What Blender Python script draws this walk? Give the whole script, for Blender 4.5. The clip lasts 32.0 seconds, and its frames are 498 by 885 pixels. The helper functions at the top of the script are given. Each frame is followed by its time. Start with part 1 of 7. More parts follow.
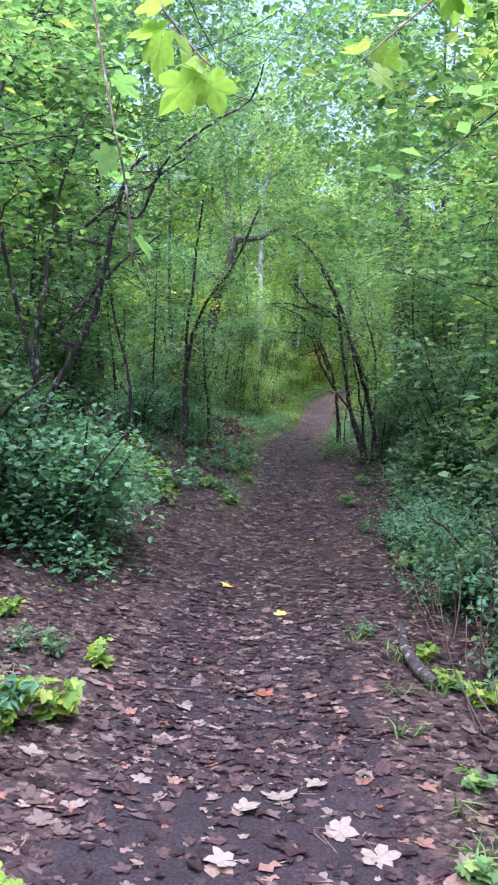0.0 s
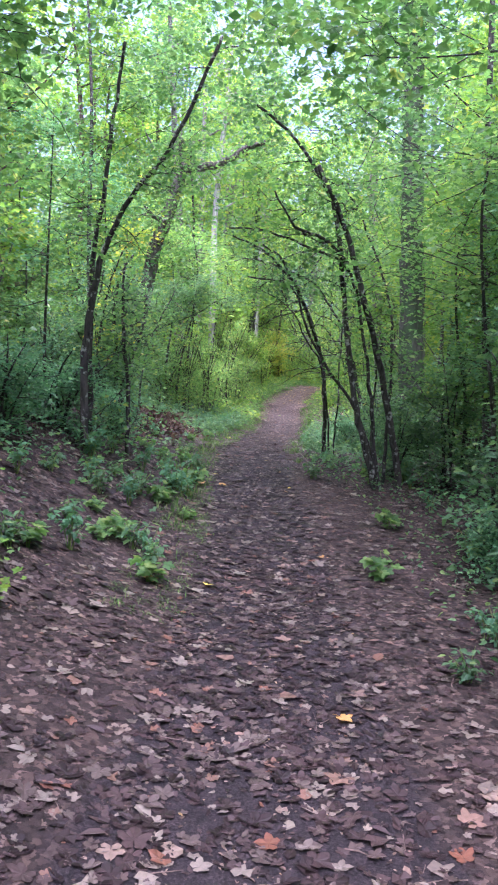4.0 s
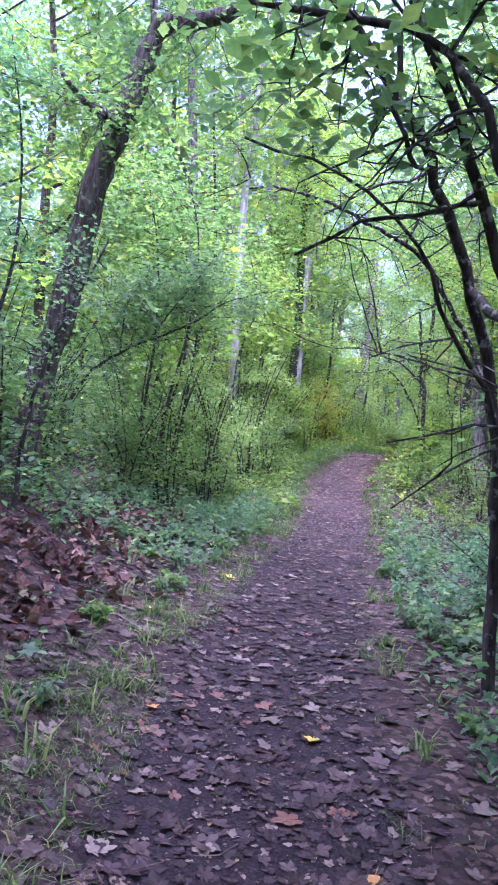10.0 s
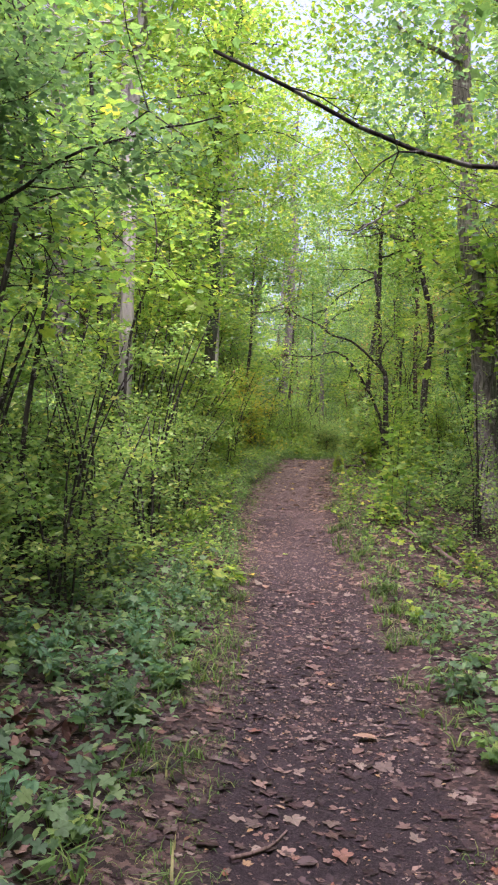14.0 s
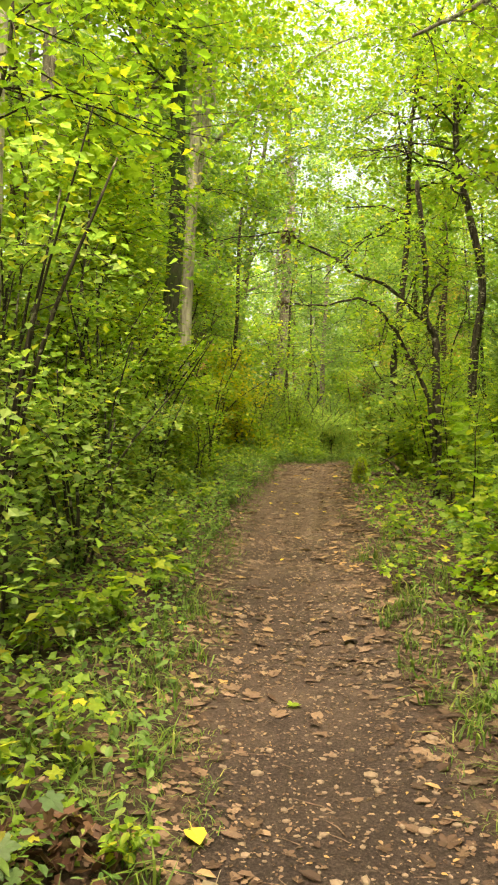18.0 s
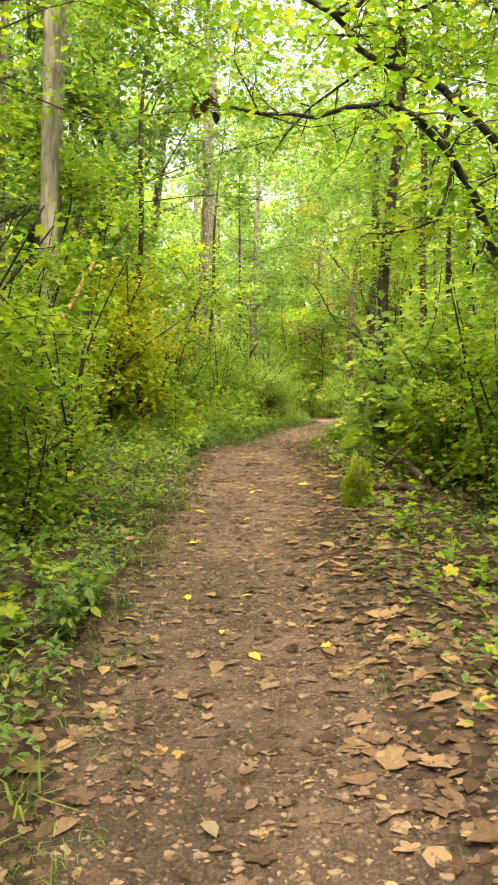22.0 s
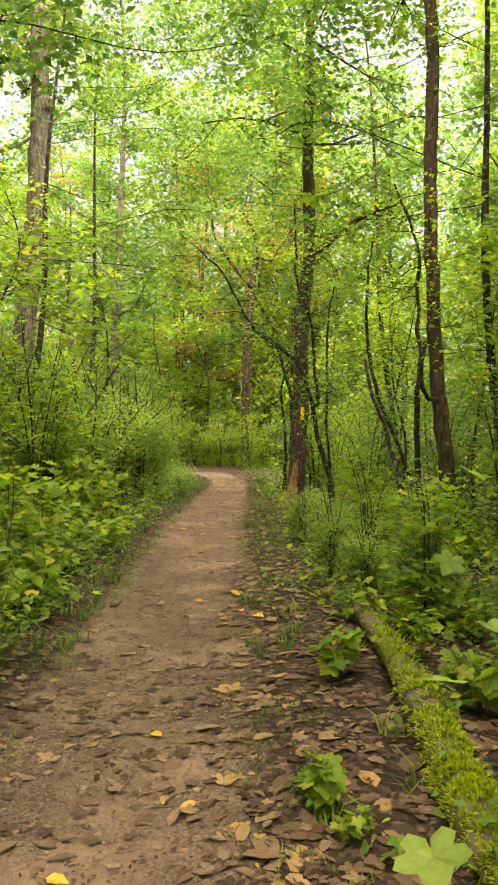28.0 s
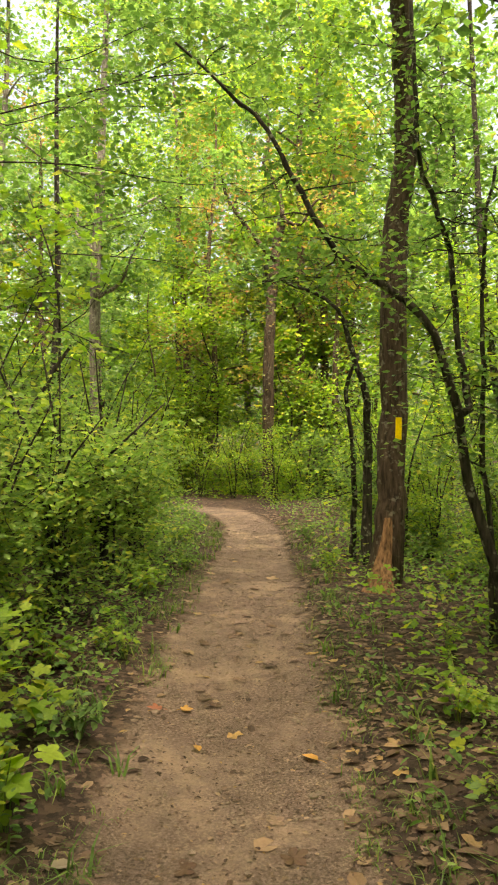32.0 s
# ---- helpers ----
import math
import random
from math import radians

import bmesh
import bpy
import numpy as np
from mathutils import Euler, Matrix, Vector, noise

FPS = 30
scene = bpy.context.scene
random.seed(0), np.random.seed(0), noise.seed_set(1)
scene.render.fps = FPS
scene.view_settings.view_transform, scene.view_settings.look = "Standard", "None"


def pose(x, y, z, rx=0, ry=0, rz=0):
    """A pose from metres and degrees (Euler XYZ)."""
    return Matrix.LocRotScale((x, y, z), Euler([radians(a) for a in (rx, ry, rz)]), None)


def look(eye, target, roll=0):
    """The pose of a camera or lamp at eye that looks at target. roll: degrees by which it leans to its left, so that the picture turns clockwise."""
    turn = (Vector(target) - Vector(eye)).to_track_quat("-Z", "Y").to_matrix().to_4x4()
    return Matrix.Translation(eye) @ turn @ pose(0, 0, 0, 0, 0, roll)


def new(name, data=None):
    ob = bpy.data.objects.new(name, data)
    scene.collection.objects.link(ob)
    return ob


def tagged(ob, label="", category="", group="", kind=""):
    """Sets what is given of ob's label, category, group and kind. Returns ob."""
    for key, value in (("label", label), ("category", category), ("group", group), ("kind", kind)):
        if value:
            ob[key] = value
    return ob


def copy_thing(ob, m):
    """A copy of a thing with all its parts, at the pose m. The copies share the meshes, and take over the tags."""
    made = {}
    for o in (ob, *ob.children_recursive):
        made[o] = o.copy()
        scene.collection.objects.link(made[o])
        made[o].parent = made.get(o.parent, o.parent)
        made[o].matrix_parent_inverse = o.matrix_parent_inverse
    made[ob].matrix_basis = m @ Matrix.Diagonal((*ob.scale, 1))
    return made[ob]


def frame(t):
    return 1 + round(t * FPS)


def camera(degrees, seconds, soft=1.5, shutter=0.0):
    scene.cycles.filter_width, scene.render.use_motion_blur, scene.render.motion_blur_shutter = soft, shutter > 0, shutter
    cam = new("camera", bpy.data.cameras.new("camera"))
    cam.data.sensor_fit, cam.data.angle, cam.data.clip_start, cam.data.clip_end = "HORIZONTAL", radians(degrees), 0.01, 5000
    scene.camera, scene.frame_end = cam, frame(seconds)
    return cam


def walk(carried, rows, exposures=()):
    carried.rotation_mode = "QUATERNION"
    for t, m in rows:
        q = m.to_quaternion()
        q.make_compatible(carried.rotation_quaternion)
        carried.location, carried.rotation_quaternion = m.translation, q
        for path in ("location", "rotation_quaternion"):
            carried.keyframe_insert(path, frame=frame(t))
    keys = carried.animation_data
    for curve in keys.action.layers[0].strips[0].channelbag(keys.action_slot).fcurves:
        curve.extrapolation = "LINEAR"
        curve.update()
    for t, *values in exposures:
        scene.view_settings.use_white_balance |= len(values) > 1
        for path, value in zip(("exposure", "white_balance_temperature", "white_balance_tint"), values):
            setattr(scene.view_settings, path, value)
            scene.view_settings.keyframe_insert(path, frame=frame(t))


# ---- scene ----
cam = camera(35.8, 32.0, soft=2.1)

# seconds, x, y, z, then the turn about x, y and z in degrees
PATH = [
    (0.0, -0.01, -0.00, 1.52, 85.83, -0.39, -0.09),
    (0.5, 0.02, 0.77, 1.44, 86.43, 0.93, 0.03),
    (1.0, -0.06, 1.54, 1.43, 86.34, 1.52, -0.81),
    (1.5, -0.03, 2.19, 1.36, 86.44, 1.25, -4.31),
    (2.0, -0.05, 2.94, 1.32, 85.88, -0.26, -7.05),
    (2.5, -0.04, 3.68, 1.28, 84.90, 0.25, -8.26),
    (3.0, -0.04, 4.33, 1.25, 84.54, -0.85, -7.75),
    (3.5, 0.00, 5.09, 1.24, 85.57, -2.08, -7.05),
    (4.0, 0.04, 5.92, 1.17, 86.00, -1.95, -3.89),
    (4.5, 0.07, 6.52, 1.17, 85.63, -2.63, -4.07),
    (6.5, 0.133, 9.419, 1.059, 84.94, -2.20, -2.43),
    (7.0, 0.247, 10.154, 1.083, 84.94, -1.08, -2.37),
    (7.5, 0.315, 10.849, 1.155, 86.14, -1.77, -1.83),
    (8.0, 0.415, 11.471, 1.204, 90.13, 0.12, -0.43),
    (8.5, 0.502, 12.219, 1.228, 89.47, 0.36, 0.20),
    (9.0, 0.636, 12.906, 1.278, 90.09, -0.25, 0.88),
    (9.5, 0.685, 13.549, 1.337, 90.24, -2.02, 1.28),
    (10.0, 0.744, 14.291, 1.364, 90.30, -3.48, -0.74),
    (10.5, 0.706, 15.043, 1.465, 89.95, -2.70, -0.74),
    (11.0, 0.721, 15.669, 1.448, 89.72, -1.92, -1.28),
    (11.5, 0.752, 16.378, 1.510, 89.43, -1.57, -0.73),
    (12.0, 0.750, 17.124, 1.544, 89.63, -2.21, -2.89),
    (12.5, 0.741, 17.854, 1.630, 89.92, -1.64, -4.12),
    (13.0, 0.725, 18.560, 1.704, 90.11, -1.67, -6.78),
    (13.5, 0.777, 19.353, 1.706, 90.25, -0.64, -6.98),
    (14.0, 0.869, 20.130, 1.684, 90.45, -1.43, -7.55),
    (14.5, 0.984, 20.906, 1.671, 90.50, 0.54, -7.95),
    (15.0, 1.08, 21.58, 1.68, 90.66, -1.9, -8.05),
    (15.5, 1.24, 22.22, 1.66, 91.80, -1.6, -8.55),
    (17.5, 1.70, 25.02, 1.66, 91.27, -0.04, -8.03),
    (18.0, 1.82, 25.73, 1.69, 90.52, -1.00, -7.98),
    (18.5, 1.97, 26.49, 1.67, 89.91, -1.26, -8.85),
    (19.0, 2.07, 27.23, 1.72, 89.73, -1.38, -8.94),
    (19.5, 2.21, 28.02, 1.79, 90.32, -0.55, -8.91),
    (20.0, 2.36, 28.83, 1.89, 90.79, 0.88, -8.06),
    (20.5, 2.47, 29.45, 1.94, 91.37, -1.23, -10.49),
    (21.0, 2.67, 30.23, 1.97, 88.77, 0.36, -11.89),
    (21.5, 2.77, 30.98, 2.05, 87.43, 0.07, -14.04),
    (22.0, 2.88, 31.62, 2.10, 86.81, 0.11, -13.55),
    (22.5, 2.92, 32.23, 2.23, 86.47, -0.29, -12.40),
    (23.0, 3.08, 32.93, 2.31, 86.86, 1.47, -12.78),
    (23.5, 3.19, 33.52, 2.37, 88.00, 0.14, -17.04),
    (24.0, 3.42, 34.24, 2.38, 88.45, 0.39, -20.43),
    (24.5, 3.59, 34.98, 2.46, 88.21, 0.18, -19.42),
    (25.0, 3.77, 35.58, 2.46, 88.23, 0.38, -19.38),
    (25.5, 3.96, 36.28, 2.50, 88.15, 1.02, -16.15),
    (27.5, 4.86, 39.02, 2.72, 88.30, 0.46, -19.41),
    (28.0, 5.06, 39.71, 2.75, 88.37, -0.51, -23.32),
    (28.5, 5.25, 40.36, 2.80, 88.46, -0.43, -23.68),
    (29.0, 5.48, 41.13, 2.86, 88.05, -1.45, -23.65),
    (29.5, 5.75, 41.82, 2.87, 87.94, 0.06, -22.96),
    (30.0, 5.94, 42.48, 2.86, 88.02, -0.10, -22.84),
    (30.5, 6.22, 43.19, 2.88, 88.42, 0.29, -23.22),
    (31.0, 6.43, 43.88, 2.90, 88.78, -0.62, -22.95),
    (31.5, 6.68, 44.49, 2.85, 89.11, -0.06, -22.93),
    (32.0, 6.91, 45.21, 2.85, 89.17, -0.15, -23.10),
]

EXPOSURES = [
    (0.0, 2.9, 5250, 39), (1.0, 3.0, 5250, 40), (2.0, 3.1, 5300, 38), (3.0, 3.25, 5300, 40), (4.5, 3.35, 5300, 46), (7.0, 3.55, 5250, 64), (9.0, 3.3, 5050, 62), (10.0, 3.3, 4950, 66), (11.0, 3.0, 4950, 64),
    (13.3, 2.8, 5600, 58), (14.2, 2.8, 6600, 44), (15.5, 2.9, 10800, 12), (17.5, 3.0, 10900, 12), (20.0, 3.25, 11500, 11), (22.0, 3.45, 9700, 14), (23.0, 3.3, 9700, 13), (24.0, 3.2, 9700, 13),
    (25.2, 3.25, 9800, 14), (28.0, 3.05, 10100, 15), (29.0, 3.1, 9900, 17), (30.0, 3.05, 9800, 17), (32.0, 2.9, 9700, 15),
]
walk(cam, [(t, pose(x, y, z, rx, ry, rz)) for t, x, y, z, rx, ry, rz in PATH], EXPOSURES)

# ---- daylight: a bright, thinly clouded sky and a soft sun ----
world = bpy.data.worlds.new("sky")
scene.world = world
world.use_nodes = True
sky = world.node_tree.nodes.new("ShaderNodeTexSky")
sky.sky_type, sky.sun_disc = "NISHITA", False
sky.sun_elevation, sky.sun_rotation = radians(78), radians(205)
sky.air_density, sky.dust_density, sky.ozone_density = 0.8, 6.0, 0.6
background = world.node_tree.nodes["Background"]
world.node_tree.links.new(sky.outputs["Color"], background.inputs["Color"])
background.inputs["Strength"].default_value = 0.085
sun = new("sun", bpy.data.lights.new("sun", "SUN"))
sun.data.energy, sun.data.angle, sun.data.color = 2.8, radians(90), (1.0, 0.975, 0.93)
sun.matrix_world = look((60 * math.sin(radians(205)) * 0.21, 60 * math.cos(radians(205)) * 0.21, 60), (0, 0, 0))

rng = np.random.default_rng(11)


# ---- materials ----
def material(name):
    mat = bpy.data.materials.new(name)
    mat.use_nodes = True
    nodes = mat.node_tree.nodes
    return mat, nodes, mat.node_tree.links, nodes["Principled BSDF"]


def ramp(nodes, stops):
    r = nodes.new("ShaderNodeValToRGB")
    e = r.color_ramp.elements
    while len(e) < len(stops):
        e.new(0.5)
    for k, (p, c) in zip(e, stops):
        k.position, k.color = p, (*c, 1)
    return r


def noise_node(nodes, links, scale, detail=4.0, rough=0.55, coords=None):
    n = nodes.new("ShaderNodeTexNoise")
    n.inputs["Scale"].default_value, n.inputs["Detail"].default_value, n.inputs["Roughness"].default_value = scale, detail, rough
    if coords is None:
        coords = nodes.new("ShaderNodeTexCoord").outputs["Object"]
    links.new(coords, n.inputs["Vector"])
    return n


def mixed(nodes, links, kind, fac, a, b):
    m = nodes.new("ShaderNodeMix")
    m.data_type, m.blend_type = "RGBA", kind
    for socket, value in ((m.inputs["Factor"], fac), (m.inputs["A"], a), (m.inputs["B"], b)):
        if isinstance(value, (int, float)):
            socket.default_value = value
        elif isinstance(value, tuple):
            socket.default_value = (*value, 1)
        else:
            links.new(value, socket)
    return m.outputs["Result"]


def leaf_material(name, stops, thin=0.4, gloss=0.45, patch=0.5):
    """Thin leaves: each leaf its own shade, blotched, with light coming through."""
    mat, nodes, links, bsdf = material(name)
    geo = nodes.new("ShaderNodeNewGeometry")
    shades = ramp(nodes, stops)
    links.new(geo.outputs["Random Per Island"], shades.inputs["Fac"])
    big = noise_node(nodes, links, 1.3, 2, 0.5, geo.outputs["Position"])
    fine = noise_node(nodes, links, 55.0, 3, 0.6, geo.outputs["Position"])
    bright = ramp(nodes, [(0.3, (0.6, 0.62, 0.6)), (0.7, (1.25, 1.22, 1.1))])
    links.new(big.outputs["Fac"], bright.inputs["Fac"])
    speck = ramp(nodes, [(0.35, (0.75, 0.75, 0.7)), (0.65, (1.12, 1.12, 1.1))])
    links.new(fine.outputs["Fac"], speck.inputs["Fac"])
    col = mixed(nodes, links, "MULTIPLY", patch, shades.outputs["Color"], bright.outputs["Color"])
    col = mixed(nodes, links, "MULTIPLY", 0.6, col, speck.outputs["Color"])
    links.new(col, bsdf.inputs["Base Color"])
    bsdf.inputs["Roughness"].default_value = gloss
    bsdf.inputs["Specular IOR Level"].default_value = 0.2
    if thin:
        glow = nodes.new("ShaderNodeBsdfTranslucent")
        warm = mixed(nodes, links, "MULTIPLY", 1.0, col, (1.42, 1.6, 1.0))
        links.new(warm, glow.inputs["Color"])
        both = nodes.new("ShaderNodeMixShader")
        both.inputs["Fac"].default_value = thin
        links.new(bsdf.outputs["BSDF"], both.inputs[1])
        links.new(glow.outputs["BSDF"], both.inputs[2])
        links.new(both.outputs["Shader"], nodes["Material Output"].inputs["Surface"])
    return mat


def bark_material(name, dark, light, ridges=28.0, moss=None, lichen=0.0):
    mat, nodes, links, bsdf = material(name)
    tc = nodes.new("ShaderNodeTexCoord")
    mp = nodes.new("ShaderNodeMapping")
    mp.inputs["Scale"].default_value = (1, 1, 0.16)
    links.new(tc.outputs["Object"], mp.inputs["Vector"])
    ridge = noise_node(nodes, links, ridges, 5, 0.65, mp.outputs["Vector"])
    patchy = noise_node(nodes, links, 2.4, 3, 0.6, tc.outputs["Object"])
    body = ramp(nodes, [(0.36, dark), (0.62, light)])
    links.new(ridge.outputs["Fac"], body.inputs["Fac"])
    col = body.outputs["Color"]
    spots = noise_node(nodes, links, 14, 3, 0.6, tc.outputs["Object"])
    if lichen:
        sel = ramp(nodes, [(0.58, (0, 0, 0)), (0.66, (lichen,) * 3)])
        links.new(spots.outputs["Fac"], sel.inputs["Fac"])
        col = mixed(nodes, links, "MIX", sel.outputs["Color"], col, (0.34, 0.36, 0.30))
    if moss:
        sel = ramp(nodes, [(0.42, (0, 0, 0)), (0.58, (0.9,) * 3)])
        links.new(patchy.outputs["Fac"], sel.inputs["Fac"])
        col = mixed(nodes, links, "MIX", sel.outputs["Color"], col, moss)
    links.new(col, bsdf.inputs["Base Color"])
    bsdf.inputs["Roughness"].default_value = 0.9
    bsdf.inputs["Specular IOR Level"].default_value = 0.2
    bump = nodes.new("ShaderNodeBump")
    bump.inputs["Strength"].default_value, bump.inputs["Distance"].default_value = 0.9, 0.012
    links.new(ridge.outputs["Fac"], bump.inputs["Height"])
    links.new(bump.outputs["Normal"], bsdf.inputs["Normal"])
    return mat


LEAF_DARK = leaf_material("leaf_deep_green", [(0.0, (0.060, 0.125, 0.068)), (0.5, (0.090, 0.175, 0.088)), (0.85, (0.13, 0.23, 0.105)), (1.0, (0.19, 0.28, 0.10))], 0.5)
LEAF_MID = leaf_material("leaf_green", [(0.0, (0.065, 0.145, 0.050)), (0.5, (0.105, 0.205, 0.070)), (0.85, (0.15, 0.255, 0.082)), (0.97, (0.22, 0.30, 0.085)), (1.0, (0.30, 0.30, 0.08))], 0.5)
LEAF_LIGHT = leaf_material("leaf_yellow_green", [(0.0, (0.10, 0.205, 0.035)), (0.5, (0.155, 0.275, 0.045)), (0.8, (0.22, 0.32, 0.05)), (0.96, (0.30, 0.35, 0.055)), (1.0, (0.42, 0.38, 0.06))], 0.5)
LEAF_AUTUMN = leaf_material("leaf_turning_yellow", [(0.0, (0.14, 0.24, 0.03)), (0.4, (0.22, 0.30, 0.04)), (0.8, (0.38, 0.36, 0.04)), (1.0, (0.48, 0.34, 0.04))], 0.5)
LEAF_RUST = leaf_material("leaf_rusty", [(0.0, (0.13, 0.20, 0.055)), (0.5, (0.22, 0.20, 0.07)), (0.85, (0.32, 0.18, 0.08)), (1.0, (0.36, 0.16, 0.075))], 0.5)
LEAF_BLUISH = leaf_material("leaf_bluish_green", [(0.0, (0.060, 0.15, 0.085)), (0.5, (0.095, 0.22, 0.12)), (1.0, (0.16, 0.30, 0.15))], 0.45)
LEAF_FRESH = leaf_material("leaf_fresh_green", [(0.0, (0.11, 0.215, 0.06)), (0.5, (0.165, 0.285, 0.085)), (0.85, (0.23, 0.335, 0.09)), (1.0, (0.36, 0.37, 0.09))], 0.5)
LITTER = leaf_material("dead_leaf", [(0.0, (0.014, 0.008, 0.0088)), (0.35, (0.027, 0.016, 0.0165)), (0.62, (0.050, 0.031, 0.030)), (0.82, (0.078, 0.058, 0.051)), (0.93, (0.175, 0.145, 0.122)), (1.0, (0.13, 0.052, 0.032))], 0.1, 0.5)
LITTER_WARM = leaf_material("dry_brown_leaf", [(0.0, (0.033, 0.0195, 0.017)), (0.35, (0.07, 0.045, 0.036)), (0.7, (0.126, 0.085, 0.07)), (0.92, (0.20, 0.145, 0.118)), (1.0, (0.25, 0.165, 0.075))], 0.1, 0.55)
LITTER_RED = leaf_material("withered_red_leaf", [(0.0, (0.03, 0.014, 0.011)), (0.5, (0.07, 0.036, 0.027)), (0.85, (0.13, 0.075, 0.055)), (1.0, (0.24, 0.16, 0.12))], 0.15, 0.55)
LITTER_TAN = leaf_material("curled_tan_leaf", [(0.0, (0.07, 0.042, 0.032)), (0.4, (0.14, 0.092, 0.066)), (0.8, (0.22, 0.155, 0.112)), (1.0, (0.30, 0.19, 0.08))], 0.12, 0.55)
FALLEN_YELLOW = leaf_material("fallen_yellow_leaf", [(0.0, (0.50, 0.36, 0.05)), (1.0, (0.56, 0.43, 0.09))], 0.2, 0.5)
FALLEN_ORANGE = leaf_material("fallen_orange_leaf", [(0.0, (0.36, 0.19, 0.07)), (1.0, (0.44, 0.25, 0.08))], 0.2, 0.5)
FALLEN_RED = leaf_material("fallen_red_leaf", [(0.0, (0.20, 0.070, 0.048)), (1.0, (0.24, 0.09, 0.06))], 0.15, 0.5)
FALLEN_PALE = leaf_material("fallen_pale_leaf", [(0.0, (0.15, 0.132, 0.108)), (1.0, (0.20, 0.176, 0.145))], 0.15, 0.55)
FALLEN_BROWN = leaf_material("fallen_brown_leaf", [(0.0, (0.17, 0.115, 0.078)), (1.0, (0.22, 0.155, 0.105))], 0.15, 0.55)
MOSS = leaf_material("moss_tufts", [(0.0, (0.13, 0.22, 0.02)), (0.6, (0.25, 0.36, 0.03)), (1.0, (0.38, 0.46, 0.05))], 0.35)
GRASS = leaf_material("grass_blade", [(0.0, (0.045, 0.10, 0.028)), (0.6, (0.085, 0.165, 0.04)), (0.9, (0.14, 0.21, 0.055)), (1.0, (0.22, 0.22, 0.09))], 0.3)
BARK_BLACK = bark_material("dark_wet_bark", (0.012, 0.011, 0.010), (0.055, 0.048, 0.042), lichen=0.5)
BARK_GREY = bark_material("grey_ridged_bark", (0.05, 0.046, 0.042), (0.19, 0.175, 0.155), lichen=0.6)
BARK_BROWN = bark_material("brown_ridged_bark", (0.03, 0.022, 0.017), (0.12, 0.088, 0.066), lichen=0.35)
BARK_LIGHT = bark_material("light_grey_bark", (0.11, 0.105, 0.10), (0.32, 0.305, 0.285), lichen=0.5)
BARK_ELBOW = bark_material("dark_grey_ridged_bark", (0.024, 0.021, 0.018), (0.115, 0.102, 0.088), lichen=0.4)
BARK_PALE = bark_material("pale_birch_bark", (0.13, 0.125, 0.12), (0.36, 0.35, 0.32), ridges=12)
BARK_IVY = bark_material("ivy_grown_bark", (0.018, 0.02, 0.014), (0.06, 0.06, 0.045), moss=(0.03, 0.06, 0.022))
MOSSY = bark_material("moss_covered_wood", (0.05, 0.038, 0.03), (0.17, 0.13, 0.10), moss=(0.10, 0.13, 0.03))
WOOD_BARE = bark_material("bare_split_wood", (0.17, 0.085, 0.045), (0.44, 0.27, 0.15), ridges=40)
BARK_DARKBROWN = bark_material("dark_brown_furrowed_bark", (0.018, 0.013, 0.010), (0.078, 0.056, 0.042), lichen=0.25)
WOOD_SPLIT = bark_material("weathered_split_wood", (0.06, 0.032, 0.02), (0.27, 0.155, 0.09), ridges=40)
STICK = bark_material("dead_stick_bark", (0.05, 0.035, 0.028), (0.15, 0.11, 0.09))


def plain(name, color, rough=0.7):
    mat, nodes, links, bsdf = material(name)
    n = noise_node(nodes, links, 40, 4)
    r = ramp(nodes, [(0.3, tuple(c * 0.75 for c in color)), (0.7, tuple(min(1, c * 1.1) for c in color))])
    links.new(n.outputs["Fac"], r.inputs["Fac"])
    links.new(r.outputs["Color"], bsdf.inputs["Base Color"])
    bsdf.inputs["Roughness"].default_value = rough
    return mat


BLAZE = plain("yellow_trail_paint", (0.92, 0.66, 0.015), 0.5)
STONE = plain("dull_stone", (0.15, 0.115, 0.092), 0.85)


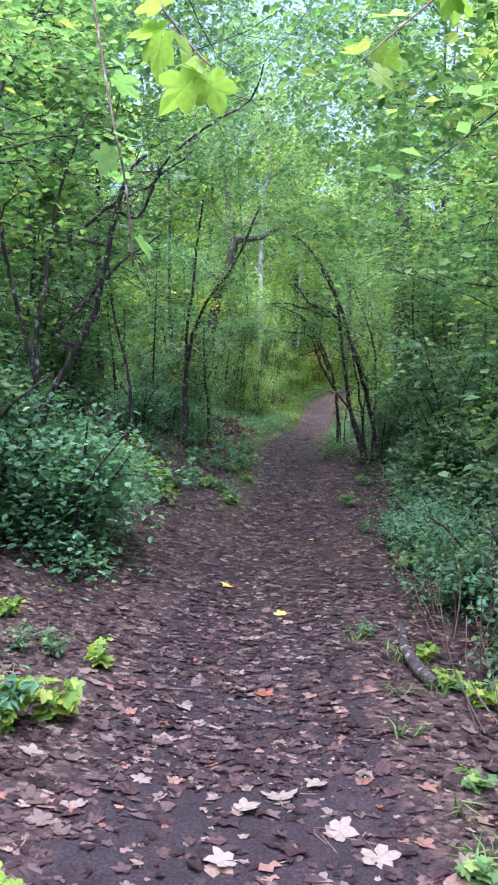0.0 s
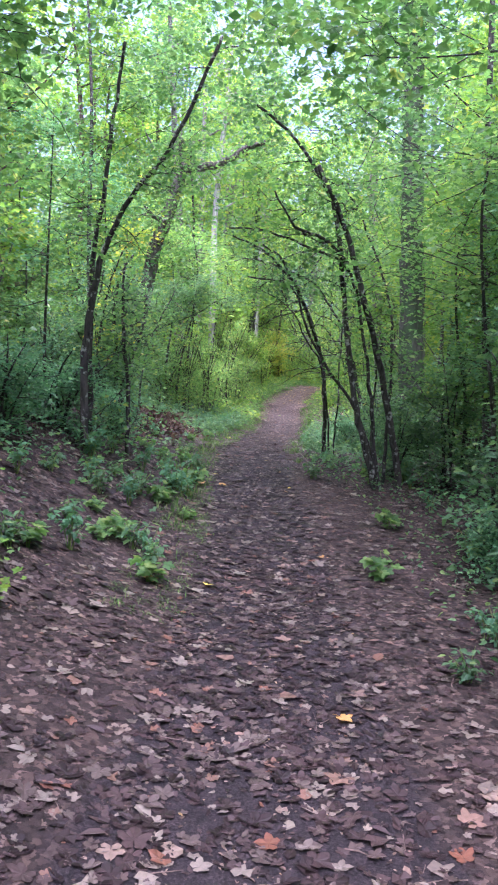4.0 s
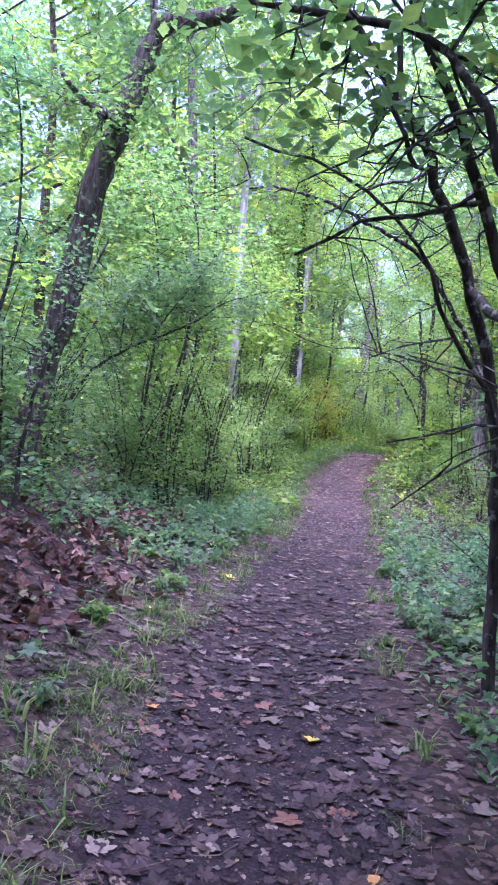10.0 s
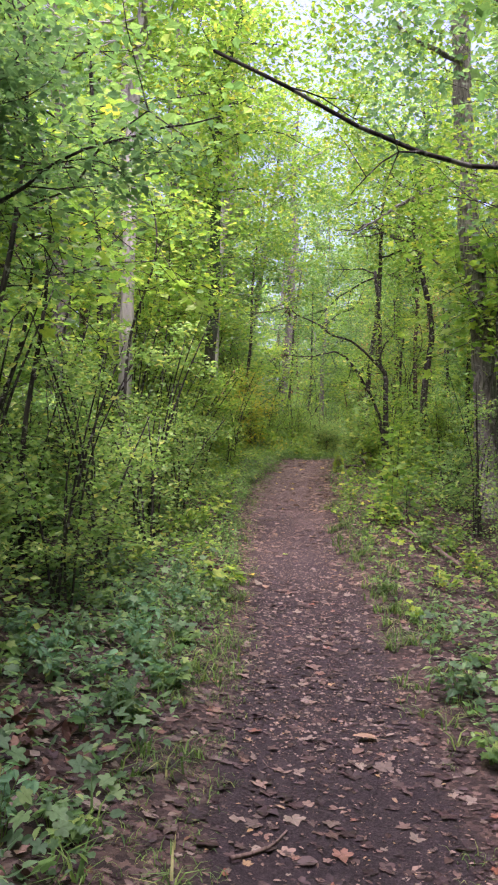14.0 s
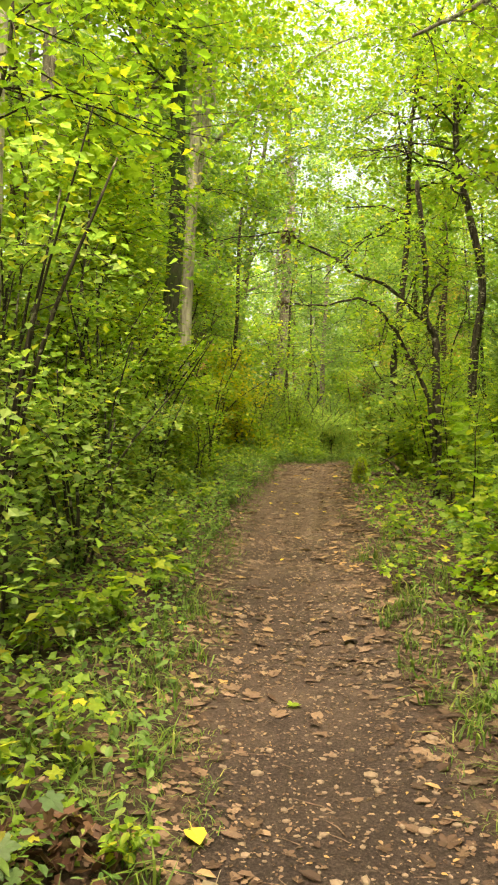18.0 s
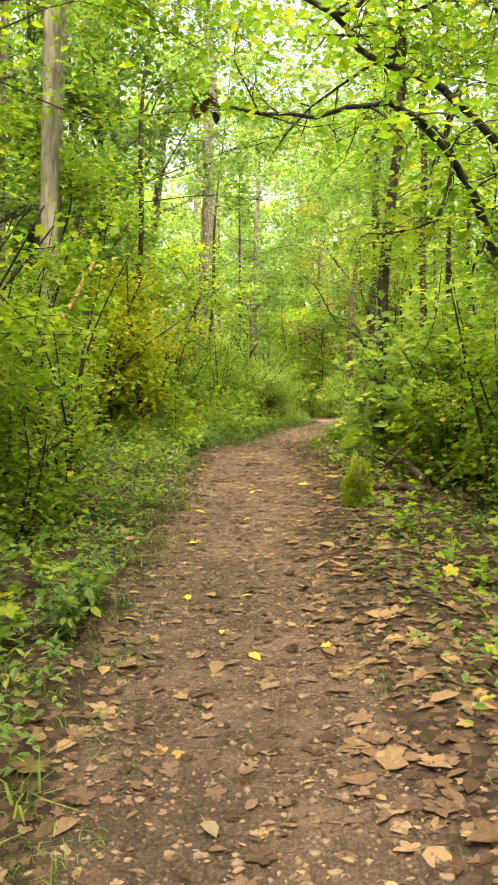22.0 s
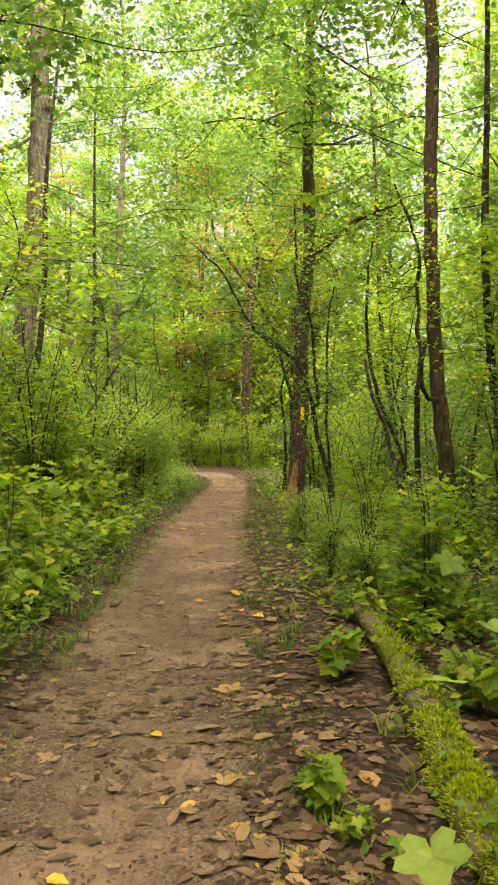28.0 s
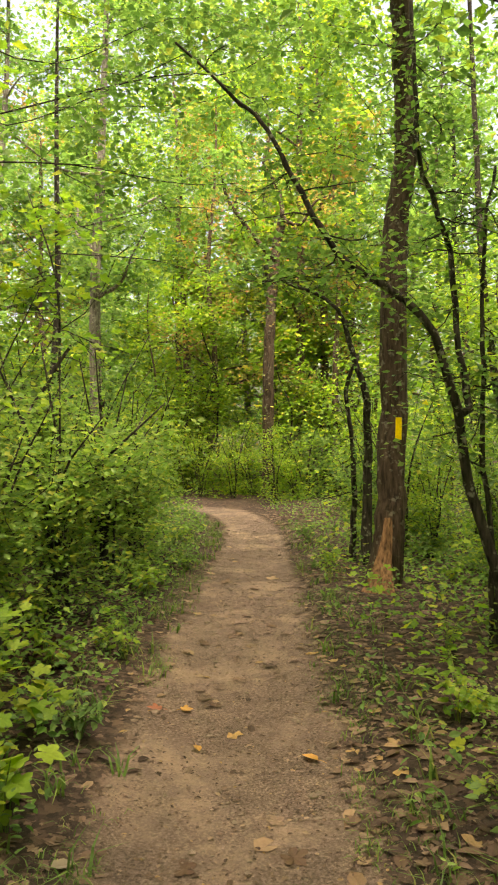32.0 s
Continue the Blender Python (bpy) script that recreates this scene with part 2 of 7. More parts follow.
def ground_material():
    """Trodden earth along the path, leaf mould beside it; the two vertex layers say where each lies."""
    mat, nodes, links, bsdf = material("forest_floor")
    pos = nodes.new("ShaderNodeNewGeometry").outputs["Position"]
    trod = nodes.new("ShaderNodeAttribute")
    trod.attribute_name = "trodden"
    warm = nodes.new("ShaderNodeAttribute")
    warm.attribute_name = "sandy"
    fine = noise_node(nodes, links, 75, 6, 0.75, pos)
    mid = noise_node(nodes, links, 7, 4, 0.6, pos)
    wide = noise_node(nodes, links, 0.9, 3, 0.5, pos)
    cells = nodes.new("ShaderNodeTexVoronoi")
    cells.inputs["Scale"].default_value = 30
    warp = noise_node(nodes, links, 11, 4, 0.6, pos)
    bent = nodes.new("ShaderNodeVectorMath")
    bent.operation = "MULTIPLY_ADD"
    links.new(warp.outputs["Color"], bent.inputs[0])
    bent.inputs[1].default_value = (0.12, 0.12, 0.12)
    links.new(pos, bent.inputs[2])
    links.new(bent.outputs["Vector"], cells.inputs["Vector"])
    tone = nodes.new("ShaderNodeSeparateColor")
    links.new(cells.outputs["Color"], tone.inputs["Color"])
    mould = ramp(nodes, [(0.0, (0.016, 0.011, 0.0095)), (0.5, (0.036, 0.024, 0.020)), (0.85, (0.075, 0.049, 0.039)), (1.0, (0.15, 0.105, 0.085))])
    links.new(tone.outputs[0], mould.inputs["Fac"])
    damp = ramp(nodes, [(0.34, (0.007, 0.005, 0.006)), (0.5, (0.020, 0.0148, 0.0166)), (0.66, (0.052, 0.039, 0.041))])
    links.new(fine.outputs["Fac"], damp.inputs["Fac"])
    sandy = ramp(nodes, [(0.33, (0.038, 0.0265, 0.023)), (0.5, (0.12, 0.089, 0.076)), (0.67, (0.235, 0.183, 0.158))])
    links.new(fine.outputs["Fac"], sandy.inputs["Fac"])
    soil = mixed(nodes, links, "MIX", warm.outputs["Fac"], damp.outputs["Color"], sandy.outputs["Color"])
    worn = ramp(nodes, [(0.35, (0.72, 0.72, 0.74)), (0.65, (1.15, 1.13, 1.1))])
    links.new(mid.outputs["Fac"], worn.inputs["Fac"])
    soil = mixed(nodes, links, "MULTIPLY", 0.8, soil, worn.outputs["Color"])
    blot = ramp(nodes, [(0.35, (0.8, 0.8, 0.8)), (0.65, (1.12, 1.12, 1.1))])
    links.new(wide.outputs["Fac"], blot.inputs["Fac"])
    soil = mixed(nodes, links, "MULTIPLY", 0.8, soil, blot.outputs["Color"])
    bare = noise_node(nodes, links, 1.7, 4, 0.6, pos)
    dust = ramp(nodes, [(0.48, (0, 0, 0)), (0.68, (0.75, 0.75, 0.75))])
    links.new(bare.outputs["Fac"], dust.inputs["Fac"])
    dry = nodes.new("ShaderNodeMath")
    dry.operation = "MULTIPLY"
    links.new(dust.outputs["Color"], dry.inputs[0])
    links.new(warm.outputs["Fac"], dry.inputs[1])
    soil = mixed(nodes, links, "MIX", dry.outputs["Value"], soil, mixed(nodes, links, "MULTIPLY", 0.7, (0.24, 0.178, 0.145), worn.outputs["Color"]))
    edge = nodes.new("ShaderNodeMath")
    edge.operation = "ADD"
    links.new(trod.outputs["Fac"], edge.inputs[0])
    wob = nodes.new("ShaderNodeMath")
    wob.operation = "MULTIPLY_ADD"
    links.new(mid.outputs["Fac"], wob.inputs[0])
    wob.inputs[1].default_value, wob.inputs[2].default_value = 0.9, -0.45
    links.new(wob.outputs["Value"], edge.inputs[1])
    sel = ramp(nodes, [(0.3, (0, 0, 0)), (0.7, (1, 1, 1))])
    links.new(edge.outputs["Value"], sel.inputs["Fac"])
    col = mixed(nodes, links, "MIX", sel.outputs["Color"], mould.outputs["Color"], soil)
    links.new(col, bsdf.inputs["Base Color"])
    bsdf.inputs["Roughness"].default_value = 0.92
    bsdf.inputs["Specular IOR Level"].default_value = 0.25
    height = mixed(nodes, links, "MIX", 0.5, fine.outputs["Fac"], tone.outputs[0])
    bump = nodes.new("ShaderNodeBump")
    bump.inputs["Strength"].default_value, bump.inputs["Distance"].default_value = 1.0, 0.03
    links.new(height, bump.inputs["Height"])
    links.new(bump.outputs["Normal"], bsdf.inputs["Normal"])
    return mat


# ---- mesh helpers ----
def mesh_of(name, verts, polys, mat, smooth=False):
    """A mesh from an array of corners and a list of index arrays, each of one polygon size."""
    me = bpy.data.meshes.new(name)
    verts = np.asarray(verts, np.float32)
    polys = [np.asarray(p, np.int32) for p in polys if len(p)]
    loops = np.concatenate([p.ravel() for p in polys])
    sizes = np.concatenate([np.full(len(p), p.shape[1], np.int32) for p in polys])
    me.vertices.add(len(verts))
    me.vertices.foreach_set("co", verts.ravel())
    me.loops.add(len(loops))
    me.loops.foreach_set("vertex_index", loops)
    me.polygons.add(len(sizes))
    me.polygons.foreach_set("loop_start", np.concatenate([[0], np.cumsum(sizes)[:-1]]).astype(np.int32))
    me.polygons.foreach_set("use_smooth", np.full(len(sizes), smooth))
    me.materials.append(mat)
    me.update(calc_edges=True)
    return me


class Heap:
    """Collects pieces of one mesh."""

    def __init__(self):
        self.v, self.p, self.n = [], {}, 0

    def add(self, verts, faces):
        self.v.append(verts)
        faces = np.asarray(faces)
        self.p.setdefault(faces.shape[1], []).append(faces + self.n)
        self.n += len(verts)

    def mesh(self, name, mat, smooth=False):
        return mesh_of(name, np.concatenate(self.v), [np.concatenate(x) for x in self.p.values()], mat, smooth)


def tube(points, radii, sides=6, rough=0.0):
    """A tapering limb through the points; returns corners and quads, closed at the tip."""
    p = np.asarray(points, float)
    n = len(p)
    d = np.gradient(p, axis=0)
    d /= np.linalg.norm(d, axis=1, keepdims=True) + 1e-9
    ref = np.where(np.abs(d[:, 2:]) > 0.9, [[1.0, 0, 0]], [[0, 0, 1.0]])
    a = np.cross(d, ref)
    a /= np.linalg.norm(a, axis=1, keepdims=True) + 1e-9
    for i in range(1, n):
        if a[i] @ a[i - 1] < 0:
            a[i] = -a[i]
    b = np.cross(d, a)
    ang = np.linspace(0, 2 * np.pi, sides, endpoint=False)
    r = np.asarray(radii, float)[:, None] * (1 + rough * rng.normal(size=(n, sides)))
    ring = p[:, None] + r[..., None] * (np.cos(ang)[None, :, None] * a[:, None] + np.sin(ang)[None, :, None] * b[:, None])
    verts = np.concatenate([ring.reshape(-1, 3), p[-1:] + d[-1:] * radii[-1]])
    i, j = np.meshgrid(np.arange(n - 1), np.arange(sides), indexing="ij")
    k = (j + 1) % sides
    quads = np.stack([i * sides + j, i * sides + k, (i + 1) * sides + k, (i + 1) * sides + j], -1).reshape(-1, 4)
    j = np.arange(sides)
    tip = np.stack([(n - 1) * sides + j, (n - 1) * sides + (j + 1) % sides, np.full(sides, n * sides), np.full(sides, n * sides)], -1)
    return verts, quads, tip[:, :3]


def add_tube(heap, points, radii, sides=6, rough=0.0):
    v, q, t = tube(points, radii, sides, rough)
    n = heap.n
    heap.v.append(v)
    heap.p.setdefault(4, []).append(q + n)
    heap.p.setdefault(3, []).append(t + n)
    heap.n += len(v)


def smooth_line(ctrl, step):
    """A Catmull-Rom line through rows of numbers, about a step apart in the first three."""
    c = np.asarray(ctrl, float)
    c = np.vstack([2 * c[0] - c[1], c, 2 * c[-1] - c[-2]])
    out = []
    for i in range(1, len(c) - 2):
        m = max(2, int(np.linalg.norm(c[i + 1, :3] - c[i, :3]) / step) + 1)
        t = np.linspace(0, 1, m, endpoint=False)[:, None]
        p0, p1, p2, p3 = c[i - 1], c[i], c[i + 1], c[i + 2]
        out.append(0.5 * (2 * p1 + (p2 - p0) * t + (2 * p0 - 5 * p1 + 4 * p2 - p3) * t**2 + (3 * p1 - p0 - 3 * p2 + p3) * t**3))
    out.append(c[-2:-1])
    return np.vstack(out)


MAPLE_OUTLINE = [(0, 0.34, 0.0), (0.03, 0.02, 0), (0.26, -0.06, 0.06), (0.40, 0.10, 0.06), (0.34, 0.23, 0.03), (0.50, 0.36, 0.07), (0.56, 0.60, 0.09), (0.42, 0.63, 0.05),
         (0.25, 0.60, 0.0), (0.20, 0.80, 0.0), (0.02, 1.0, -0.07), (-0.17, 0.78, 0.0), (-0.25, 0.60, 0.0), (-0.43, 0.64, 0.05), (-0.55, 0.56, 0.09), (-0.48, 0.34, 0.07),
         (-0.33, 0.24, 0.03), (-0.41, 0.09, 0.06), (-0.24, -0.07, 0.06), (-0.03, 0.02, 0)]
MAPLE_FACES = [(0, 1, 2), (0, 2, 4), (2, 3, 4), (0, 4, 5), (0, 5, 7), (5, 6, 7), (0, 7, 8), (0, 8, 9), (0, 9, 10), (0, 10, 11), (0, 11, 12), (0, 12, 13), (0, 13, 15), (13, 14, 15),
         (0, 15, 16), (0, 16, 18), (16, 17, 18), (0, 18, 19)]
SHAPES = {
    "chip": ([(-0.30, 0.12, 0.03), (0.40, 0.38, 0.06), (-0.05, 1, -0.04)], [(0, 1, 2)]),
    "small": ([(0, 0, 0), (0.35, 0.45, 0.08), (0, 1, -0.04), (-0.35, 0.45, 0.08)], [(0, 1, 2), (0, 2, 3)]),
    "oval": ([(0, 0, 0), (0.27, 0.22, 0.06), (0.27, 0.6, 0.05), (0, 1, -0.08), (-0.27, 0.6, 0.05), (-0.27, 0.22, 0.06)], [(0, 1, 2, 3), (0, 3, 4, 5)]),
    "maple": (MAPLE_OUTLINE, MAPLE_FACES),
    "torn": ([(0, 0.4, 0.02), (0.04, 0, 0.03), (0.33, 0.08, 0.06), (0.44, 0.42, -0.03), (0.2, 0.58, 0.05), (0.14, 0.97, -0.04), (-0.28, 0.8, 0.08), (-0.24, 0.5, 0.0), (-0.42, 0.28, 0.07)],
             [(0, 1, 2), (0, 2, 3), (0, 3, 4), (0, 4, 5), (0, 5, 6), (0, 6, 7), (0, 7, 8), (0, 8, 1)]),
    "lobed": (
        [(0, 0.0, 0), (0.38, 0.06, 0.05), (0.26, 0.28, 0.02), (0.55, 0.58, 0.08), (0.2, 0.6, 0.0), (0, 1, -0.06), (-0.2, 0.6, 0.0), (-0.55, 0.58, 0.08), (-0.26, 0.28, 0.02), (-0.38, 0.06, 0.05)],
        [(0, 1, 2), (0, 2, 4), (2, 3, 4), (0, 4, 5), (0, 5, 6), (0, 6, 8), (6, 7, 8), (0, 8, 9)],
    ),
    "blade": ([(-0.05, 0, 0), (0.05, 0, 0), (0.035, 0.5, 0.12), (-0.035, 0.5, 0.12), (0, 1, -0.15)], [(0, 1, 2), (0, 2, 3), (3, 2, 4)]),
}


def unit(a):
    return a / (np.linalg.norm(a, axis=-1, keepdims=True) + 1e-9)


def add_leaves(heap, at, along, up, size, shape="small", curl=0.0, wide=1.0):
    """Leaves of one shape at many places: along is the way to the tip, up the upper side."""
    at, along = np.asarray(at, float), unit(np.asarray(along, float))
    side = unit(np.cross(along, up))
    nrm = np.cross(side, along)
    v, f = SHAPES[shape]
    v = np.array(v, float)
    size = np.broadcast_to(np.asarray(size, float), (len(at),))
    z = v[None, :, 2] + np.reshape(curl, (-1, 1)) * (v[None, :, 1] ** 2 + 1.6 * v[None, :, 0] ** 2)
    w = np.reshape(wide, (-1, 1, 1))
    out = at[:, None] + size[:, None, None] * (w * v[None, :, :1] * side[:, None] + v[None, :, 1:2] * along[:, None] + z[..., None] * nrm[:, None])
    faces = (np.array(f)[None] + (np.arange(len(at)) * len(v))[:, None, None]).reshape(-1, len(f[0]))
    heap.add(out.reshape(-1, 3), faces)


def random_way(n, flat=0.35):
    """Directions all round, pressed towards the level."""
    a = rng.uniform(0, 2 * np.pi, n)
    return unit(np.stack([np.cos(a), np.sin(a), rng.normal(-0.15, flat, n)], -1))


def random_up(n, spread=0.45):
    return unit(np.stack([rng.normal(0, spread, n), rng.normal(0, spread, n), np.ones(n)], -1))


def part(name, me, parent, label=""):
    ob = new(name, me)
    ob.parent = parent
    if name in ("twig", "foliage", "crown", "stalk", "moss"):
        tagged(ob, kind="stuff")
    if label:
        tagged(ob, label)
    return ob


def thing(name, label, category, group="", kind="", at=(0, 0, 0)):
    ob = new(name)
    ob.location = at
    ob.empty_display_size = 0.1
    return tagged(ob, label, category, group, kind)


# ---- the lie of the land ----
LINE = [
    (0, -14, 0.6), (0, -5, 0.25), (0, 0, 0.02), (0, 4.6, -0.27), (0.28, 8, -0.36), (0.45, 10, -0.34), (0.62, 12, -0.34), (0.74, 13.8, -0.21),
    (0.82, 16.2, -0.01), (0.99, 18.6, 0.12), (1.2, 20, 0.13), (1.66, 23, 0.07), (2.17, 25.8, 0.11), (2.52, 28, 0.25), (2.8, 30.3, 0.46),
    (3.16, 32.5, 0.74), (3.82, 35.8, 0.98), (4.45, 38.2, 1.15), (4.93, 39.9, 1.26), (5.5, 42, 1.36), (5.95, 43.1, 1.38), (7.15, 45.9, 1.35),
    (8.5, 49.1, 1.35), (9.3, 50.9, 1.35), (11.3, 55.3, 1.34), (12.1, 57.8, 1.34), (12.1, 59.4, 1.33), (11.0, 60.8, 1.3), (8.5, 62, 1.3), (2, 63.5, 1.3),
]
TRACK = smooth_line(LINE, 0.5)
TRACK_DIR = unit(np.gradient(TRACK[:, :2], axis=0))
BANK = np.array([(-20, 0.5), (2, 0.55), (8, 0.75), (14, 1.0), (20, 0.8), (24, 0.5), (28, 0.28), (34, 0.2), (42, 0.12), (80, 0.1)])
SLOPE = np.array([(-20, 0.05), (22, 0.05), (27, 0.0), (80, 0.0)])
SANDY = np.array([(-20, 0.0), (18, 0.0), (27, 0.03), (32, 0.26), (38, 0.9), (42, 1.0), (80, 1.0)])


def lie(x, y):
    """For places on the plan: height of the path there, distance to its right (left is below zero) and how far along it is."""
    x, y = np.atleast_1d(np.asarray(x, float)), np.atleast_1d(np.asarray(y, float))
    z, u, s = np.empty_like(x), np.empty_like(x), np.empty_like(x)
    for a in range(0, len(x), 20000):
        b = slice(a, a + 20000)
        dx, dy = x[b, None] - TRACK[None, :, 0], y[b, None] - TRACK[None, :, 1]
        i = np.argmin(dx**2 + dy**2, 1)
        k = np.arange(len(i))
        t = TRACK_DIR[i]
        along = np.clip(dx[k, i] * t[:, 0] + dy[k, i] * t[:, 1], -0.4, 0.4)
        j = np.clip(i + np.sign(along).astype(int), 0, len(TRACK) - 1)
        w = np.abs(along) / 0.5
        z[b] = TRACK[i, 2] * (1 - w) + TRACK[j, 2] * w
        u[b] = dx[k, i] * t[:, 1] - dy[k, i] * t[:, 0]
        far = np.sqrt(dx[k, i] ** 2 + dy[k, i] ** 2)
        u[b] = np.where(np.abs(u[b]) < far - 0.6, np.sign(u[b] + 1e-6) * far, u[b])
        s[b] = TRACK[i, 1]
    return z, u, s


def bumps(x, y):
    return (0.5 * np.sin(1.7 * x + 0.6 * y + 1.0) * np.sin(0.8 * y - 1.1 * x) + 0.3 * np.sin(3.9 * x + 2.2 * y) * np.sin(3.1 * y - 1.7 * x + 2.0)
            + 0.2 * np.sin(8.3 * x - 5.1 * y) * np.sin(7.7 * y + 3.3 * x))


def step01(a, b, x):
    t = np.clip((x - a) / (b - a), 0, 1)
    return t * t * (3 - 2 * t)


def ground_z(x, y):
    z, u, s = lie(x, y)
    x, y = np.atleast_1d(np.asarray(x, float)), np.atleast_1d(np.asarray(y, float))
    bank = np.interp(s, BANK[:, 0], BANK[:, 1]) * step01(0.55, 3.4, -u)
    fall = np.interp(s, SLOPE[:, 0], SLOPE[:, 1]) * np.clip(u, -1.0, 4.0)
    off = np.abs(u)
    z = z + bank - fall - 0.03 * (1 - step01(0.2, 0.6, off)) + 0.03 * step01(0.5, 0.9, off)
    z = z + bumps(x, y) * (0.015 + 0.05 * step01(0.6, 2.5, off))
    far = step01(14, 40, off)
    return z * (1 - far) + 0.8 * far


def gz(x, y):
    return float(ground_z(x, y)[0])


def ground_sheet():
    def axis(lo, hi, fine, reach):
        a = np.arange(lo, hi + 1e-6, fine)
        out = np.cumsum(0.3 * 1.32 ** np.arange(24))
        out = out[out < reach]
        return np.concatenate([lo - out[::-1], a, hi + out])

    xs, ys = axis(-4.5, 15, 0.15, 500), axis(-4, 64, 0.15, 500)
    gx, gy = np.meshgrid(xs, ys)
    x, y = gx.ravel(), gy.ravel()
    z = ground_z(x, y)
    _, u, s = lie(x, y)
    nx, ny = len(xs), len(ys)
    i, j = np.meshgrid(np.arange(ny - 1), np.arange(nx - 1), indexing="ij")
    a = (i * nx + j).ravel()
    me = mesh_of("ground", np.stack([x, y, z], -1), [np.stack([a, a + 1, a + nx + 1, a + nx], -1)], ground_material(), True)
    half = np.interp(s, [8.5, 9.5, 50, 54, 58], [0.62, 0.52, 0.5, 0.37, 0.33])
    for name, val in (("trodden", 1 - step01(half - 0.12, half + 0.22, np.abs(u))), ("sandy", np.interp(s, SANDY[:, 0], SANDY[:, 1]))):
        me.attributes.new(name, "FLOAT", "POINT").data.foreach_set("value", val.astype(np.float32))
    tagged(new("ground", me), "forest floor of dark leaf mould with a trodden earth footpath", "ground", kind="structure")


ground_sheet()


# ---- trees and shrubs ----
def branching(heap, line, count, length, radius, rise=0.35, sides=4, start=0.25, sub=3, bend=0.25, segs=5):
    """Side twigs along a stem (rows of x, y, z, r), each with smaller ones; returns places along the twigs."""
    spots = []
    n = len(line)
    for f in rng.uniform(start, 1.0, count):
        i = min(int(f * (n - 1)), n - 2)
        p = line[i, :3]
        way = random_way(1, 0.3)[0] + [0, 0, rise]
        ln = length * rng.uniform(0.5, 1.15) * (1.1 - 0.5 * f)
        r = min(radius, line[i, 3] * 0.6)
        q = [p]
        for _ in range(segs):
            way = unit(way + rng.normal(0, bend, 3) + [0, 0, -0.06])
            q.append(q[-1] + way * ln / segs)
        q = np.array(q)
        add_tube(heap, q, np.linspace(r, r * 0.3, segs + 1), sides)
        spots.append(np.concatenate([q[1:], (q[1:-1] + q[2:]) / 2]))
        for _ in range(sub):
            k = rng.integers(1, max(2, segs))
            w = unit(way * 0.6 + rng.normal(0, 0.6, 3))
            e = q[k] + w * ln * rng.uniform(0.25, 0.5)
            m = (q[k] + e) / 2 + rng.normal(0, 0.03 * ln, 3)
            add_tube(heap, np.array([q[k], m, e]), np.array([r * 0.5, r * 0.35, r * 0.18]), 3)
            spots.append(np.array([m, e, (m + e) / 2]))
    return np.concatenate(spots) if spots else line[-1:, :3]


def foliage(heap, spots, count, size, scatter, shape="small", flat=0.35, spread=0.45):
    pick = spots[rng.integers(0, len(spots), count)] + rng.normal(0, 1, (count, 3)) * [scatter, scatter, scatter * 0.6]
    add_leaves(heap, pick, random_way(count, flat), random_up(count, spread), size * rng.uniform(0.6, 1.3, count), shape, rng.normal(0, 0.1, count))


def make_shrub(height, spread, stems, leaves, size, bark, leaf, label, shape="small", low=0.15):
    ob = thing("shrub", label, "shrub", "shrubs along the path")
    twigs, leafy, spots = Heap(), Heap(), []
    for _ in range(stems):
        a, lean = rng.uniform(0, 2 * np.pi), rng.uniform(0.15, 1.0) * spread
        top = np.array([math.cos(a) * lean, math.sin(a) * lean, height * rng.uniform(0.65, 1.05)])
        mid = top * [0.35, 0.35, 0.55] + rng.normal(0, 0.06, 3)
        root = np.array([rng.normal(0, 0.07), rng.normal(0, 0.07), -0.12])
        line = smooth_line([(*root, 0.018), (*mid, 0.012), (*top, 0.005)], 0.35)
        h = Heap()
        add_tube(h, line[:, :3], line[:, 3] * rng.uniform(0.7, 1.3), 5)
        part("stem", h.mesh("stem", bark, True), ob)
        spots.append(branching(twigs, line, 7, 0.55 * spread + 0.25, 0.006, 0.2, 3, low, 0, 0.35, 3))
    part("twig", twigs.mesh("twig", bark, True), ob)
    foliage(leafy, np.concatenate(spots), leaves, size, 0.12, shape)
    part("foliage", leafy.mesh("foliage", leaf), ob)
    return ob


def make_sapling(height, leaves, size, bark, leaf, label, shape="small", low=0.25, reach=1.1, name="sapling", radius=0.03):
    ob = thing(name, label, "tree", "young trees of the wood")
    trunk, twigs, leafy = Heap(), Heap(), Heap()
    ctrl = [(0, 0, -0.15, radius)]
    for f in (0.25, 0.5, 0.75, 1.0):
        ctrl.append((rng.normal(0, 0.06 * height * f), rng.normal(0, 0.06 * height * f), height * f, radius * (1 - 0.8 * f)))
    line = smooth_line(ctrl, 0.25)
    add_tube(trunk, line[:, :3], line[:, 3], 7, 0.04)
    part("trunk", trunk.mesh("trunk", bark, True), ob)
    spots = branching(twigs, line, int(7 + 4 * height), reach, 0.012, 0.25, 3, low, 1, 0.25, 4)
    part("twig", twigs.mesh("twig", bark, True), ob)
    foliage(leafy, spots, leaves, size, 0.2, shape, 0.25, 0.4)
    part("crown", leafy.mesh("crown", leaf), ob)
    return ob


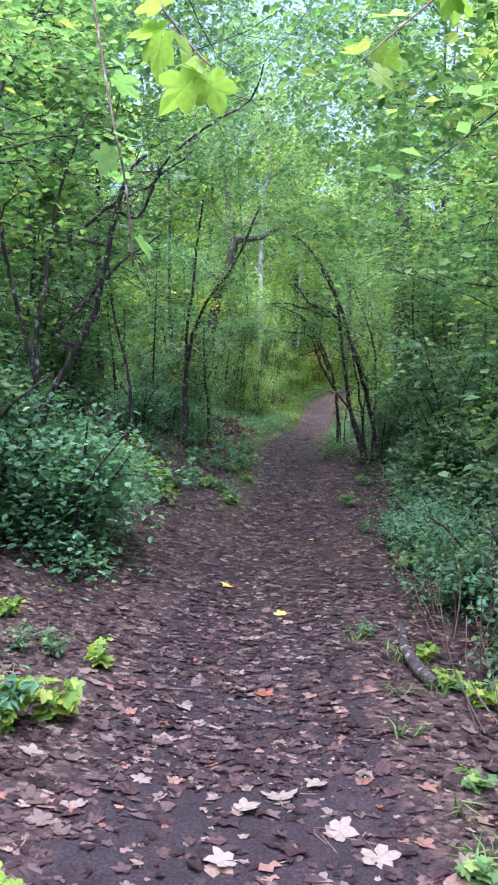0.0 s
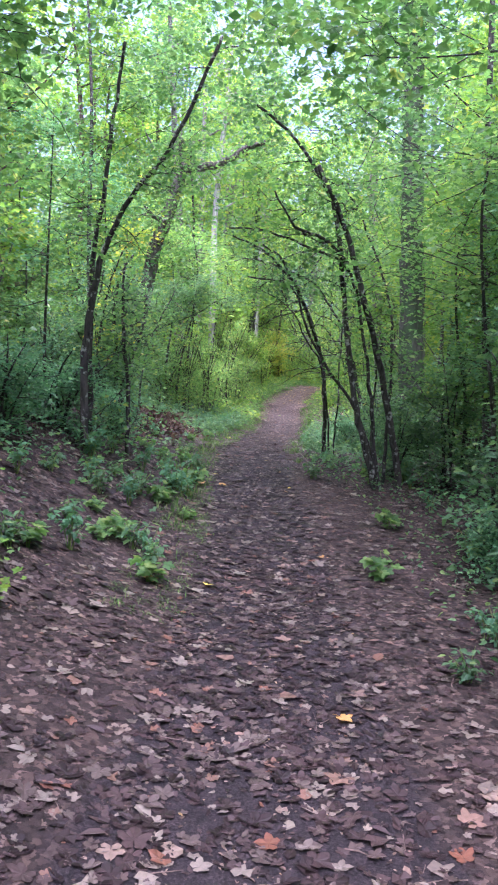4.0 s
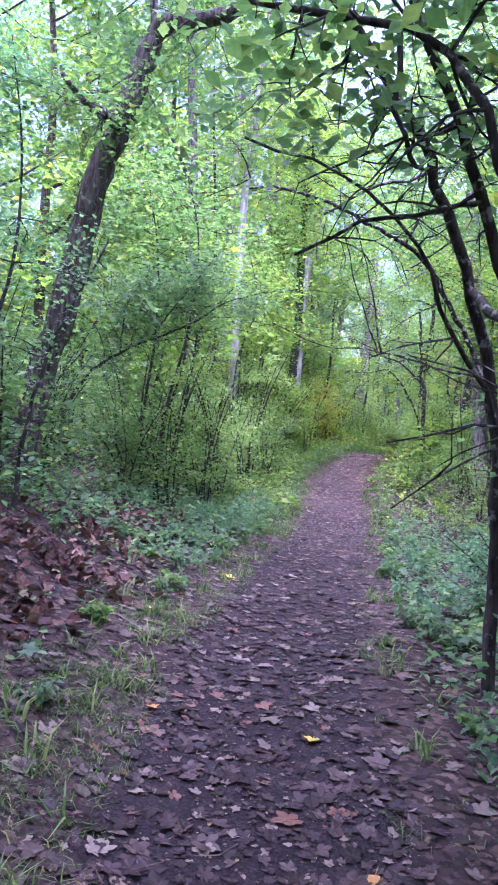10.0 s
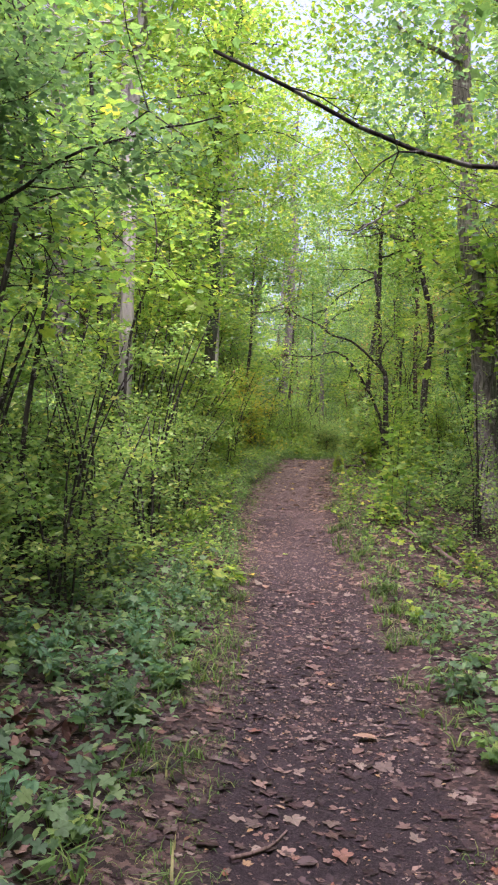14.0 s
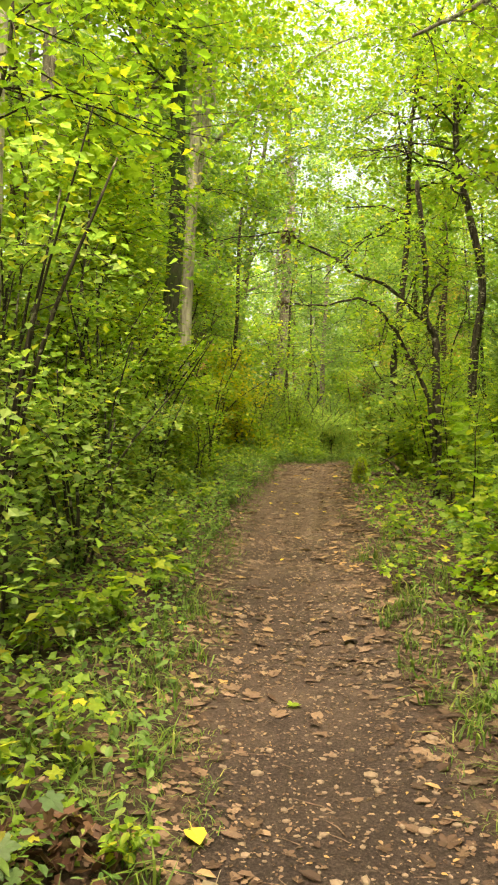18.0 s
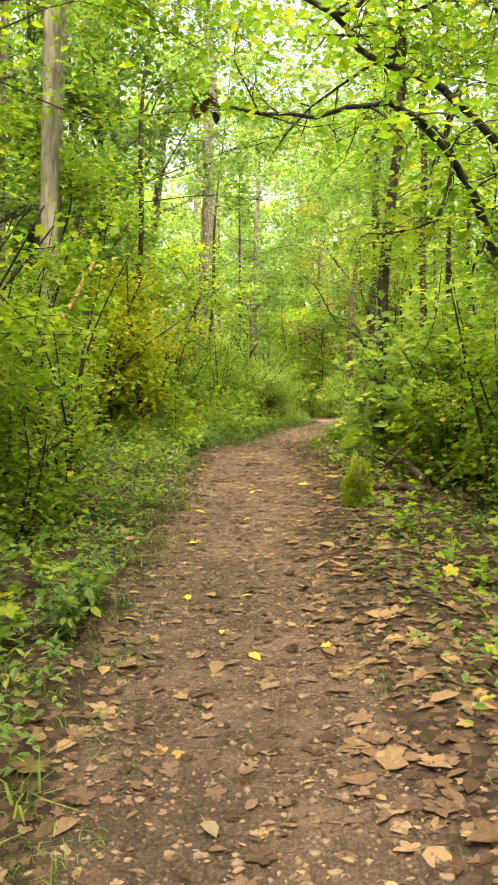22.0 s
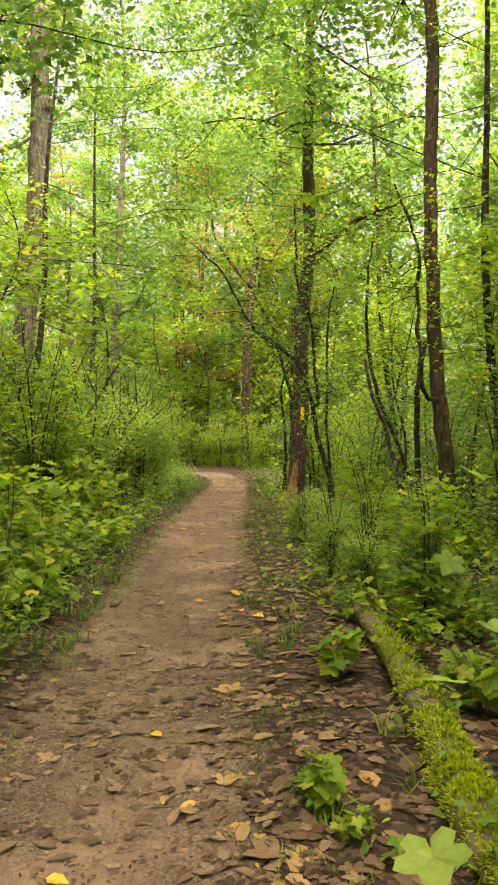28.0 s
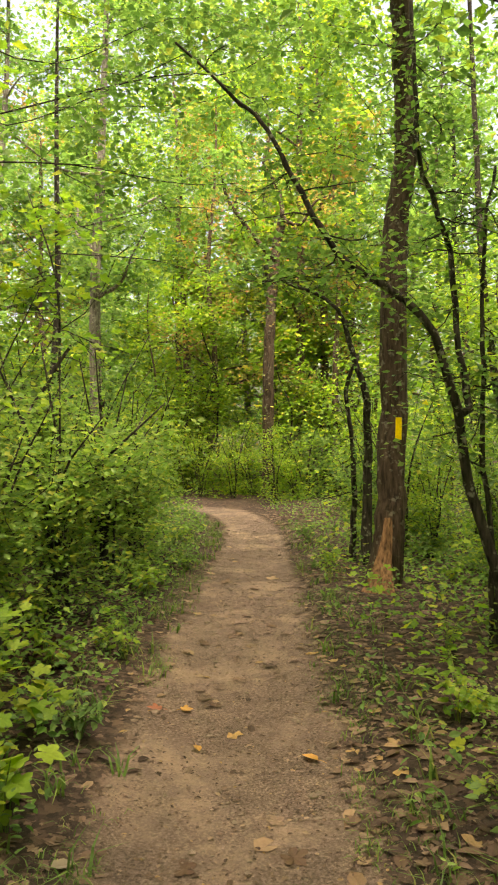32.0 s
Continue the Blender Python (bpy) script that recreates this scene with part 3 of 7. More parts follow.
def make_tree(height, radius, clear, leaves, size, bark, leaf, label, wide=2.6, shape="chip", sector=180, rise=(0.25, 0.9)):
    """A tall tree of the wood: trunk, separate limbs, and a ragged crown of clumps."""
    ob = thing("tree", label, "tree", "tall trees of the wood")
    trunk, twigs, leafy = Heap(), Heap(), Heap()
    ctrl = [(0, 0, -0.25, radius * 1.35), (0, 0, 0.35, radius)]
    drift = rng.normal(0, 0.025 * height, 2)
    for f in (0.3, 0.55, 0.8, 1.0):
        ctrl.append((drift[0] * f + rng.normal(0, 0.1), drift[1] * f + rng.normal(0, 0.1), height * f, radius * (1 - 0.85 * f)))
    line = smooth_line(ctrl, 0.4)
    add_tube(trunk, line[:, :3], line[:, 3], 9, 0.05)
    part("trunk", trunk.mesh("trunk", bark, True), ob)
    spots = []
    for f in np.linspace(clear, 0.97, 13):
        i = min(int(f * (len(line) - 1)), len(line) - 2)
        p, a = line[i, :3], radians(rng.uniform(-sector, sector))
        ln = wide * rng.uniform(0.6, 1.1) * (1.15 - 0.7 * f if sector == 180 else 1)
        end = p + [math.cos(a) * ln, math.sin(a) * ln, ln * rng.uniform(*rise)]
        kink = 0.12 if sector == 180 else 0.34
        one, two = (p + (end - p) * g + rng.normal(0, kink, 3) + [0, 0, -0.08 * ln] for g in (0.35, 0.7))
        r = line[i, 3] * (0.45 if sector == 180 else 0.24)
        limb = smooth_line([(*p, r), (*one, r * 0.72), (*two, r * 0.45), (*end, r * 0.15)], 0.4)
        h = Heap()
        add_tube(h, limb[:, :3], limb[:, 3], 6, 0.04)
        part("limb", h.mesh("limb", bark, True), ob)
        spots.append(branching(twigs, limb, 6, 1.0, 0.014, 0.3, 3, 0.3, 0, 0.3, 3))
    part("twig", twigs.mesh("twig", bark, True), ob)
    foliage(leafy, np.concatenate(spots), leaves, size, 0.24 if sector == 180 else 0.28, shape, 0.35, 0.6)
    part("crown", leafy.mesh("crown", leaf), ob)
    return ob


def shaped_tree(name, label, bark, stems, leaf=None, leaves=0, size=0.06, scatter=0.14, shape="small", twigs_each=6, twig=0.7,
                grow=0.0, sides=8, rooted=(0,), top_leaves=0, top_leaf=None):
    """A tree with its own remembered limbs: each stem is rows of x, y, z and radius. grow: metres of trunk added above
    them, to carry a crown for shade.
    """
    base = stems[0][0]
    ob = thing(name, label, "tree", at=(base[0], base[1], gz(base[0], base[1])))
    o = np.array(ob.location)
    twigs, leafy, spots, high = Heap(), Heap(), [], []
    for k, s in enumerate(stems):
        s = [tuple(q) for q in s]
        if k in rooted:
            x, y, z, r = s[0]
            g = gz(x, y)
            if z > g - 0.1:
                s = [(x, y, g - 0.2, r * 1.25)] + ([(x, y, g + 0.12, r * 1.05)] if z > g + 0.4 else []) + (s if z > g + 0.15 else s[1:])
            else:
                s[0] = (x, y, g - 0.2, r * 1.2)
        elif k:
            near = [q for o_ in stems[:k] for q in smooth_line(o_, 0.1)]
            q = min(near, key=lambda q: math.dist(q[:3], s[0][:3]))
            if 0.1 < math.dist(q[:3], s[0][:3]) < 2.5:
                s.insert(0, (*q[:3], min(q[3] * 0.7, s[0][3] * 1.1)))
        if k == 0 and grow:
            x, y, z, r = s[-1]
            s = s + [(x + rng.normal(0, 0.15), y + rng.normal(0, 0.15), z + grow * 0.5, r * 0.7), (x + rng.normal(0, 0.3), y + rng.normal(0, 0.3), z + grow, r * 0.3)]
        line = smooth_line(s, 0.18)
        line[:, 3] = np.maximum(line[:, 3], 0.004)
        line[:, :3] -= o
        line[1:-1, :3] += rng.normal(0, 0.008, (len(line) - 2, 3))
        h = Heap()
        add_tube(h, line[:, :3], line[:, 3], sides if line[0, 3] > 0.03 else 5, 0.05)
        part("trunk" if k in rooted else "limb", h.mesh("limb", bark, True), ob)
        if twigs_each:
            spots.append(branching(twigs, line, twigs_each, twig, 0.008, 0.15, 3, 0.35, 3))
        if k == 0 and grow:
            m = int(len(line) * 0.55)
            high.append(branching(twigs, line[m:], 26, 1.9, 0.03, 0.35, 4, 0.0, 4))
    if twigs.n:
        part("twig", twigs.mesh("twig", bark, True), ob)
    if leaves and spots:
        q = np.concatenate(spots)
        z, u, _ = lie(q[:, 0] + o[0], q[:, 1] + o[1])
        foliage(leafy, q[(np.abs(u) > 0.95) | (q[:, 2] + o[2] > z + 2.45)], leaves, size, scatter, shape)
    if leafy.n:
        part("foliage", leafy.mesh("foliage", leaf), ob)
    # crown added above the remembered stem, to shade what lies below
    if high and top_leaves:
        crown = Heap()
        foliage(crown, np.concatenate(high), top_leaves, 0.13, 0.34, "chip")
        part("crown", crown.mesh("crown", top_leaf or leaf), ob)
    return ob

NORTH = int(np.argmax(TRACK[:, 1] > 59))


def spot(s, u):
    """The place u metres to the right of the path, where it is s metres north."""
    i = int(np.argmin(np.abs(TRACK[:NORTH, 1] - s)))
    t, p = TRACK_DIR[i], TRACK[i]
    k = s - p[1]
    return p[0] + t[1] * u + t[0] * k, p[1] - t[0] * u + t[1] * k


def clear_of_path(x, y, least):
    return abs(float(lie(x, y)[1][0])) > least


def plant(templates, places):
    """Sets out things by rows of x, y, size and turn: the first of each kind is the model itself, the others are copies."""
    first = {}
    for n, (x, y, size, turn) in enumerate(places):
        ob = templates[n % len(templates)]
        m = pose(x, y, gz(x, y) - 0.02, rng.normal(0, 2), rng.normal(0, 2), turn) @ Matrix.Scale(size, 4)
        if ob in first:
            copy_thing(ob, m)
        else:
            first[ob] = m
    for ob, m in first.items():
        ob.matrix_basis = m
    for ob in templates:
        if ob not in first:
            for o in (*ob.children_recursive, ob):
                bpy.data.objects.remove(o)


def rows_of(zones, least):
    out = []
    for s0, s1, u0, u1, count, lo, hi in zones:
        for _ in range(count):
            x, y = spot(rng.uniform(s0, s1), rng.uniform(u0, u1))
            if clear_of_path(x, y, least):
                out.append((x, y, rng.uniform(lo, hi), rng.uniform(0, 360)))
    return out


# ---- trees that stand close to the path ----
LEANING = [
    [(-2, 7.3, 1, 0.035), (-1.7, 7.2, 1.7, 0.031), (-1.4, 7.1, 2.2, 0.027), (-1.3, 7, 2.6, 0.023), (-1.1, 6.9, 3.3, 0.02), (-0.9, 6.8, 3.5, 0.015)],
    [(-2.1, 7.6, 0.9, 0.028), (-2.1, 7.7, 2, 0.024), (-2, 7.7, 2.6, 0.02), (-1.9, 7.8, 3.4, 0.015), (-1.6, 7.8, 4.2, 0.01)],
]
LEANING += [
    [(-1, 7, 3, 0.015), (-0.8, 6.9, 3.4, 0.013), (-0.4, 6.7, 3.7, 0.011), (-0, 6.6, 3.9, 0.009), (0.1, 6.4, 4.1, 0.007)],
    [(-1.8, 7.2, 2, 0.021), (-1.5, 7.2, 2.3, 0.017), (-1.2, 7.1, 2.6, 0.013), (-0.8, 7.1, 2.9, 0.008)],
    [(-1.6, 7.3, 2.9, 0.017), (-1.3, 7.1, 3.1, 0.015), (-0.9, 7, 3.3, 0.013), (-0.7, 6.8, 3.4, 0.01), (-0.5, 6.7, 3.5, 0.007)],
]
FORKED = [
    [(-1.2, 14.6, 1, 0.045), (-1.2, 14.6, 1.5, 0.041), (-1.1, 14.5, 2.2, 0.036), (-1, 14.5, 2.6, 0.032), (-0.7, 14.4, 3.2, 0.028), (-0.3, 14.3, 3.7, 0.023), (0.2, 14.2, 4.8, 0.019)],
    [(-1.2, 15, 1, 0.038), (-1.2, 15, 1.9, 0.034), (-1.2, 15.1, 2.7, 0.03), (-1.1, 15.1, 3.3, 0.026), (-1, 15.2, 4.3, 0.022), (-0.9, 15.2, 5.1, 0.019)],
    [(-0.8, 15.6, 1, 0.026), (-0.9, 15.7, 1.9, 0.021), (-0.9, 15.8, 2.7, 0.015)],
]
BENT = [
    [(-1.62, 22.3, 0.2, 0.165), (-1.36, 22.3, 1.95, 0.155), (-1.18, 22.3, 2.6, 0.15), (-0.92, 22.3, 3.95, 0.14), (-0.6, 22.3, 4.9, 0.13), (-0.42, 22.3, 5.5, 0.12)],
    [(-0.33, 22.30, 5.66, 0.105), (-0.04, 22.20, 5.68, 0.094), (0.33, 22.10, 5.73, 0.083), (0.57, 22.00, 5.82, 0.072), (0.87, 21.90, 6.00, 0.061), (1.25, 21.80, 6.14, 0.050)],
    [(-0.38, 22.30, 5.65, 0.050), (-0.44, 22.40, 6.06, 0.040), (-0.43, 22.50, 6.51, 0.030)],
    [(-0.69, 22.00, 4.52, 0.050), (-0.87, 21.65, 4.49, 0.037), (-1.06, 21.30, 4.64, 0.024)],
]
ARCHING = [
    [(2.5, 15.9, -0.1, 0.044), (2.1, 15.9, 1.1, 0.039), (1.9, 15.9, 2.5, 0.033), (1.7, 15.9, 3.6, 0.028), (1.2, 15.8, 4.3, 0.022), (0.7, 15.8, 4.7, 0.017)],
    [(2.6, 16.1, -0.1, 0.027), (2.2, 16.2, 0.9, 0.024), (1.8, 16.4, 1.5, 0.02), (1.5, 16.5, 2.1, 0.017), (1.3, 16.6, 2.6, 0.014), (0.7, 16.6, 2.7, 0.01)],
    [(2.5, 16, 0, 0.027), (2.3, 16, 1.4, 0.024), (2, 16, 2.7, 0.02), (1.5, 16, 3, 0.016), (0.9, 16, 3.2, 0.013), (0.4, 15.9, 3.2, 0.01)],
]
ARCHING += [
    [(2.6, 16.2, -0.1, 0.024), (2.7, 16.5, 2.1, 0.019), (2.3, 16.7, 3.5, 0.015), (2, 16.9, 4.1, 0.01)],
    [(2.4, 16.2, 0.4, 0.014), (2.5, 16.2, 1.8, 0.012), (2.8, 16, 1.5, 0.009), (3.1, 15.7, 1, 0.007)],
    [(2.7, 15.8, 0.1, 0.048), (2.4, 15.6, 1.3, 0.042), (2.1, 15.4, 2.2, 0.037), (1.8, 15.3, 3.1, 0.033), (1.4, 15.1, 3.8, 0.027)],
    [(1.9, 15.7, 2.8, 0.027), (1.5, 15.6, 3.1, 0.023), (1.2, 15.6, 3.2, 0.019), (1.1, 15.5, 3.3, 0.014), (0.9, 15.4, 3.6, 0.01)],
]
IVIED = [
    [(4.2, 20.2, 0.1, 0.24), (4.1, 20.5, 2.1, 0.23), (4.1, 20.7, 3.7, 0.22), (4.1, 21, 5.8, 0.21), (4.1, 21.4, 8.5, 0.2)],
]
ARCHING_TWO = [
    [(2.15, 18.40, 0.65, 0.036), (2.06, 18.23, 1.49, 0.033), (1.89, 18.07, 2.01, 0.030), (1.66, 17.90, 2.52, 0.027), (1.47, 17.73, 2.80, 0.024), (1.27, 17.57, 2.98, 0.022), (1.10, 17.40, 3.10, 0.019), (0.91, 17.23, 3.21, 0.016), (0.69, 17.07, 3.26, 0.013), (0.49, 16.90, 3.30, 0.010)],
    [(1.79, 17.30, 1.90, 0.026), (1.64, 17.18, 2.25, 0.024), (1.46, 17.07, 2.57, 0.021), (1.30, 16.95, 2.85, 0.019), (1.15, 16.83, 3.04, 0.017), (1.01, 16.72, 3.09, 0.014), (0.89, 16.60, 3.14, 0.012)],
    [(1.55, 17.30, 2.35, 0.012), (1.37, 17.20, 2.28, 0.010), (1.14, 17.10, 2.20, 0.008), (0.90, 17.00, 2.05, 0.006)],
    [(1.22, 17.00, 2.87, 0.012), (1.22, 17.00, 2.57, 0.011), (1.28, 17.00, 2.41, 0.010), (1.33, 17.00, 2.38, 0.009)],
]
ARCHING_TWO += [
    [(2.20, 18.20, 0.39, 0.017), (2.02, 18.08, 1.52, 0.015), (1.74, 17.96, 1.94, 0.013), (1.51, 17.84, 2.34, 0.010), (1.13, 17.72, 2.60, 0.008), (0.69, 17.60, 2.69, 0.006)],
    [(2.30, 18.30, 0.38, 0.014), (2.35, 18.30, 1.98, 0.012), (2.39, 18.30, 3.31, 0.011), (2.38, 18.30, 4.19, 0.009)],
    [(1.41, 17.20, 2.59, 0.009), (1.50, 17.13, 2.65, 0.007), (1.61, 17.07, 2.73, 0.006), (1.71, 17.00, 2.86, 0.005)],
    [(1.07, 17.10, 2.96, 0.008), (1.10, 17.03, 2.78, 0.006), (0.96, 16.97, 2.68, 0.006), (0.86, 16.90, 2.55, 0.004)],
]
BANK_STEMS = [
    [(-1.30, 18.40, 0.66, 0.040), (-1.23, 18.40, 1.56, 0.034), (-1.30, 18.40, 2.20, 0.028), (-1.23, 18.40, 2.83, 0.021), (-1.00, 18.40, 3.23, 0.015)],
    [(-1.15, 18.30, 1.16, 0.024), (-0.90, 18.30, 1.82, 0.019), (-0.79, 18.30, 2.44, 0.015), (-0.90, 18.30, 2.71, 0.010)],
    [(-1.04, 20.50, -0.23, 0.022), (-0.97, 20.50, 1.47, 0.018), (-0.71, 20.50, 2.31, 0.014), (-0.41, 20.50, 2.94, 0.010)],
]
LEAFY_BOUGH = [
    [(-1.9, 25.0, 0.80, 0.028), (-1.5, 24.8, 2.00, 0.024), (-0.9, 24.5, 2.50, 0.018), (-0.1, 24.3, 2.85, 0.013), (0.5, 24.2, 3.20, 0.008), (1.2, 24.1, 3.40, 0.004)],
    [(-0.5, 24.4, 2.70, 0.010), (-0.1, 24.1, 3.20, 0.007), (0.3, 24.0, 3.70, 0.003)],
    [(-0.9, 24.5, 2.50, 0.010), (-0.8, 24.2, 3.10, 0.007), (-0.4, 24.0, 3.60, 0.003)],
]
GOLDEN_STEM = [
    [(-1.5, 17.6, 0.6, 0.022), (-1.4, 17.6, 2.0, 0.017), (-1.15, 17.5, 3.0, 0.012), (-0.8, 17.5, 3.45, 0.006)],
]
RIGHT_LEAN = [
    [(11.95, 49.0, 1.3, 0.038), (11.5, 49.0, 2.2, 0.034), (10.95, 49.0, 3.4, 0.027), (10.9, 49.1, 4.6, 0.018), (11.1, 49.2, 5.6, 0.010)],
    [(11.2, 49.0, 2.8, 0.016), (11.6, 49.2, 3.6, 0.012), (11.9, 49.3, 4.6, 0.007)],
]
OVERHANGING = [
    [(3.9, 22.6, 0.10, 0.0322), (3.3, 22.4, 2.11, 0.0298), (2.9, 22.2, 2.81, 0.0267), (2.5, 22, 3.31, 0.0236), (2.1, 21.8, 3.51, 0.0211), (1.7, 21.6, 3.61, 0.018), (1.3, 21.4, 3.71, 0.0155), (0.9, 21.2, 3.71, 0.0124), (0.7, 21, 3.61, 0.0093)],
    [(0.7, 21, 3.7, 0.00806), (0.5, 21, 3.6, 0.00558), (0.3, 21, 3.5, 0.00372)],
    [(0.7, 21, 3.7, 0.00806), (0.6, 20.9, 3.9, 0.0062), (0.5, 20.9, 4, 0.00434)],
]
OVERHANGING += [
    [(3.1, 22, 2.2, 0.013), (2.5, 22, 2.3, 0.0105), (2.1, 22, 2.4, 0.00868), (1.5, 21.9, 2.4, 0.0062), (1, 21.9, 2.6, 0.00434)],
    [(2, 21.6, 2.3, 0.00806), (1.8, 21.4, 2.7, 0.0062), (1.6, 21.2, 3.3, 0.00496), (1.5, 21.1, 3.7, 0.00372)],
    [(2.6, 21.7, 4.15, 0.0186), (2.2, 21.6, 3.98, 0.0167), (1.9, 21.5, 3.88, 0.0149), (1.6, 21.5, 3.72, 0.013), (1.4, 21.4, 3.55, 0.00992)],
    [(2, 21.4, 2.3, 0.0093), (1.9, 21.3, 2.7, 0.00806), (1.8, 21.3, 3.1, 0.0062), (1.6, 21.2, 3.6, 0.00496)],
]
OAK = [
    [(6.2, 31.5, -0.2, 0.204), (6.2, 31.7, 1.6, 0.19), (6.1, 31.8, 3.6, 0.177), (5.9, 32, 5.7, 0.163), (5.8, 32.1, 7.8, 0.15), (5.8, 32.3, 9.9, 0.136)],
    [(5.8, 32.4, 6.2, 0.043), (5.2, 32.1, 5.9, 0.032), (4.6, 31.9, 5.5, 0.023), (3.9, 31.6, 5, 0.013)],
    [(6.5, 32.7, 6.4, 0.043), (6.6, 32.6, 6.4, 0.034), (7, 32.4, 6.6, 0.025)],
    [(5.9, 32.1, 8, 0.051), (5.4, 31.8, 8, 0.043), (4.8, 31.5, 8, 0.034), (4.3, 31.2, 8.1, 0.025)],
]
VTREE = [
    [(5.9, 36, 1.4, 0.07), (5.9, 36, 1.9, 0.063), (5.9, 36.1, 3.2, 0.056), (5.8, 36.2, 3.6, 0.049), (5.8, 36.3, 4.4, 0.042), (5.7, 36.4, 5.6, 0.035)],
    [(5.8, 35.9, 1.8, 0.035), (5.7, 35.8, 2.4, 0.031), (5.4, 35.8, 3, 0.027), (5.1, 35.7, 3.4, 0.023), (4.8, 35.7, 3.7, 0.02), (4.5, 35.6, 3.7, 0.016), (4.2, 35.6, 3.6, 0.012), (3.6, 35.6, 3.6, 0.008)],
    [(5.9, 36.1, 3.3, 0.03), (5.6, 36, 3.6, 0.027), (5.1, 36, 4, 0.024), (4.7, 36, 4.1, 0.021), (4.4, 35.9, 4.3, 0.018), (3.9, 35.9, 4.5, 0.015), (3.7, 35.8, 4.6, 0.012), (3.3, 35.7, 4.5, 0.009), (2.8, 35.7, 4.4, 0.006)],
]
VTREE += [
    [(5.7, 36.2, 3.6, 0.025), (5.9, 36.2, 4, 0.021), (6.1, 36.2, 4.3, 0.016), (6.1, 36.3, 5, 0.012)],
    [(4.4, 35.7, 4.2, 0.014), (4.5, 35.8, 4.3, 0.013), (4.7, 35.8, 4.5, 0.011), (5.1, 35.8, 4.7, 0.009), (5.3, 35.8, 5.1, 0.008)],
    [(4.8, 35.7, 3.7, 0.012), (5, 35.6, 3.5, 0.01), (4.9, 35.6, 3.1, 0.007), (4.5, 35.6, 3, 0.005)],
]
SLIM_PAIR = [
    [(8.2, 39.9, 1.7, 0.1), (8.2, 40, 3.4, 0.09), (8.4, 40.1, 5.1, 0.08), (8, 40.2, 7.1, 0.07), (7.9, 40.3, 8.5, 0.06)],
    [(7.9, 41.1, 2.2, 0.04), (7.9, 41.1, 4.1, 0.034), (8.0, 41.2, 4.9, 0.028)],
]
BLACK_TRUNK = [
    [(6.8, 40.8, 1.3, 0.085), (6.9, 41, 2.6, 0.079), (7, 41.1, 4, 0.073), (7.2, 41.2, 5.4, 0.066), (7.3, 41.3, 6.4, 0.06)],
    [(6.9, 41, 3.9, 0.022), (6.9, 40.6, 4.1, 0.019), (7, 40.2, 4.2, 0.017), (6.9, 39.8, 4.2, 0.014), (6.7, 39.5, 4.2, 0.012)],
    [(7, 40.9, 4.2, 0.012), (6.7, 40.9, 4.2, 0.01), (6.5, 40.9, 4.1, 0.007), (6.4, 40.8, 3.9, 0.005)],
    [(6.3, 37.9, 4.8, 0.02), (6.1, 37.8, 4.3, 0.014), (5.8, 37.7, 3.5, 0.008)],
]
IVY_LEFT = [
    [(2.05, 37.2, 1.3, 0.15), (2.1, 37.3, 2.4, 0.14), (2.2, 37.4, 3.6, 0.13), (2.3, 37.6, 5.0, 0.12), (2.3, 37.7, 7.2, 0.11)],
]
SNAG = [
    [(2.6, 41.5, 2.6, 0.035), (3, 41.7, 3.3, 0.03), (3.3, 42, 3.9, 0.025)],
]
BLAZED = [
    [(10.9, 51.4, 1.3, 0.15), (11, 51.4, 1.9, 0.142), (11.1, 51.5, 2.9, 0.133), (11.1, 51.5, 4, 0.125), (11.2, 51.6, 4.9, 0.117), (11.3, 51.6, 5.7, 0.108), (11.3, 51.7, 7.1, 0.1)],
]
DARK_STEMS = [
    [(11.5, 52.6, 1.5, 0.056), (11.5, 52.6, 2.6, 0.048), (11.4, 52.5, 3.3, 0.04), (11.3, 52.6, 3.7, 0.032), (11.1, 52.6, 4.2, 0.024), (10.5, 52.8, 4.5, 0.016)],
    [(11.5, 52.9, 1.5, 0.032), (11.5, 52.9, 2.6, 0.028), (11.4, 52.9, 3.3, 0.024), (11.5, 52.8, 3.7, 0.02)],
]
TWIN = [
    [(10.5, 49.3, 1.8, 0.037), (10.3, 49.4, 2.5, 0.034), (10.2, 49.4, 3, 0.031), (10, 49.4, 3.5, 0.028), (9.7, 49.5, 3.8, 0.025), (9.4, 49.6, 4, 0.021), (9.2, 49.7, 4.4, 0.018), (9, 49.8, 4.8, 0.015), (8.7, 49.9, 5.1, 0.011), (8.4, 49.9, 5.3, 0.008)],
    [(10.3, 49.4, 3, 0.027), (10.3, 49.5, 3.4, 0.024), (10.3, 49.6, 4.1, 0.021), (10.1, 49.7, 4.8, 0.018), (10.1, 49.8, 5.9, 0.015)],
]
TWIN += [
    [(10.5, 49.4, 2.1, 0.021), (10.5, 49.5, 2.9, 0.019), (10.5, 49.5, 3.3, 0.017), (10.5, 49.5, 4.1, 0.014), (10.6, 49.5, 4.7, 0.012)],
    [(9.4, 49.6, 4, 0.007), (9.3, 49.6, 3.9, 0.006), (9, 49.7, 3.8, 0.004), (8.8, 49.7, 3.8, 0.003)],
]
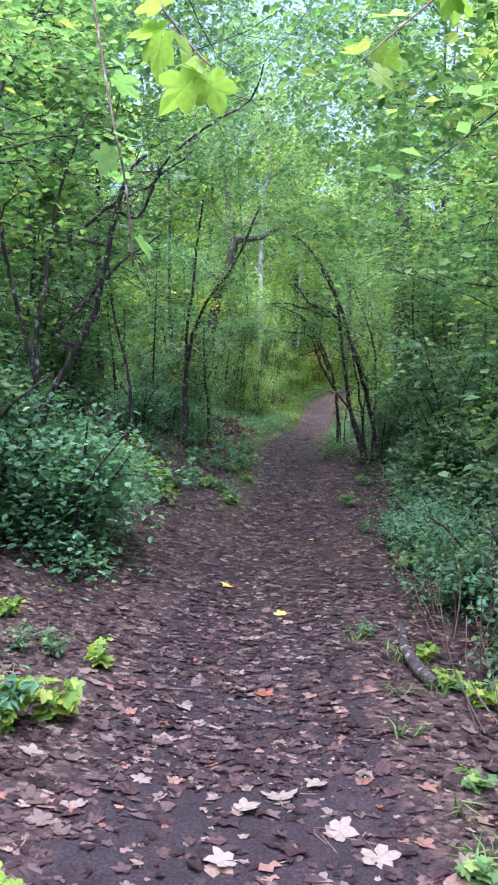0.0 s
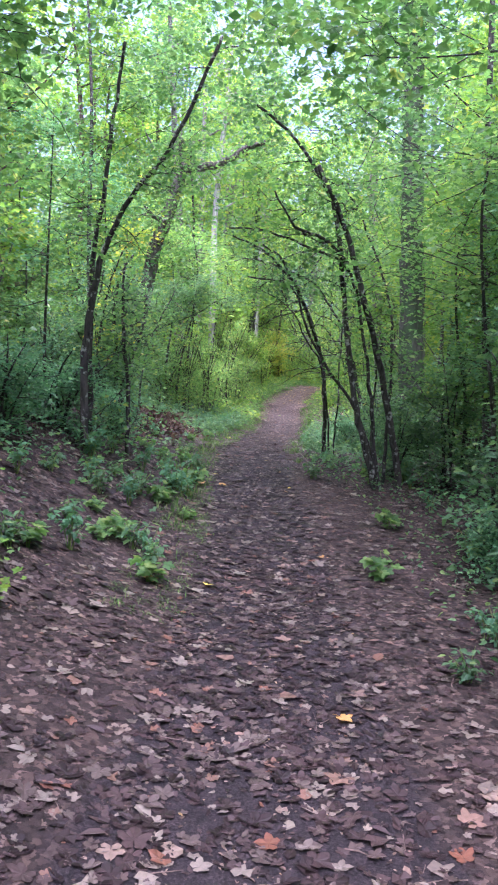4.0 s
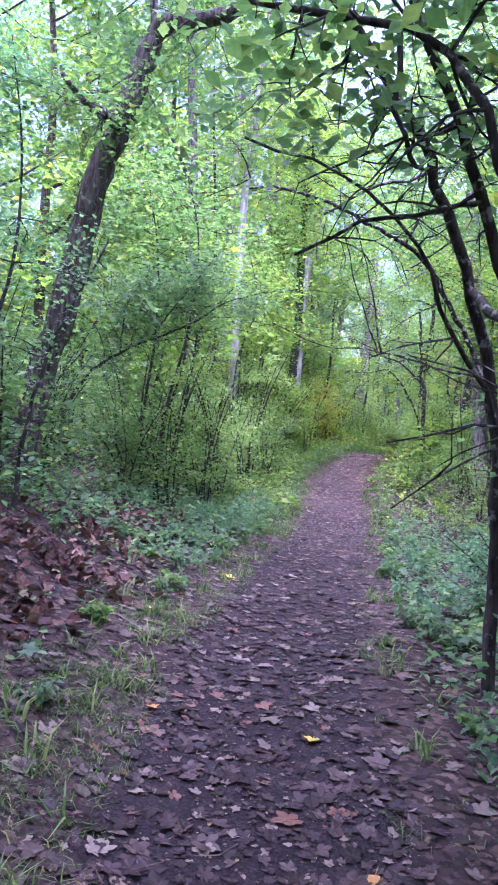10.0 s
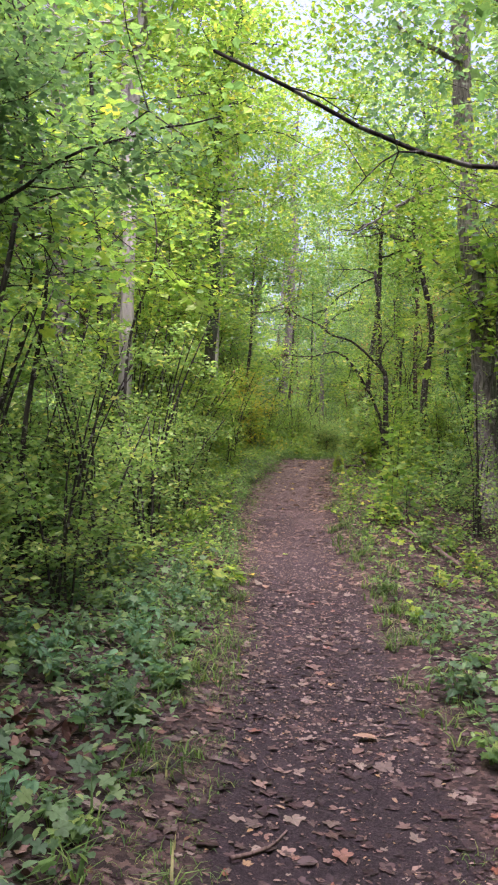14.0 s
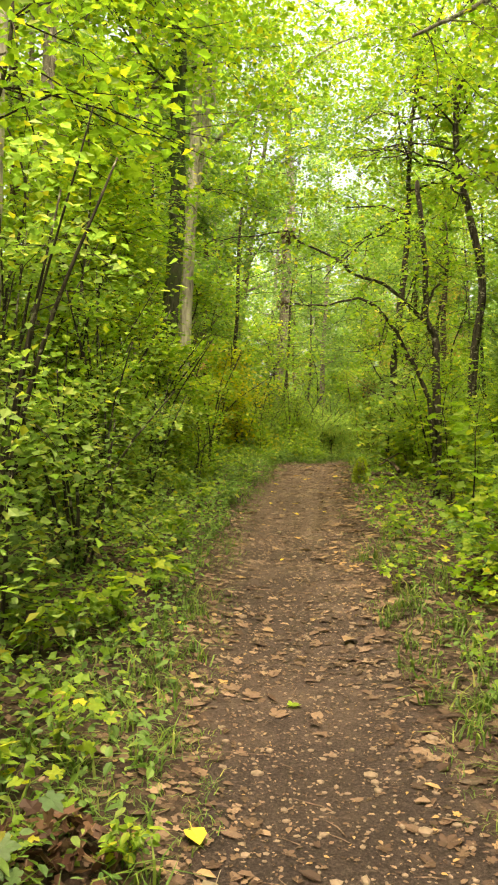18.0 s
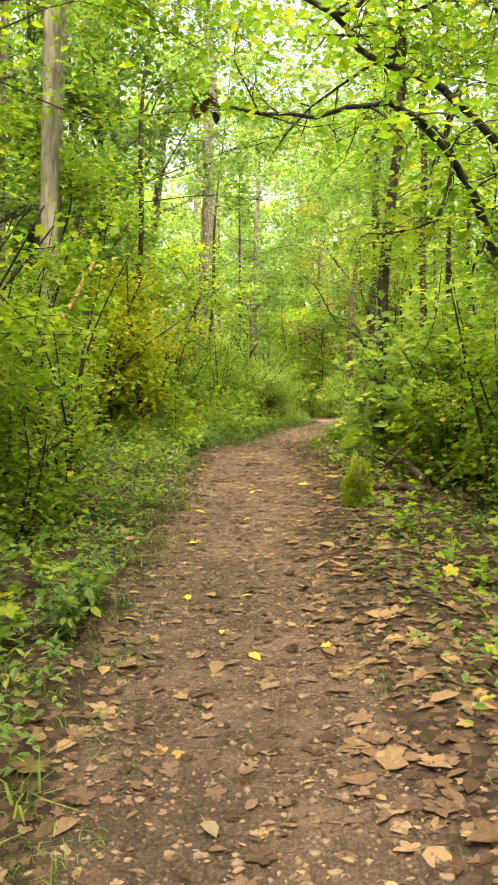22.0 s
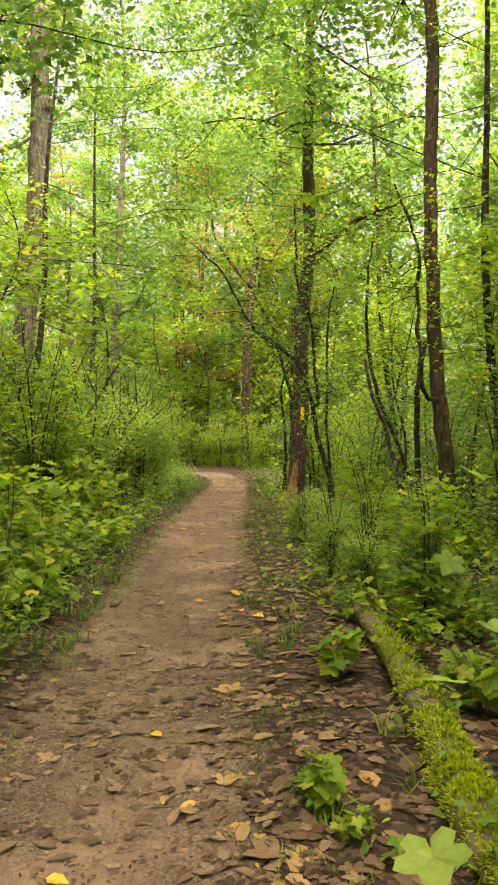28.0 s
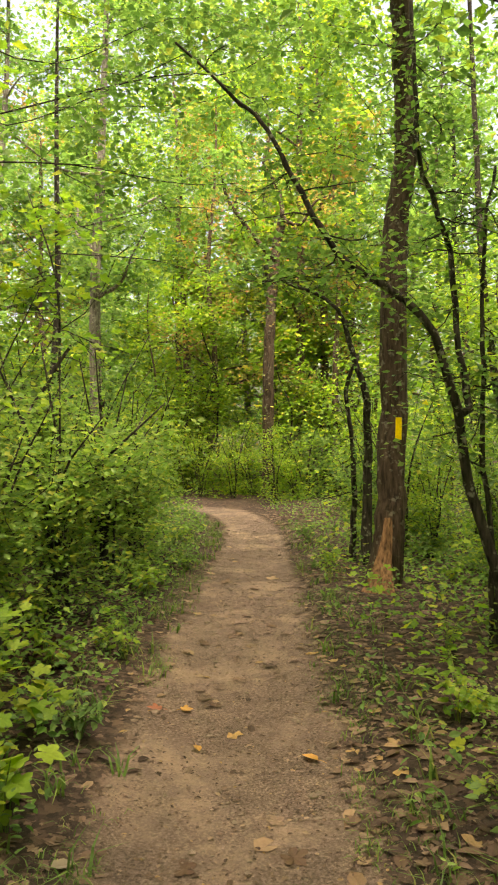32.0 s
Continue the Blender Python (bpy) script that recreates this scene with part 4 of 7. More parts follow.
TALL_RIGHT = [
    [(10.4, 46.6, 2.2, 0.086), (10.4, 46.8, 3.2, 0.083), (10.4, 46.9, 4.3, 0.079), (10.4, 47, 5.6, 0.076), (10.5, 47.1, 6.9, 0.073), (10.5, 47.2, 8.6, 0.069)],
    [(10, 46.5, 3.1, 0.025), (9.9, 46.5, 4.2, 0.021), (9.9, 46.5, 4.6, 0.016), (9.6, 46.5, 5.2, 0.012)],
    [(9.6, 47.3, 5, 0.03), (9.3, 47.4, 4.7, 0.02), (9.1, 47.5, 4.6, 0.01)],
]
LEAN_STEM = [
    [(10.8, 48, 1.7, 0.038), (10.8, 48.2, 2.2, 0.034), (10.8, 48.4, 2.6, 0.03), (10.7, 48.6, 3.1, 0.026), (10.7, 48.8, 3.6, 0.022)],
    [(10.5, 47.2, 1.7, 0.041), (10.5, 47.3, 2.3, 0.038), (10.5, 47.3, 3.1, 0.034), (10.6, 47.3, 3.7, 0.03)],
]
FAR_OAK = [
    [(14.3, 61.4, 4.2, 0.13), (14.4, 61.5, 5.5, 0.119), (14.6, 61.7, 7, 0.109), (14.8, 61.7, 7.9, 0.098)],
    [(14.5, 61.6, 6.9, 0.065), (14.2, 61.8, 7.3, 0.057), (13.8, 61.9, 7.8, 0.049), (13.5, 62.1, 8.4, 0.04), (13.4, 62.1, 9.1, 0.033)],
    [(14.7, 61.5, 7.8, 0.058), (14.6, 61.6, 8.6, 0.047), (14.3, 61.7, 9.1, 0.037), (14.5, 61.7, 9.9, 0.026)],
    [(14.7, 61.5, 7.8, 0.046), (15.1, 61.4, 7.7, 0.037), (15.4, 61.2, 8.2, 0.028), (15.8, 61.1, 8.4, 0.019)],
]
PALE_LEFT = [
    [(6.7, 54.3, 2.8, 0.2), (7, 54.4, 5.4, 0.188), (7.2, 54.6, 8.3, 0.175), (7.2, 54.8, 10, 0.163), (7.4, 54.9, 11.2, 0.15)],
]
LEFT_STEMS = [
    [(7.5, 53.2, 1.6, 0.032), (7.8, 53.1, 2.7, 0.027), (8, 53.1, 3.2, 0.022), (8.3, 53, 3.7, 0.017)],
    [(7.2, 52.7, 1.8, 0.042), (7.3, 52.7, 2.7, 0.038), (7.4, 52.8, 3.3, 0.035)],
    [(7.6, 52.9, 1.6, 0.021), (7.9, 52.9, 2.7, 0.017), (8.3, 52.9, 3.2, 0.014)],
]
BIRCH = [
    [(0.5, 32.5, 2.4, 0.11), (0.5, 32.6, 5, 0.103), (0.5, 32.8, 7, 0.097), (0.6, 32.9, 8.6, 0.09)],
]
TALL_OAK = [
    [(2.72, 43.46, 2.04, 0.141), (2.86, 43.60, 7.08, 0.129), (3.28, 43.74, 9.88, 0.118), (3.28, 43.88, 12.82, 0.106)],
    [(3.00, 42.90, 8.20, 0.047), (3.70, 42.34, 8.76, 0.040), (4.40, 41.92, 9.18, 0.032), (5.66, 41.36, 10.16, 0.023), (7.20, 40.80, 10.44, 0.015)],
]
TALL_OAK_TWO = [
    [(1, 44.7, 4.3, 0.195), (1.2, 44.7, 7.7, 0.18), (1.5, 44.8, 10.4, 0.165), (1.7, 44.9, 12.5, 0.15)],
]
PALE_BIRCH = [
    [(2.7, 42.3, 2.8, 0.12), (2.8, 42.4, 6.5, 0.113), (2.9, 42.5, 9.6, 0.107), (3, 42.6, 12.2, 0.1)],
]


shaped_tree("shrub_tree", "crooked dark shrub tree leaning over the leafy bank", BARK_BLACK, LEANING, LEAF_DARK, 1500, 0.045, 0.12, twigs_each=11, twig=0.7, rooted=(0, 1))
shaped_tree("forked_tree", "dark double-stemmed young tree leaning towards the path", BARK_BLACK, FORKED, LEAF_MID, 3000, 0.07, 0.2, twigs_each=13, twig=0.9, rooted=(0, 1, 2))
shaped_tree("bent_tree", "grey-barked tree bent in a sharp elbow above the path", BARK_ELBOW, BENT, LEAF_MID, 2600, 0.07, 0.24, twigs_each=14, twig=1.3, sides=12)
shaped_tree("arching_shrub", "many-stemmed dark shrub arching over the footpath", BARK_BLACK, ARCHING, LEAF_MID, 4200, 0.07, 0.18, twigs_each=14, twig=0.9, rooted=(0, 1, 2, 3, 5))
shaped_tree("ivied_tree", "thick trunk grown over with ivy", BARK_IVY, IVIED, LEAF_DARK, 1600, 0.06, 0.1, twigs_each=22, twig=0.35, grow=6, sides=12, top_leaves=3500, top_leaf=LEAF_MID)
shaped_tree("arching_shrub", "dark leaning shrub with bare arching branches", BARK_BLACK, ARCHING_TWO, LEAF_DARK, 1700, 0.055, 0.2, twigs_each=8, twig=0.6, rooted=(0, 4, 5))
shaped_tree("bank_stems", "thin dark stems of young trees on the leafy bank", BARK_BLACK, BANK_STEMS, LEAF_DARK, 1500, 0.055, 0.18, twigs_each=11, twig=0.7, rooted=(0, 1, 2))
shaped_tree("leafy_tree", "dark thin tree with small-leaved sprays hanging over the path", BARK_BLACK, LEAFY_BOUGH, LEAF_DARK, 5200, 0.055, 0.15, twigs_each=24, twig=0.75)
shaped_tree("golden_sapling", "thin sapling with a tuft of golden leaves", BARK_BLACK, GOLDEN_STEM, LEAF_AUTUMN, 480, 0.065, 0.14, twigs_each=8, twig=0.45)
shaped_tree("leaning_tree", "dark slim tree leaning over the undergrowth", BARK_BLACK, RIGHT_LEAN, LEAF_LIGHT, 900, 0.06, 0.18, twigs_each=9, twig=0.7)
shaped_tree("overhanging_tree", "black-limbed tree reaching bare boughs over the path", BARK_BLACK, OVERHANGING, LEAF_MID, 900, 0.05, 0.15, twigs_each=7, twig=0.55)
shaped_tree("oak_tree", "tall grey-brown oak with ridged bark", BARK_GREY, OAK, LEAF_LIGHT, 900, 0.07, 0.2, twigs_each=6, twig=0.9, grow=6, sides=12, top_leaves=4500, top_leaf=LEAF_LIGHT)
shaped_tree("spreading_tree", "dark young tree with long crooked boughs over the path", BARK_BLACK, VTREE, LEAF_LIGHT, 2600, 0.075, 0.2, twigs_each=12, twig=0.8)
shaped_tree("slim_tree", "pair of slim dark stems behind the undergrowth", BARK_BLACK, SLIM_PAIR, LEAF_LIGHT, 900, 0.06, 0.25, twigs_each=9, twig=0.9, grow=3, rooted=(0, 1), top_leaves=1600)
shaped_tree("black_trunk_tree", "straight tree with nearly black furrowed trunk", BARK_BLACK, BLACK_TRUNK, LEAF_LIGHT, 900, 0.07, 0.2, twigs_each=6, twig=0.7, grow=5, top_leaves=2600)
shaped_tree("ivied_tree", "dark trunk thick with climbing ivy leaves", BARK_IVY, IVY_LEFT, LEAF_MID, 2600, 0.05, 0.1, twigs_each=40, twig=0.35, grow=5, sides=12, top_leaves=3000, top_leaf=LEAF_LIGHT)
shaped_tree("dead_snag", "thin pale dead stem leaning in the shrubs", WOOD_BARE, SNAG, twigs_each=2, twig=0.3, rooted=())
blazed = shaped_tree("blazed_tree", "furrowed brown trunk with a yellow trail mark and a split base", BARK_DARKBROWN, BLAZED, LEAF_MID, 1100, 0.055, 0.22, twigs_each=16, twig=0.8, grow=6, sides=14, top_leaves=3500)
shaped_tree("dark_stems", "two dark crooked stems growing close behind the trail tree", BARK_BLACK, DARK_STEMS, LEAF_MID, 700, 0.05, 0.15, twigs_each=7, twig=0.6, rooted=(0, 1))
shaped_tree("twin_tree", "dark forked tree throwing a long arching bough", BARK_BLACK, TWIN, LEAF_MID, 3200, 0.06, 0.2, twigs_each=16, twig=0.8, rooted=(0, 2))
shaped_tree("tall_tree", "tall straight tree with dark ridged bark", BARK_DARKBROWN, TALL_RIGHT, LEAF_LIGHT, 2400, 0.06, 0.22, twigs_each=18, twig=0.8, grow=5, sides=12, top_leaves=3500)
shaped_tree("leaning_sapling", "dark leaning stems in the undergrowth", BARK_BLACK, LEAN_STEM, LEAF_MID, 500, 0.05, 0.15, twigs_each=5, twig=0.5, rooted=(0, 1))
shaped_tree("far_oak", "spreading oak with bare forked limbs against the sky", BARK_DARKBROWN, FAR_OAK, LEAF_RUST, 1500, 0.09, 0.4, twigs_each=9, twig=1.4, sides=10)
shaped_tree("pale_tree", "pale grey trunk with brown dead leaves caught on it", BARK_GREY, PALE_LEFT, LEAF_MID, 700, 0.07, 0.3, twigs_each=8, twig=0.9, grow=6, sides=12, top_leaves=3500)
shaped_tree("leaning_sapling", "cluster of slim dark stems rising from the shrubs", BARK_BLACK, LEFT_STEMS, LEAF_MID, 900, 0.05, 0.2, twigs_each=8, twig=0.7, rooted=(0, 1, 2))
shaped_tree("birch_tree", "slender pale birch trunk", BARK_PALE, BIRCH, LEAF_LIGHT, 300, 0.06, 0.2, twigs_each=4, twig=0.7, grow=6, top_leaves=3000)
shaped_tree("oak_tree", "light grey oak trunk rising behind the shrubs", BARK_LIGHT, TALL_OAK, LEAF_LIGHT, 4500, 0.07, 0.25, twigs_each=24, twig=1.5, grow=6, sides=12, top_leaves=4500)
shaped_tree("oak_tree", "tall grey trunk deep in the wood", BARK_GREY, TALL_OAK_TWO, LEAF_LIGHT, 300, 0.08, 0.3, twigs_each=5, twig=1.0, grow=6, sides=12, top_leaves=4000)
shaped_tree("birch_tree", "whitish birch beside a larger trunk", BARK_PALE, PALE_BIRCH, LEAF_LIGHT, 300, 0.08, 0.3, twigs_each=4, twig=0.8, grow=5, top_leaves=3000)


def on_trunk(stems, z):
    """The axis and radius of a tree's first stem at a height."""
    s = np.array(stems[0])
    return [float(np.interp(z, s[:, 2], s[:, k])) for k in (0, 1, 3)]


def trail_mark():
    """A strip of yellow paint that follows the trunk's curve, and the bare split wood at its foot."""
    z0, z1 = 2.775, 2.985
    h, back = Heap(), blazed.matrix_basis.inverted().translation
    for name, lo, hi, a0, a1, mat, off, label in (("trail_mark", z0, z1, 245, 267, BLAZE, 1.2, "yellow painted trail mark"), ("split_wood", 1.3, 2.05, 200, 262, WOOD_SPLIT, 1.18, "bare reddish-brown split wood")):
        rows, cols = 7, 7
        v = []
        for i in range(rows):
            f = i / (rows - 1)
            z = lo + (hi - lo) * f
            x, y, r = on_trunk(BLAZED, z)
            pinch = 1.0 if name == "trail_mark" else 1 - 0.6 * f
            for j in range(cols):
                a = radians((a0 + a1) / 2 + (a1 - a0) / 2 * (2 * j / (cols - 1) - 1) * pinch)
                q = r * off + (0.004 if j in (0, cols - 1) else 0.01) + (0.2 * (1 - f) ** 3 if name == "split_wood" else 0)
                v.append((x + math.cos(a) * q + back.x, y + math.sin(a) * q + back.y, z + back.z))
        i, j = np.meshgrid(np.arange(rows - 1), np.arange(cols - 1), indexing="ij")
        a = (i * cols + j).ravel()
        part(name, mesh_of(name, np.array(v), [np.stack([a, a + 1, a + cols + 1, a + cols], -1)], mat, True), blazed, label)


trail_mark()


def dead_cluster(at, n, label):
    """A bunch of dry brown leaves caught on a bough."""
    h = Heap()
    p = np.array(at) + rng.normal(0, 1, (n, 3)) * [0.035, 0.035, 0.05]
    add_leaves(h, p, unit(rng.normal(0, 1, (n, 3)) + [0, 0, -0.9]), random_up(n, 1.0), rng.uniform(0.04, 0.085, n), "oval", rng.normal(0.4, 0.3, n))
    tagged(new("dead_leaf_bunch", h.mesh("dead_leaf_bunch", LITTER_WARM)), label, "leaves", "bunches of dead leaves", "stuff")


dead_cluster((VTREE[2][6][0], VTREE[2][6][1], VTREE[2][6][2] - 0.05), 34, "bunch of dry brown leaves hanging on a bough")
dead_cluster((VTREE[1][7][0], VTREE[1][7][1], VTREE[1][7][2]), 20, "small bunch of dry brown leaves on a twig")
dead_cluster((VTREE[1][2][0], VTREE[1][2][1], VTREE[1][2][2]), 24, "dry brown leaves caught in a fork")
for dx, dz in ((-0.3, -1.2), (0.1, -1.5), (0.35, -1.3), (-0.1, -1.0)):
    dead_cluster((PALE_LEFT[0][3][0] + dx, PALE_LEFT[0][3][1] - 0.3, PALE_LEFT[0][3][2] + dz), 40, "clump of dead brown leaves on the pale trunk")


def dead_patch(s, u, width, n, label):
    """A heap of curled dead leaves and withered fronds lying among the herbs."""
    x, y = spot(s, u)
    g = gz(x, y)
    h = Heap()
    q = rng.normal(0, 1, (n, 2)) * [width * 0.5, width * 0.4]
    z = np.array([gz(x + a, y + b) for a, b in q]) - g
    up = 0.16 * np.exp(-(q**2).sum(1) / width**2 * 2) * rng.random(n)
    add_leaves(h, np.stack([q[:, 0], q[:, 1], z + 0.01 + up], -1), random_way(n, 0.5), random_up(n, 0.8), rng.uniform(0.04, 0.1, n), "torn", rng.normal(0.15, 0.25, n))
    ob = new("dead_leaf_heap", h.mesh("dead_leaf_heap", LITTER_RED))
    ob.location = (x, y, g)
    tagged(ob, label, "leaves", "heaps of dead leaves", "stuff")


for s, u, width, n in ((28.2, -1.0, 0.26, 130), (20.6, -1.75, 0.6, 260), (21.8, -1.9, 0.5, 200), (18.4, -1.7, 0.6, 300), (17.2, -2.0, 0.7, 300), (19.4, -1.6, 0.6, 300), (22.6, -1.9, 0.6, 260), (23.6, -1.7, 0.5, 220), (31.5, 1.5, 0.3, 120), (49.6, -1.2, 0.22, 90)):
    dead_patch(s, u, width, n, "heap of curled reddish-brown dead leaves among the herbs")


def sprig(points, leaves, size, label, mat):
    """A thin twig hanging over the path with a few broad leaves."""
    base = np.array(points[0])
    ob = thing("hanging_sprig", label, "branch", at=tuple(base))
    line = smooth_line([(*(np.array(p) - base), 0.004 - 0.002 * k / len(points)) for k, p in enumerate(points)], 0.06)
    h = Heap()
    add_tube(h, line[:, :3], line[:, 3], 5)
    part("twig", h.mesh("twig", BARK_BROWN, True), ob)
    for _ in range(leaves):
        p = line[rng.integers(len(line) // 3, len(line)), :3]
        way = unit(random_way(1, 0.5) + [[0, 0, -0.35]])
        g = Heap()
        add_leaves(g, p[None] + way * 0.03, way, random_up(1, 0.6), size * rng.uniform(0.7, 1.2), "maple", rng.normal(-0.1, 0.1, 1))
        add_tube(g, np.array([p, p + way[0] * 0.03]), [0.0015, 0.001], 3)
        part("leaf", g.mesh("leaf", mat), ob)


sprig([(-0.51, 2.40, 2.87), (-0.40, 2.16, 2.34), (-0.33, 2.04, 2.04), (-0.31, 2.03, 1.83)], 6, 0.09, "thin twig with broad green leaves hanging over the path", LEAF_MID)
sprig([(-0.38, 1.99, 2.69), (-0.25, 1.87, 2.45), (-0.15, 1.76, 2.28), (-0.09, 1.65, 2.18)], 7, 0.1, "drooping twig with bright green maple leaves", LEAF_LIGHT)
sprig([(0.79, 2.51, 2.99), (0.56, 2.29, 2.67), (0.38, 2.17, 2.48), (0.28, 2.06, 2.36)], 6, 0.1, "leafy twig reaching over the path from the shrubs", LEAF_LIGHT)
sprig([(1.57, 15.65, 2.95), (1.34, 15.55, 2.77), (1.12, 15.44, 2.54), (1.03, 15.44, 2.49)], 9, 0.11, "leafy maple twig above the path", LEAF_MID)
sprig([(-0.40, 20.47, 2.73), (-0.18, 20.35, 2.54), (-0.02, 20.24, 2.40), (0.03, 20.24, 2.32)], 8, 0.12, "dark maple twig with drooping leaves", LEAF_DARK)
sprig([(0.89, 28.72, 3.96), (1.13, 28.49, 3.54), (1.29, 28.37, 3.26), (1.47, 28.25, 3.12)], 10, 0.12, "broad-leaved maple twig lit from above", LEAF_LIGHT)
sprig([(1.11, 31.85, 4.12), (1.43, 31.60, 3.96), (1.68, 31.45, 3.76), (1.90, 31.32, 3.66)], 9, 0.12, "yellow-green maple twig over the path", LEAF_LIGHT)
sprig([(9.36, 46.12, 5.41), (8.98, 46.16, 5.09), (8.68, 46.18, 4.91), (8.44, 46.28, 4.88)], 10, 0.12, "bright maple twig hanging beside the trail tree", LEAF_LIGHT)



def dry_stems(x, y, n, height, spread, label):
    ob = thing("dry_stems", label, "plant", "dead stems beside the path", at=(x, y, gz(x, y)))
    for _ in range(n):
        a = rng.uniform(0, 2 * np.pi)
        r = np.array([rng.normal(0, spread), rng.normal(0, spread), -0.06])
        top = r + [math.cos(a) * height * 0.35, math.sin(a) * height * 0.35, height * rng.uniform(0.5, 1.1)]
        line = smooth_line([(*r, 0.006), (*((r + top) / 2 + rng.normal(0, 0.05, 3)), 0.004), (*top, 0.002)], 0.12)
        h = Heap()
        add_tube(h, line[:, :3], line[:, 3], 4)
        part("stem", h.mesh("stem", STICK, True), ob)


for s, u, n, hgt in ((4.0, 1.35, 7, 0.9), (4.6, 1.6, 8, 1.1), (5.4, 1.5, 7, 0.9), (6.4, 1.4, 6, 0.8), (3.4, 1.7, 6, 1.0), (24.6, 1.9, 7, 0.6), (25.6, 1.7, 6, 0.5), (27.2, 1.9, 7, 0.6), (31.0, 2.1, 6, 0.6), (35.5, 2.0, 7, 0.6), (36.8, 2.2, 7, 0.5), (36.4, 1.6, 5, 0.4)):
    dry_stems(*spot(s, u), n, hgt, 0.16, "thin dry brown stems standing in the leaf litter")

# ---- shrubs ----
shrub_dark = [make_shrub(1.5, 0.8, 5, 1500, 0.085, BARK_BLACK, LEAF_DARK, "dense dark green shrub with small leaves", "oval"),
              make_shrub(2.4, 1.0, 6, 2800, 0.08, BARK_BLACK, LEAF_DARK, "tall dark green shrub with thin stems")]
shrub_blue = [make_shrub(0.95, 0.75, 9, 4200, 0.052, BARK_BLACK, LEAF_BLUISH, "low bushy shrub with bluish green leaves", "oval", 0.05)]
shrub_mid = [make_shrub(2.6, 1.1, 6, 2100, 0.075, BARK_BLACK, LEAF_MID, "tall leafy green shrub with fine twigs", "small", 0.08),
             make_shrub(1.6, 0.9, 5, 2000, 0.072, BARK_BLACK, LEAF_MID, "rounded green shrub with small leaves", "small", 0.05),
             make_shrub(3.2, 1.3, 7, 2400, 0.078, BARK_BLACK, LEAF_MID, "high arching green shrub with fine leaves", "small", 0.08)]
shrub_light = [make_shrub(2.4, 1.0, 6, 2100, 0.075, BARK_BLACK, LEAF_LIGHT, "yellow-green shrub with many thin stems", "small", 0.08),
               make_shrub(1.4, 0.8, 5, 1800, 0.072, BARK_BLACK, LEAF_LIGHT, "low shrub with yellow-green leaves", "small", 0.05),
               make_shrub(3.0, 1.2, 6, 2300, 0.078, BARK_BLACK, LEAF_LIGHT, "tall shrub with yellow-green leaves", "small", 0.08)]
shrub_gold = [make_shrub(1.9, 0.9, 6, 3000, 0.06, BARK_BLACK, LEAF_AUTUMN, "shrub with leaves turning golden yellow", "oval")]

plant(shrub_blue, [(*spot(6.6, -1.65), 1.3, 20), (*spot(6.3, -2.4), 1.35, 120), (*spot(7.4, -2.0), 1.2, 220), (*spot(16.2, -1.9), 0.7, 200), (*spot(15.0, -2.3), 0.9, 77), (*spot(13.6, -2.6), 1.0, 10),
                   (*spot(6.9, 1.75), 0.95, 130), (*spot(8.0, 1.8), 0.9, 250), (*spot(4.7, 2.1), 1.0, 310), (*spot(9.0, 1.75), 0.75, 50), (*spot(12.3, 2.0), 0.7, 140), (*spot(20.6, 1.7), 0.8, 240)])
plant(shrub_dark, [(*spot(5.6, 1.85), 0.7, 30)] + rows_of([
    (3.5, 9, 1.9, 2.8, 5, 0.7, 1.0), (8, 16, 2.2, 3.8, 10, 0.8, 1.2), (2, 7, -3.6, -2.4, 5, 0.8, 1.1), (8, 16, -4.6, -3.0, 9, 0.7, 1.1),
    (16, 21, -3.6, -2.1, 8, 0.6, 1.0), (16, 22, 2.0, 3.6, 7, 0.6, 1.0), (-4, 2, -3.4, -2.2, 2, 0.8, 1.1), (-4, 2, 2.0, 3.4, 2, 0.8, 1.1)], 1.4))
plant(shrub_mid, rows_of([
    (10, 20, -6, -4, 4, 0.9, 1.2), (10, 22, 3.6, 6, 5, 0.9, 1.2), (20, 26, -3.6, -2.2, 6, 0.7, 1.0), (26, 32, -3.8, -2.2, 7, 0.8, 1.1),
    (22, 30, 3.4, 6.5, 5, 0.6, 1.0), (44.5, 49, -3.4, -2.0, 8, 0.7, 1.0), (49, 54, -4.0, -2.9, 6, 0.8, 1.15), (54.5, 58, -3.2, -1.7, 5, 0.7, 1.0), (51, 59, 1.7, 4.5, 12, 0.5, 0.8),
    (44, 50, 3.4, 6.0, 6, 0.5, 0.8), (2, 12, 3.4, 5.5, 3, 0.9, 1.2)], 1.35)
    + [(15, 60.8, 1.1, 0), (16.5, 60.2, 1.1, 40), (7.2, 60.2, 0.9, 90), (12, 65, 1.2, 10), (7, 65.5, 1.2, 200), (17.5, 64, 1.2, 70), (15.5, 62.5, 1.2, 110), (9.8, 66, 1.2, 20)])
